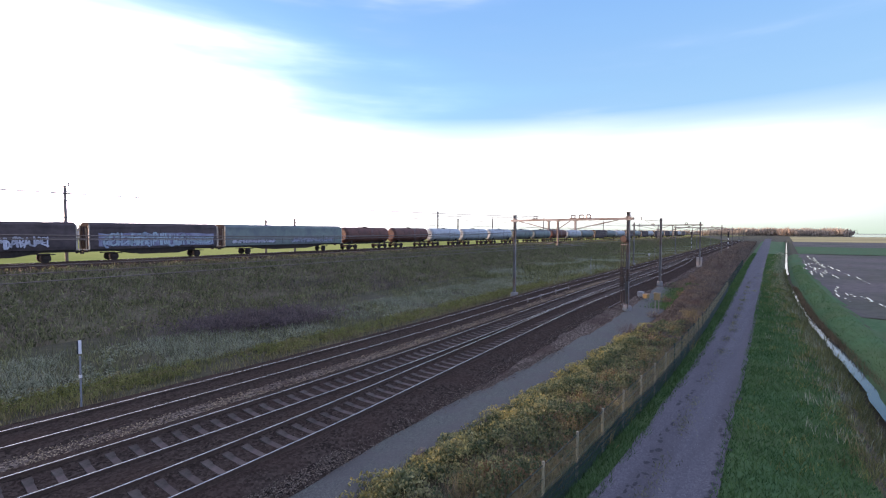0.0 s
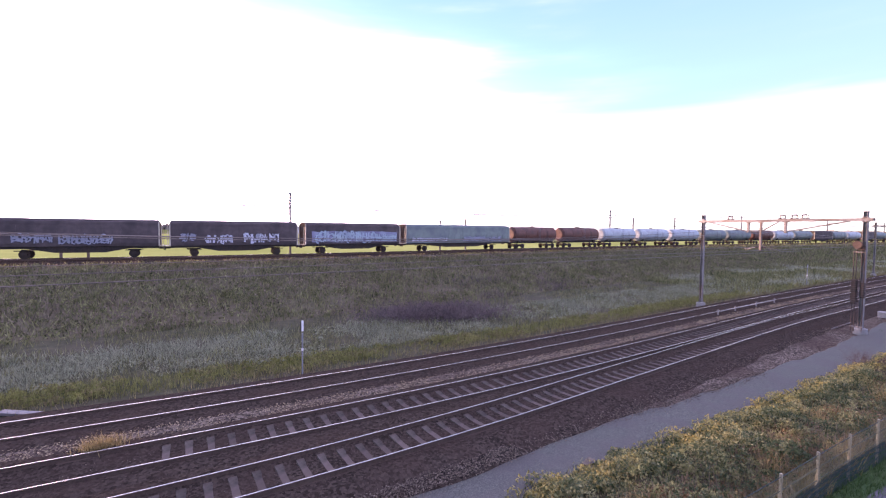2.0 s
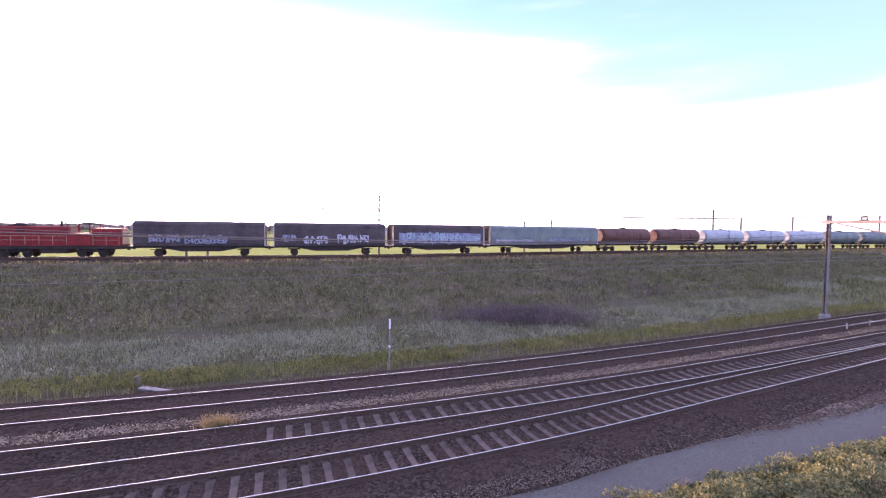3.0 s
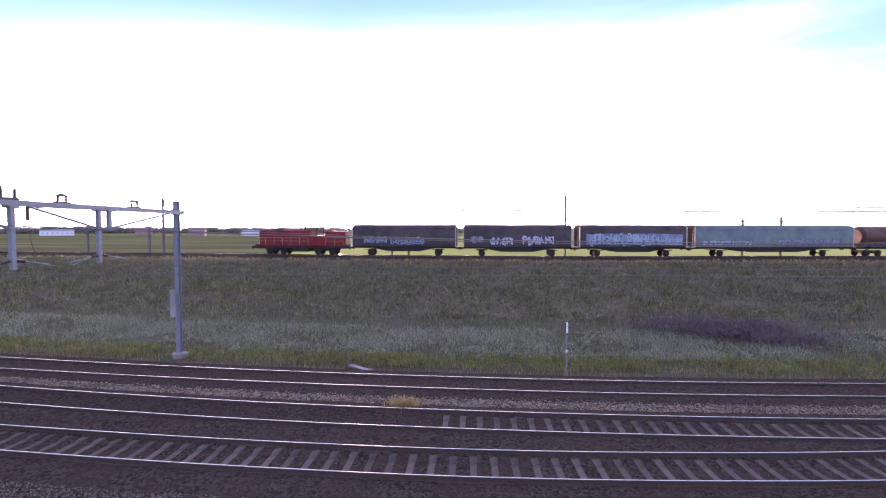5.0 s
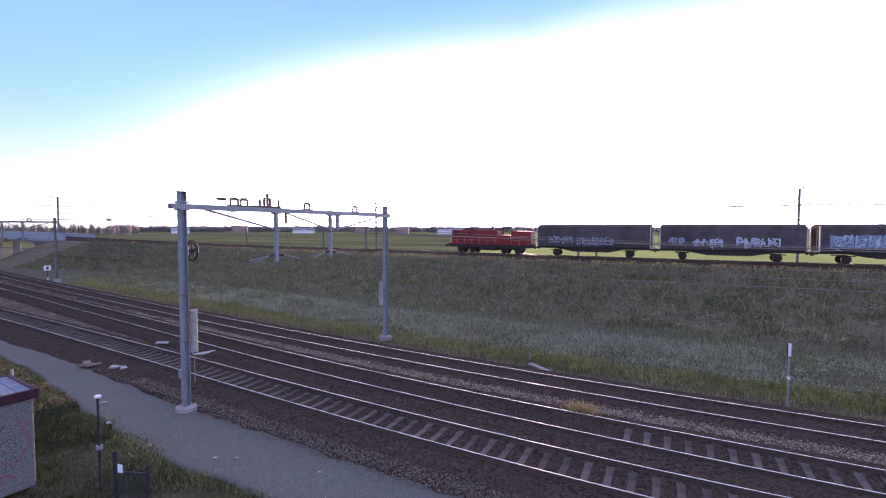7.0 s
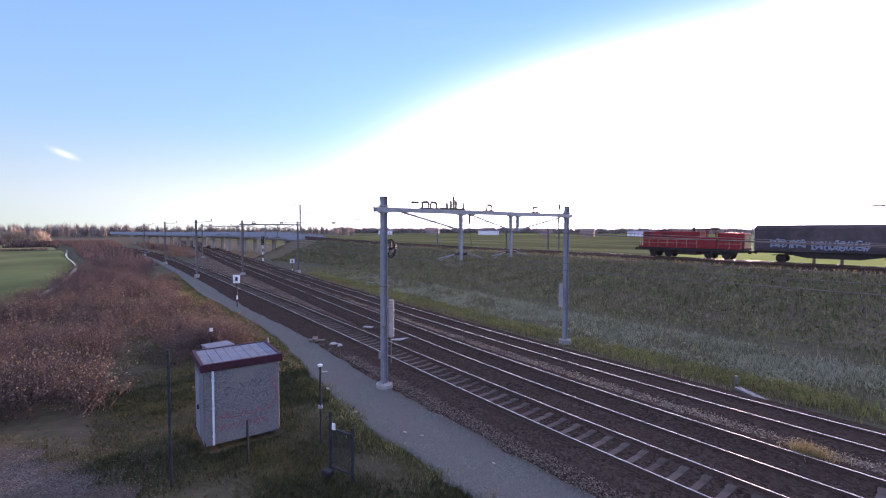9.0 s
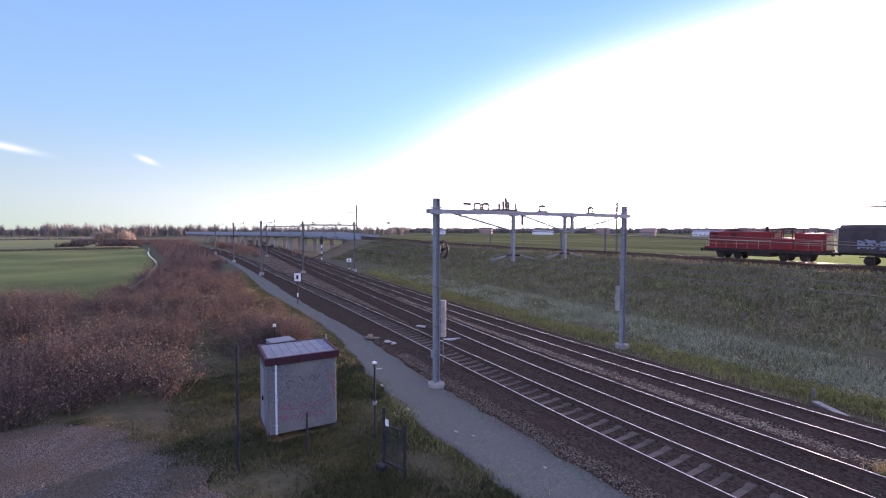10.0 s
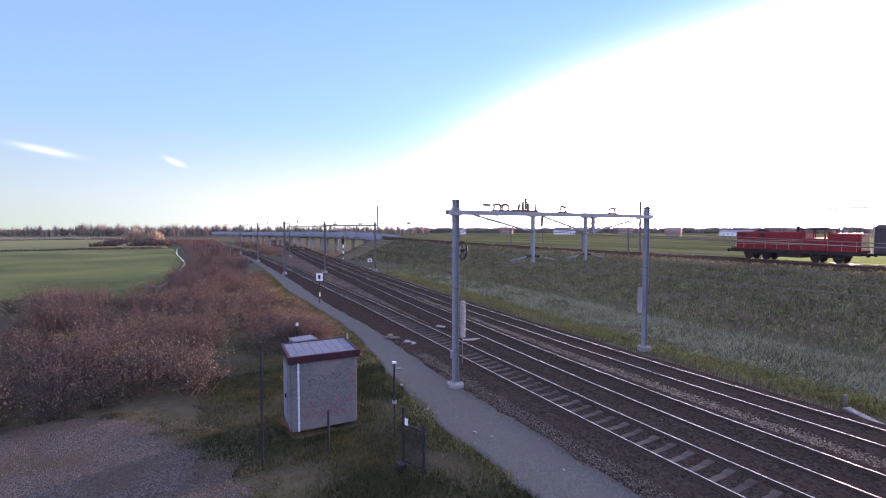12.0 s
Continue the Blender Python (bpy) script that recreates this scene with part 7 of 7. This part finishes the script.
def bush(at, kind, size, turn, label, group):
    root = thing("bush", Matrix.Translation(at) @ Matrix.Rotation(turn, 4, "Z") @ Matrix.Diagonal((size, size, size, 1)), label, "bush", group)
    for name, me in zip(("branchwork", "foliage"), BUSHES[kind][:2]):
        ob = new(name, me)
        ob.parent = root
    return root


bush_rng = random.Random(5)
far_scrub = []
for i in range(400):
    x = -20.5 - 85 * bush_rng.random() ** 1.3
    t = bush_rng.random()
    low, high = -13.0, path_low(x) - 2.8 if x < -27 else 1.5
    y = low + (high - low) * t
    if (x > -26 and y > 0.5) or (x > -22 and y > -2) or (x < -57 and y < (ditch(x) + 1.2 if x > -84 else 2.5)):
        continue
    kind = bush_rng.choice([0, 0, 1, 1, 2, 3])
    if x < -58:
        turn, size = bush_rng.uniform(0, 6.28), bush_rng.uniform(0.55, 1.0)
        c, q = math.cos(turn) * size, math.sin(turn) * size
        spin = np.array([[c, q, 0], [-q, c, 0], [0, 0, size]])
        far_scrub.append(BUSHES[kind][2][:1500] @ spin + np.array([x, y, -0.6]))
        continue
    bush((x, y, -0.6), kind, bush_rng.uniform(0.55, 1.0), bush_rng.uniform(0, 6.28), ["bare reddish-brown thicket shrub", "tall bare brown shrub", "pale shrub with dry seed heads", "dark bare bramble shrub"][kind],
         "thicket beside the yard")
triangles("far_thicket", np.concatenate(far_scrub), P_TWIG, "bare reddish-brown thicket beyond the yard", "thicket")
for i in range(34):
    x = 26 + 80 * bush_rng.random()
    y = fence_line(x) + 0.5 + (path_low(min(x, 60)) + max(0, x - 60) * 0.06 - fence_line(x)) * bush_rng.random()
    bush((x, y, -0.55), bush_rng.choice([0, 2, 2, 3]), bush_rng.uniform(0.3, 0.55), bush_rng.uniform(0, 6.28), "low bare brown shrub beside the railway fence", "shrubs along the railway")
for i in range(16):
    x = -26 - 50 * bush_rng.random()
    bush((x, path_low(x) - 1.3 - 1.5 * bush_rng.random(), -0.55), bush_rng.choice([0, 2]), bush_rng.uniform(0.4, 0.7), bush_rng.uniform(0, 6.28), "straggling shrub beside the walkway", "shrubs along the walkway")
for i in range(22):
    x = -125 - 90 * bush_rng.random()
    bush((x, 20 + bush_rng.uniform(-2.5, 5) - 0.03 * (x + 125), -0.55), bush_rng.choice([0, 1]), bush_rng.uniform(0.8, 1.5), bush_rng.uniform(0, 6.28), "russet shrub in the fork of the tracks", "shrubs under the flyover")


# ballast stones
def stone_array(p, size):
    n = len(p)
    base = np.array([[1, 0, -0.2], [-0.5, 0.87, -0.2], [-0.5, -0.87, -0.2], [0.3, 0.1, 0.75], [-0.3, -0.1, 0.75], [0, 0, -1]], float)
    corner = base[None] * rng.uniform(0.6, 1.15, (n, 6, 1)) + rng.normal(size=(n, 6, 3)) * 0.14
    corner = corner * size[:, None, None] * np.array([1, 1, 0.7]) + p[:, None]
    # a lump sunk in its bed: three sides and a ridged top
    faces = [(0, 1, 3), (1, 4, 3), (1, 2, 4), (2, 0, 4), (0, 3, 4)]
    return np.concatenate([corner[:, f] for f in faces])


def stones(n, line, o0, o1, x0, x1, z, label, mats=None):
    x = rng.uniform(x0, x1, n)
    y = np.array([line(a) for a in x]) + rng.uniform(o0, o1, n)
    triangles("ballast_stones", stone_array(np.stack([x, y, np.full(n, z) + rng.uniform(-0.02, 0.03, n)], -1), rng.uniform(0.017, 0.038, n)), mats or M_STONE, label, "ballast stones")


stones(19000, lambda a: (far_track(a) + middle_track(a)) / 2, -0.42, 0.5, -40, 60, -0.15, "loose pale ballast stones between the lines, golden sun in their colour", M_RIDGE)
stones(7000, near_track, -2.6, -1.4, -26, 40, -0.31, "loose grey ballast stones beside the near line")
stones(13000, near_track, -2.45, -1.35, -22, 8, -0.29, "loose grey ballast stones beside the walkway")
stones(5000, near_track, -0.7, 0.7, -26, 34, -0.25, "ballast stones between the rails")
stones(3500, middle_track, -0.7, 0.7, -4, 40, -0.25, "ballast stones between the rails")
x = rng.uniform(-19, 24, 5000)
y = np.array([path_high(a) for a in x]) + rng.normal(0.0, 0.2, len(x))
triangles("ballast_stones", stone_array(np.stack([x, y, np.full(len(x), -0.42)], -1), rng.uniform(0.015, 0.04, len(x))), M_STONE, "ballast stones strewn over the path edge", "ballast stones")
x = rng.uniform(-19, 24, 3500)
y = np.array([path_low(a) + (path_high(a) - path_low(a)) * b for a, b in zip(x, rng.uniform(0.05, 0.95, len(x)))])
triangles("path_grit", stone_array(np.stack([x, y, np.full(len(x), -0.43)], -1), rng.uniform(0.006, 0.018, len(x))), M_STONE, "fine loose grit on the walkway", "gravel")
x = rng.uniform(-20, -4, 2500)
triangles("yard_gravel", stone_array(np.stack([x, rng.uniform(-6, 2, len(x)), np.full(len(x), -0.40)], -1), rng.uniform(0.008, 0.025, len(x))), M_STONE, "loose gravel on the yard", "gravel")
for share, spread, count in ((0.47, 0.085, 5200), (0.73, 0.075, 5200), (0.5, 0.3, 2600)):
    x = -3 + 55 * rng.uniform(0, 1, count) ** 1.5
    low, high = np.array([road_low(a) for a in x]), np.array([road_high(a) for a in x])
    y = high - (high - low) * np.clip(share + spread * rng.normal(size=count), 0.04, 0.96)
    triangles("road_gravel", stone_array(np.stack([x, y, np.full(count, -0.40) + 0.035 * np.cos((y - low) / (high - low) * 4 * np.pi)], -1), rng.uniform(0.007, 0.02, count)), M_GRAVEL,
              "pale loose gravel thrown up between the wheel tracks", "gravel")

# damp hollows in a broken row along the wheel track and the road edge
hollow_rng = random.Random(12)
verts, faces = [], []
for share, x0, x1, count, big in ((0.27, 10.5, 21, 30, 0.17), (0.95, 7, 22, 30, 0.2), (0.3, 22, 40, 14, 0.22)):
    for i in range(count):
        cx = x0 + (x1 - x0) * (i + hollow_rng.random()) / count
        low, high = road_low(cx), road_high(cx)
        cy = high - (high - low) * (share + hollow_rng.gauss(0, 0.035))
        long, wide = big * hollow_rng.uniform(0.35, 1.1), big * hollow_rng.uniform(0.2, 0.6)
        k = len(verts)
        for a in range(13):
            r = 0.0 if a == 12 else 1 + 0.5 * noise.noise((cx * 3 + math.cos(a), cy * 3 + math.sin(a), 4))
            x, y = cx + long * r * math.cos(a * math.pi / 6), cy + wide * r * math.sin(a * math.pi / 6)
            verts.append((x, y, -0.394 + 0.035 * math.cos((y - low) / (high - low) * 4 * math.pi) + 0.012 * noise.noise((x * 1.5, y * 1.5, 2))))
        faces += [(k + a, k + (a + 1) % 12, k + 12) for a in range(12)]
tagged(mesh_object("damp_hollows", verts, faces, M_DAMP, smooth=True), "small dark damp hollows in the road surface", "damp hollows", kind="stuff")


# rough grass between the far track and the embankment foot
x = rng.uniform(55, 330, 60000)
a = np.array([far_track(q) for q in x]) + 3.2
b = np.array([high_track(q) for q in x]) - 22
y = a + (b - a) * rng.uniform(0, 1, len(x))
pale = vec_noise(x * 0.1, y * 0.15, 3.0) > 0.1
for mask, mats, text in ((pale, P_PALE, "bleached rough grass below the far embankment"), (~pale, P_DARK, "dull rough grass below the far embankment")):
    q = np.stack([x[mask], y[mask], np.full(mask.sum(), -0.58)], -1)
    triangles("rough_grass", blade_array(q, rng.uniform(0.25, 0.8, len(q)), np.full(len(q), 0.14), 0.9), mats, text, "grass")
# ragged rim of the yard
x = rng.uniform(-21, -4, 9000)
y = np.array([yard_edge(a) for a in x]) + rng.normal(-0.2, 0.5, len(x))
keep = vec_noise(x * 0.9, y * 0.9, 2.5) + rng.uniform(-0.3, 0.3, len(x)) > 0.0
x, y = x[keep], y[keep]
triangles("yard_rim_grass", blade_array(np.stack([x, y, np.full(len(x), -0.45)], -1), rng.uniform(0.05, 0.18, len(x)), np.full(len(x), 0.035), 1.1), P_TURF, "dull grass creeping over the yard edge", "grass")
x = rng.normal(-3.0, 0.6, 6000)
y = rng.uniform(-7, 3.2, len(x))
triangles("yard_rim_grass", blade_array(np.stack([x, y, np.full(len(x), -0.45)], -1), rng.uniform(0.05, 0.18, len(x)), np.full(len(x), 0.035), 1.1), P_TURF, "dull grass between yard and verge", "grass")
x = rng.uniform(-20, -6, 3500)
y = np.array([yard_edge(a) for a in x]) + rng.normal(-0.4, 0.7, len(x))
triangles("yard_gravel", stone_array(np.stack([x, y, np.full(len(x), -0.42)], -1), rng.uniform(0.008, 0.03, len(x))), M_STONE, "pale stones strewn along the yard edge", "gravel")


# far trees
def tree_row(name, azimuth0, azimuth1, dist, count, h0, h1, width, mats, label, blades=170, column=True, depth=30):
    out = []
    for i in range(count):
        a = radians(azimuth0 + (azimuth1 - azimuth0) * (i + rng.uniform(-0.45, 0.45)) / max(1, count - 1))
        d = dist + rng.uniform(-depth, depth)
        c = np.array([-d * math.sin(a), d * math.cos(a), -0.6])
        h = rng.uniform(h0, h1)
        w = width * rng.uniform(0.7, 1.3)
        base = c + rng.normal(size=(blades, 3)) * [w * 0.30, w * 0.30, 0]
        base[:, 2] += h * rng.uniform(0.0, 0.5, blades) * (1 if column else 0.6)
        out.append(blade_array(base, h * rng.uniform(0.35, 0.55, blades), np.full(blades, w * 0.13), 0.3 if column else 0.8))
        trunk = c + np.zeros((2, 3))
        out.append(blade_array(trunk, np.full(2, h * 0.9), np.full(2, w * 0.10), 0.02))
    return triangles(name, np.concatenate(out), mats, label, "trees")


tree_row("poplar_row", 62, 112, 560, 170, 8.5, 14, 3.0, P_BARE, "long row of bare poplars on the horizon", blades=110)
tree_row("poplar_row", 84, 99, 520, 52, 9.5, 14.5, 3.2, P_BARE, "taller clump of bare poplars on the horizon", blades=110)
tree_row("tree_belt", 20, 64, 900, 140, 11, 18, 11, P_BARE, "low tree belt behind the far fields", column=False)
tree_row("tree_belt", -40, 22, 980, 150, 10, 19, 14, P_BARE, "low grey tree belt on the horizon", column=False, depth=80)
tree_row("woodland", -92.3, -82, 1250, 90, 13, 25, 15, P_WOOD, "russet bare woodland beyond the fields, haze in its colour", column=False, depth=90)
tree_row("woodland", -84, -66, 1150, 80, 11, 19, 12, P_WOOD, "russet bare woodland behind the railway", column=False, depth=60)
tree_row("woodland", -112, -96, 2300, 60, 12, 20, 24, P_BARE, "thin line of woodland beyond the lake", column=False, depth=100)
def round_willow(azimuth, dist, width, tall):
    a = radians(azimuth)
    c = np.array([-dist * math.sin(a), dist * math.cos(a), -0.7])
    way = rng.normal(size=(900, 3))
    way[:, 2] = np.abs(way[:, 2]) * 1.2
    way /= np.linalg.norm(way, axis=1)[:, None]
    q = c + way * rng.uniform(0.25, 0.8, (900, 1)) * [width * 0.5, width * 0.5, tall * 0.8]
    triangles("willow", np.concatenate([blade_array(q, tall * rng.uniform(0.1, 0.24, 900), np.full(900, width * 0.035), 0.8), blade_array(c + np.zeros((3, 3)), np.full(3, tall * 0.6), np.full(3, width * 0.06), 0.3)]),
              P_WOOD, "pale brown round-crowned willow beside the meadow", "tree", kind="")


for azimuth, width, tall in ((94.9, 9, 8.5), (94.1, 13, 10.5), (92.6, 14, 9.5)):
    round_willow(azimuth, 330, width, tall)
tree_row("hedgerow", 93, 108, 395, 60, 1.0, 2.0, 5, P_BARE, "low dark hedgerow behind the stubble", column=False, depth=6)
y = rng.uniform(-75, -7, 9000)
x = -202 - 0.25 * (y + 30) + rng.normal(0, 0.8, len(y))
triangles("reed_edge", blade_array(np.stack([x, y, np.full(len(x), -0.7)], -1), rng.uniform(0.3, 1.0, len(x)), np.full(len(x), 0.2), 0.7), P_BROWN, "brown reed edge between two fields", "reeds")
y = rng.uniform(-34, -5, 9000)
x = rng.uniform(-300, -235, len(y))
keep = vec_noise(x * 0.05, y * 0.16, 4.0) > -0.1
x, y = x[keep], y[keep]
triangles("scrub", blade_array(np.stack([x, y, np.full(len(x), -0.7)], -1), rng.uniform(0.6, 2.6, len(x)), np.full(len(x), 0.4), 0.7), P_TWIG, "brown scrub at the end of the meadow", "scrub")
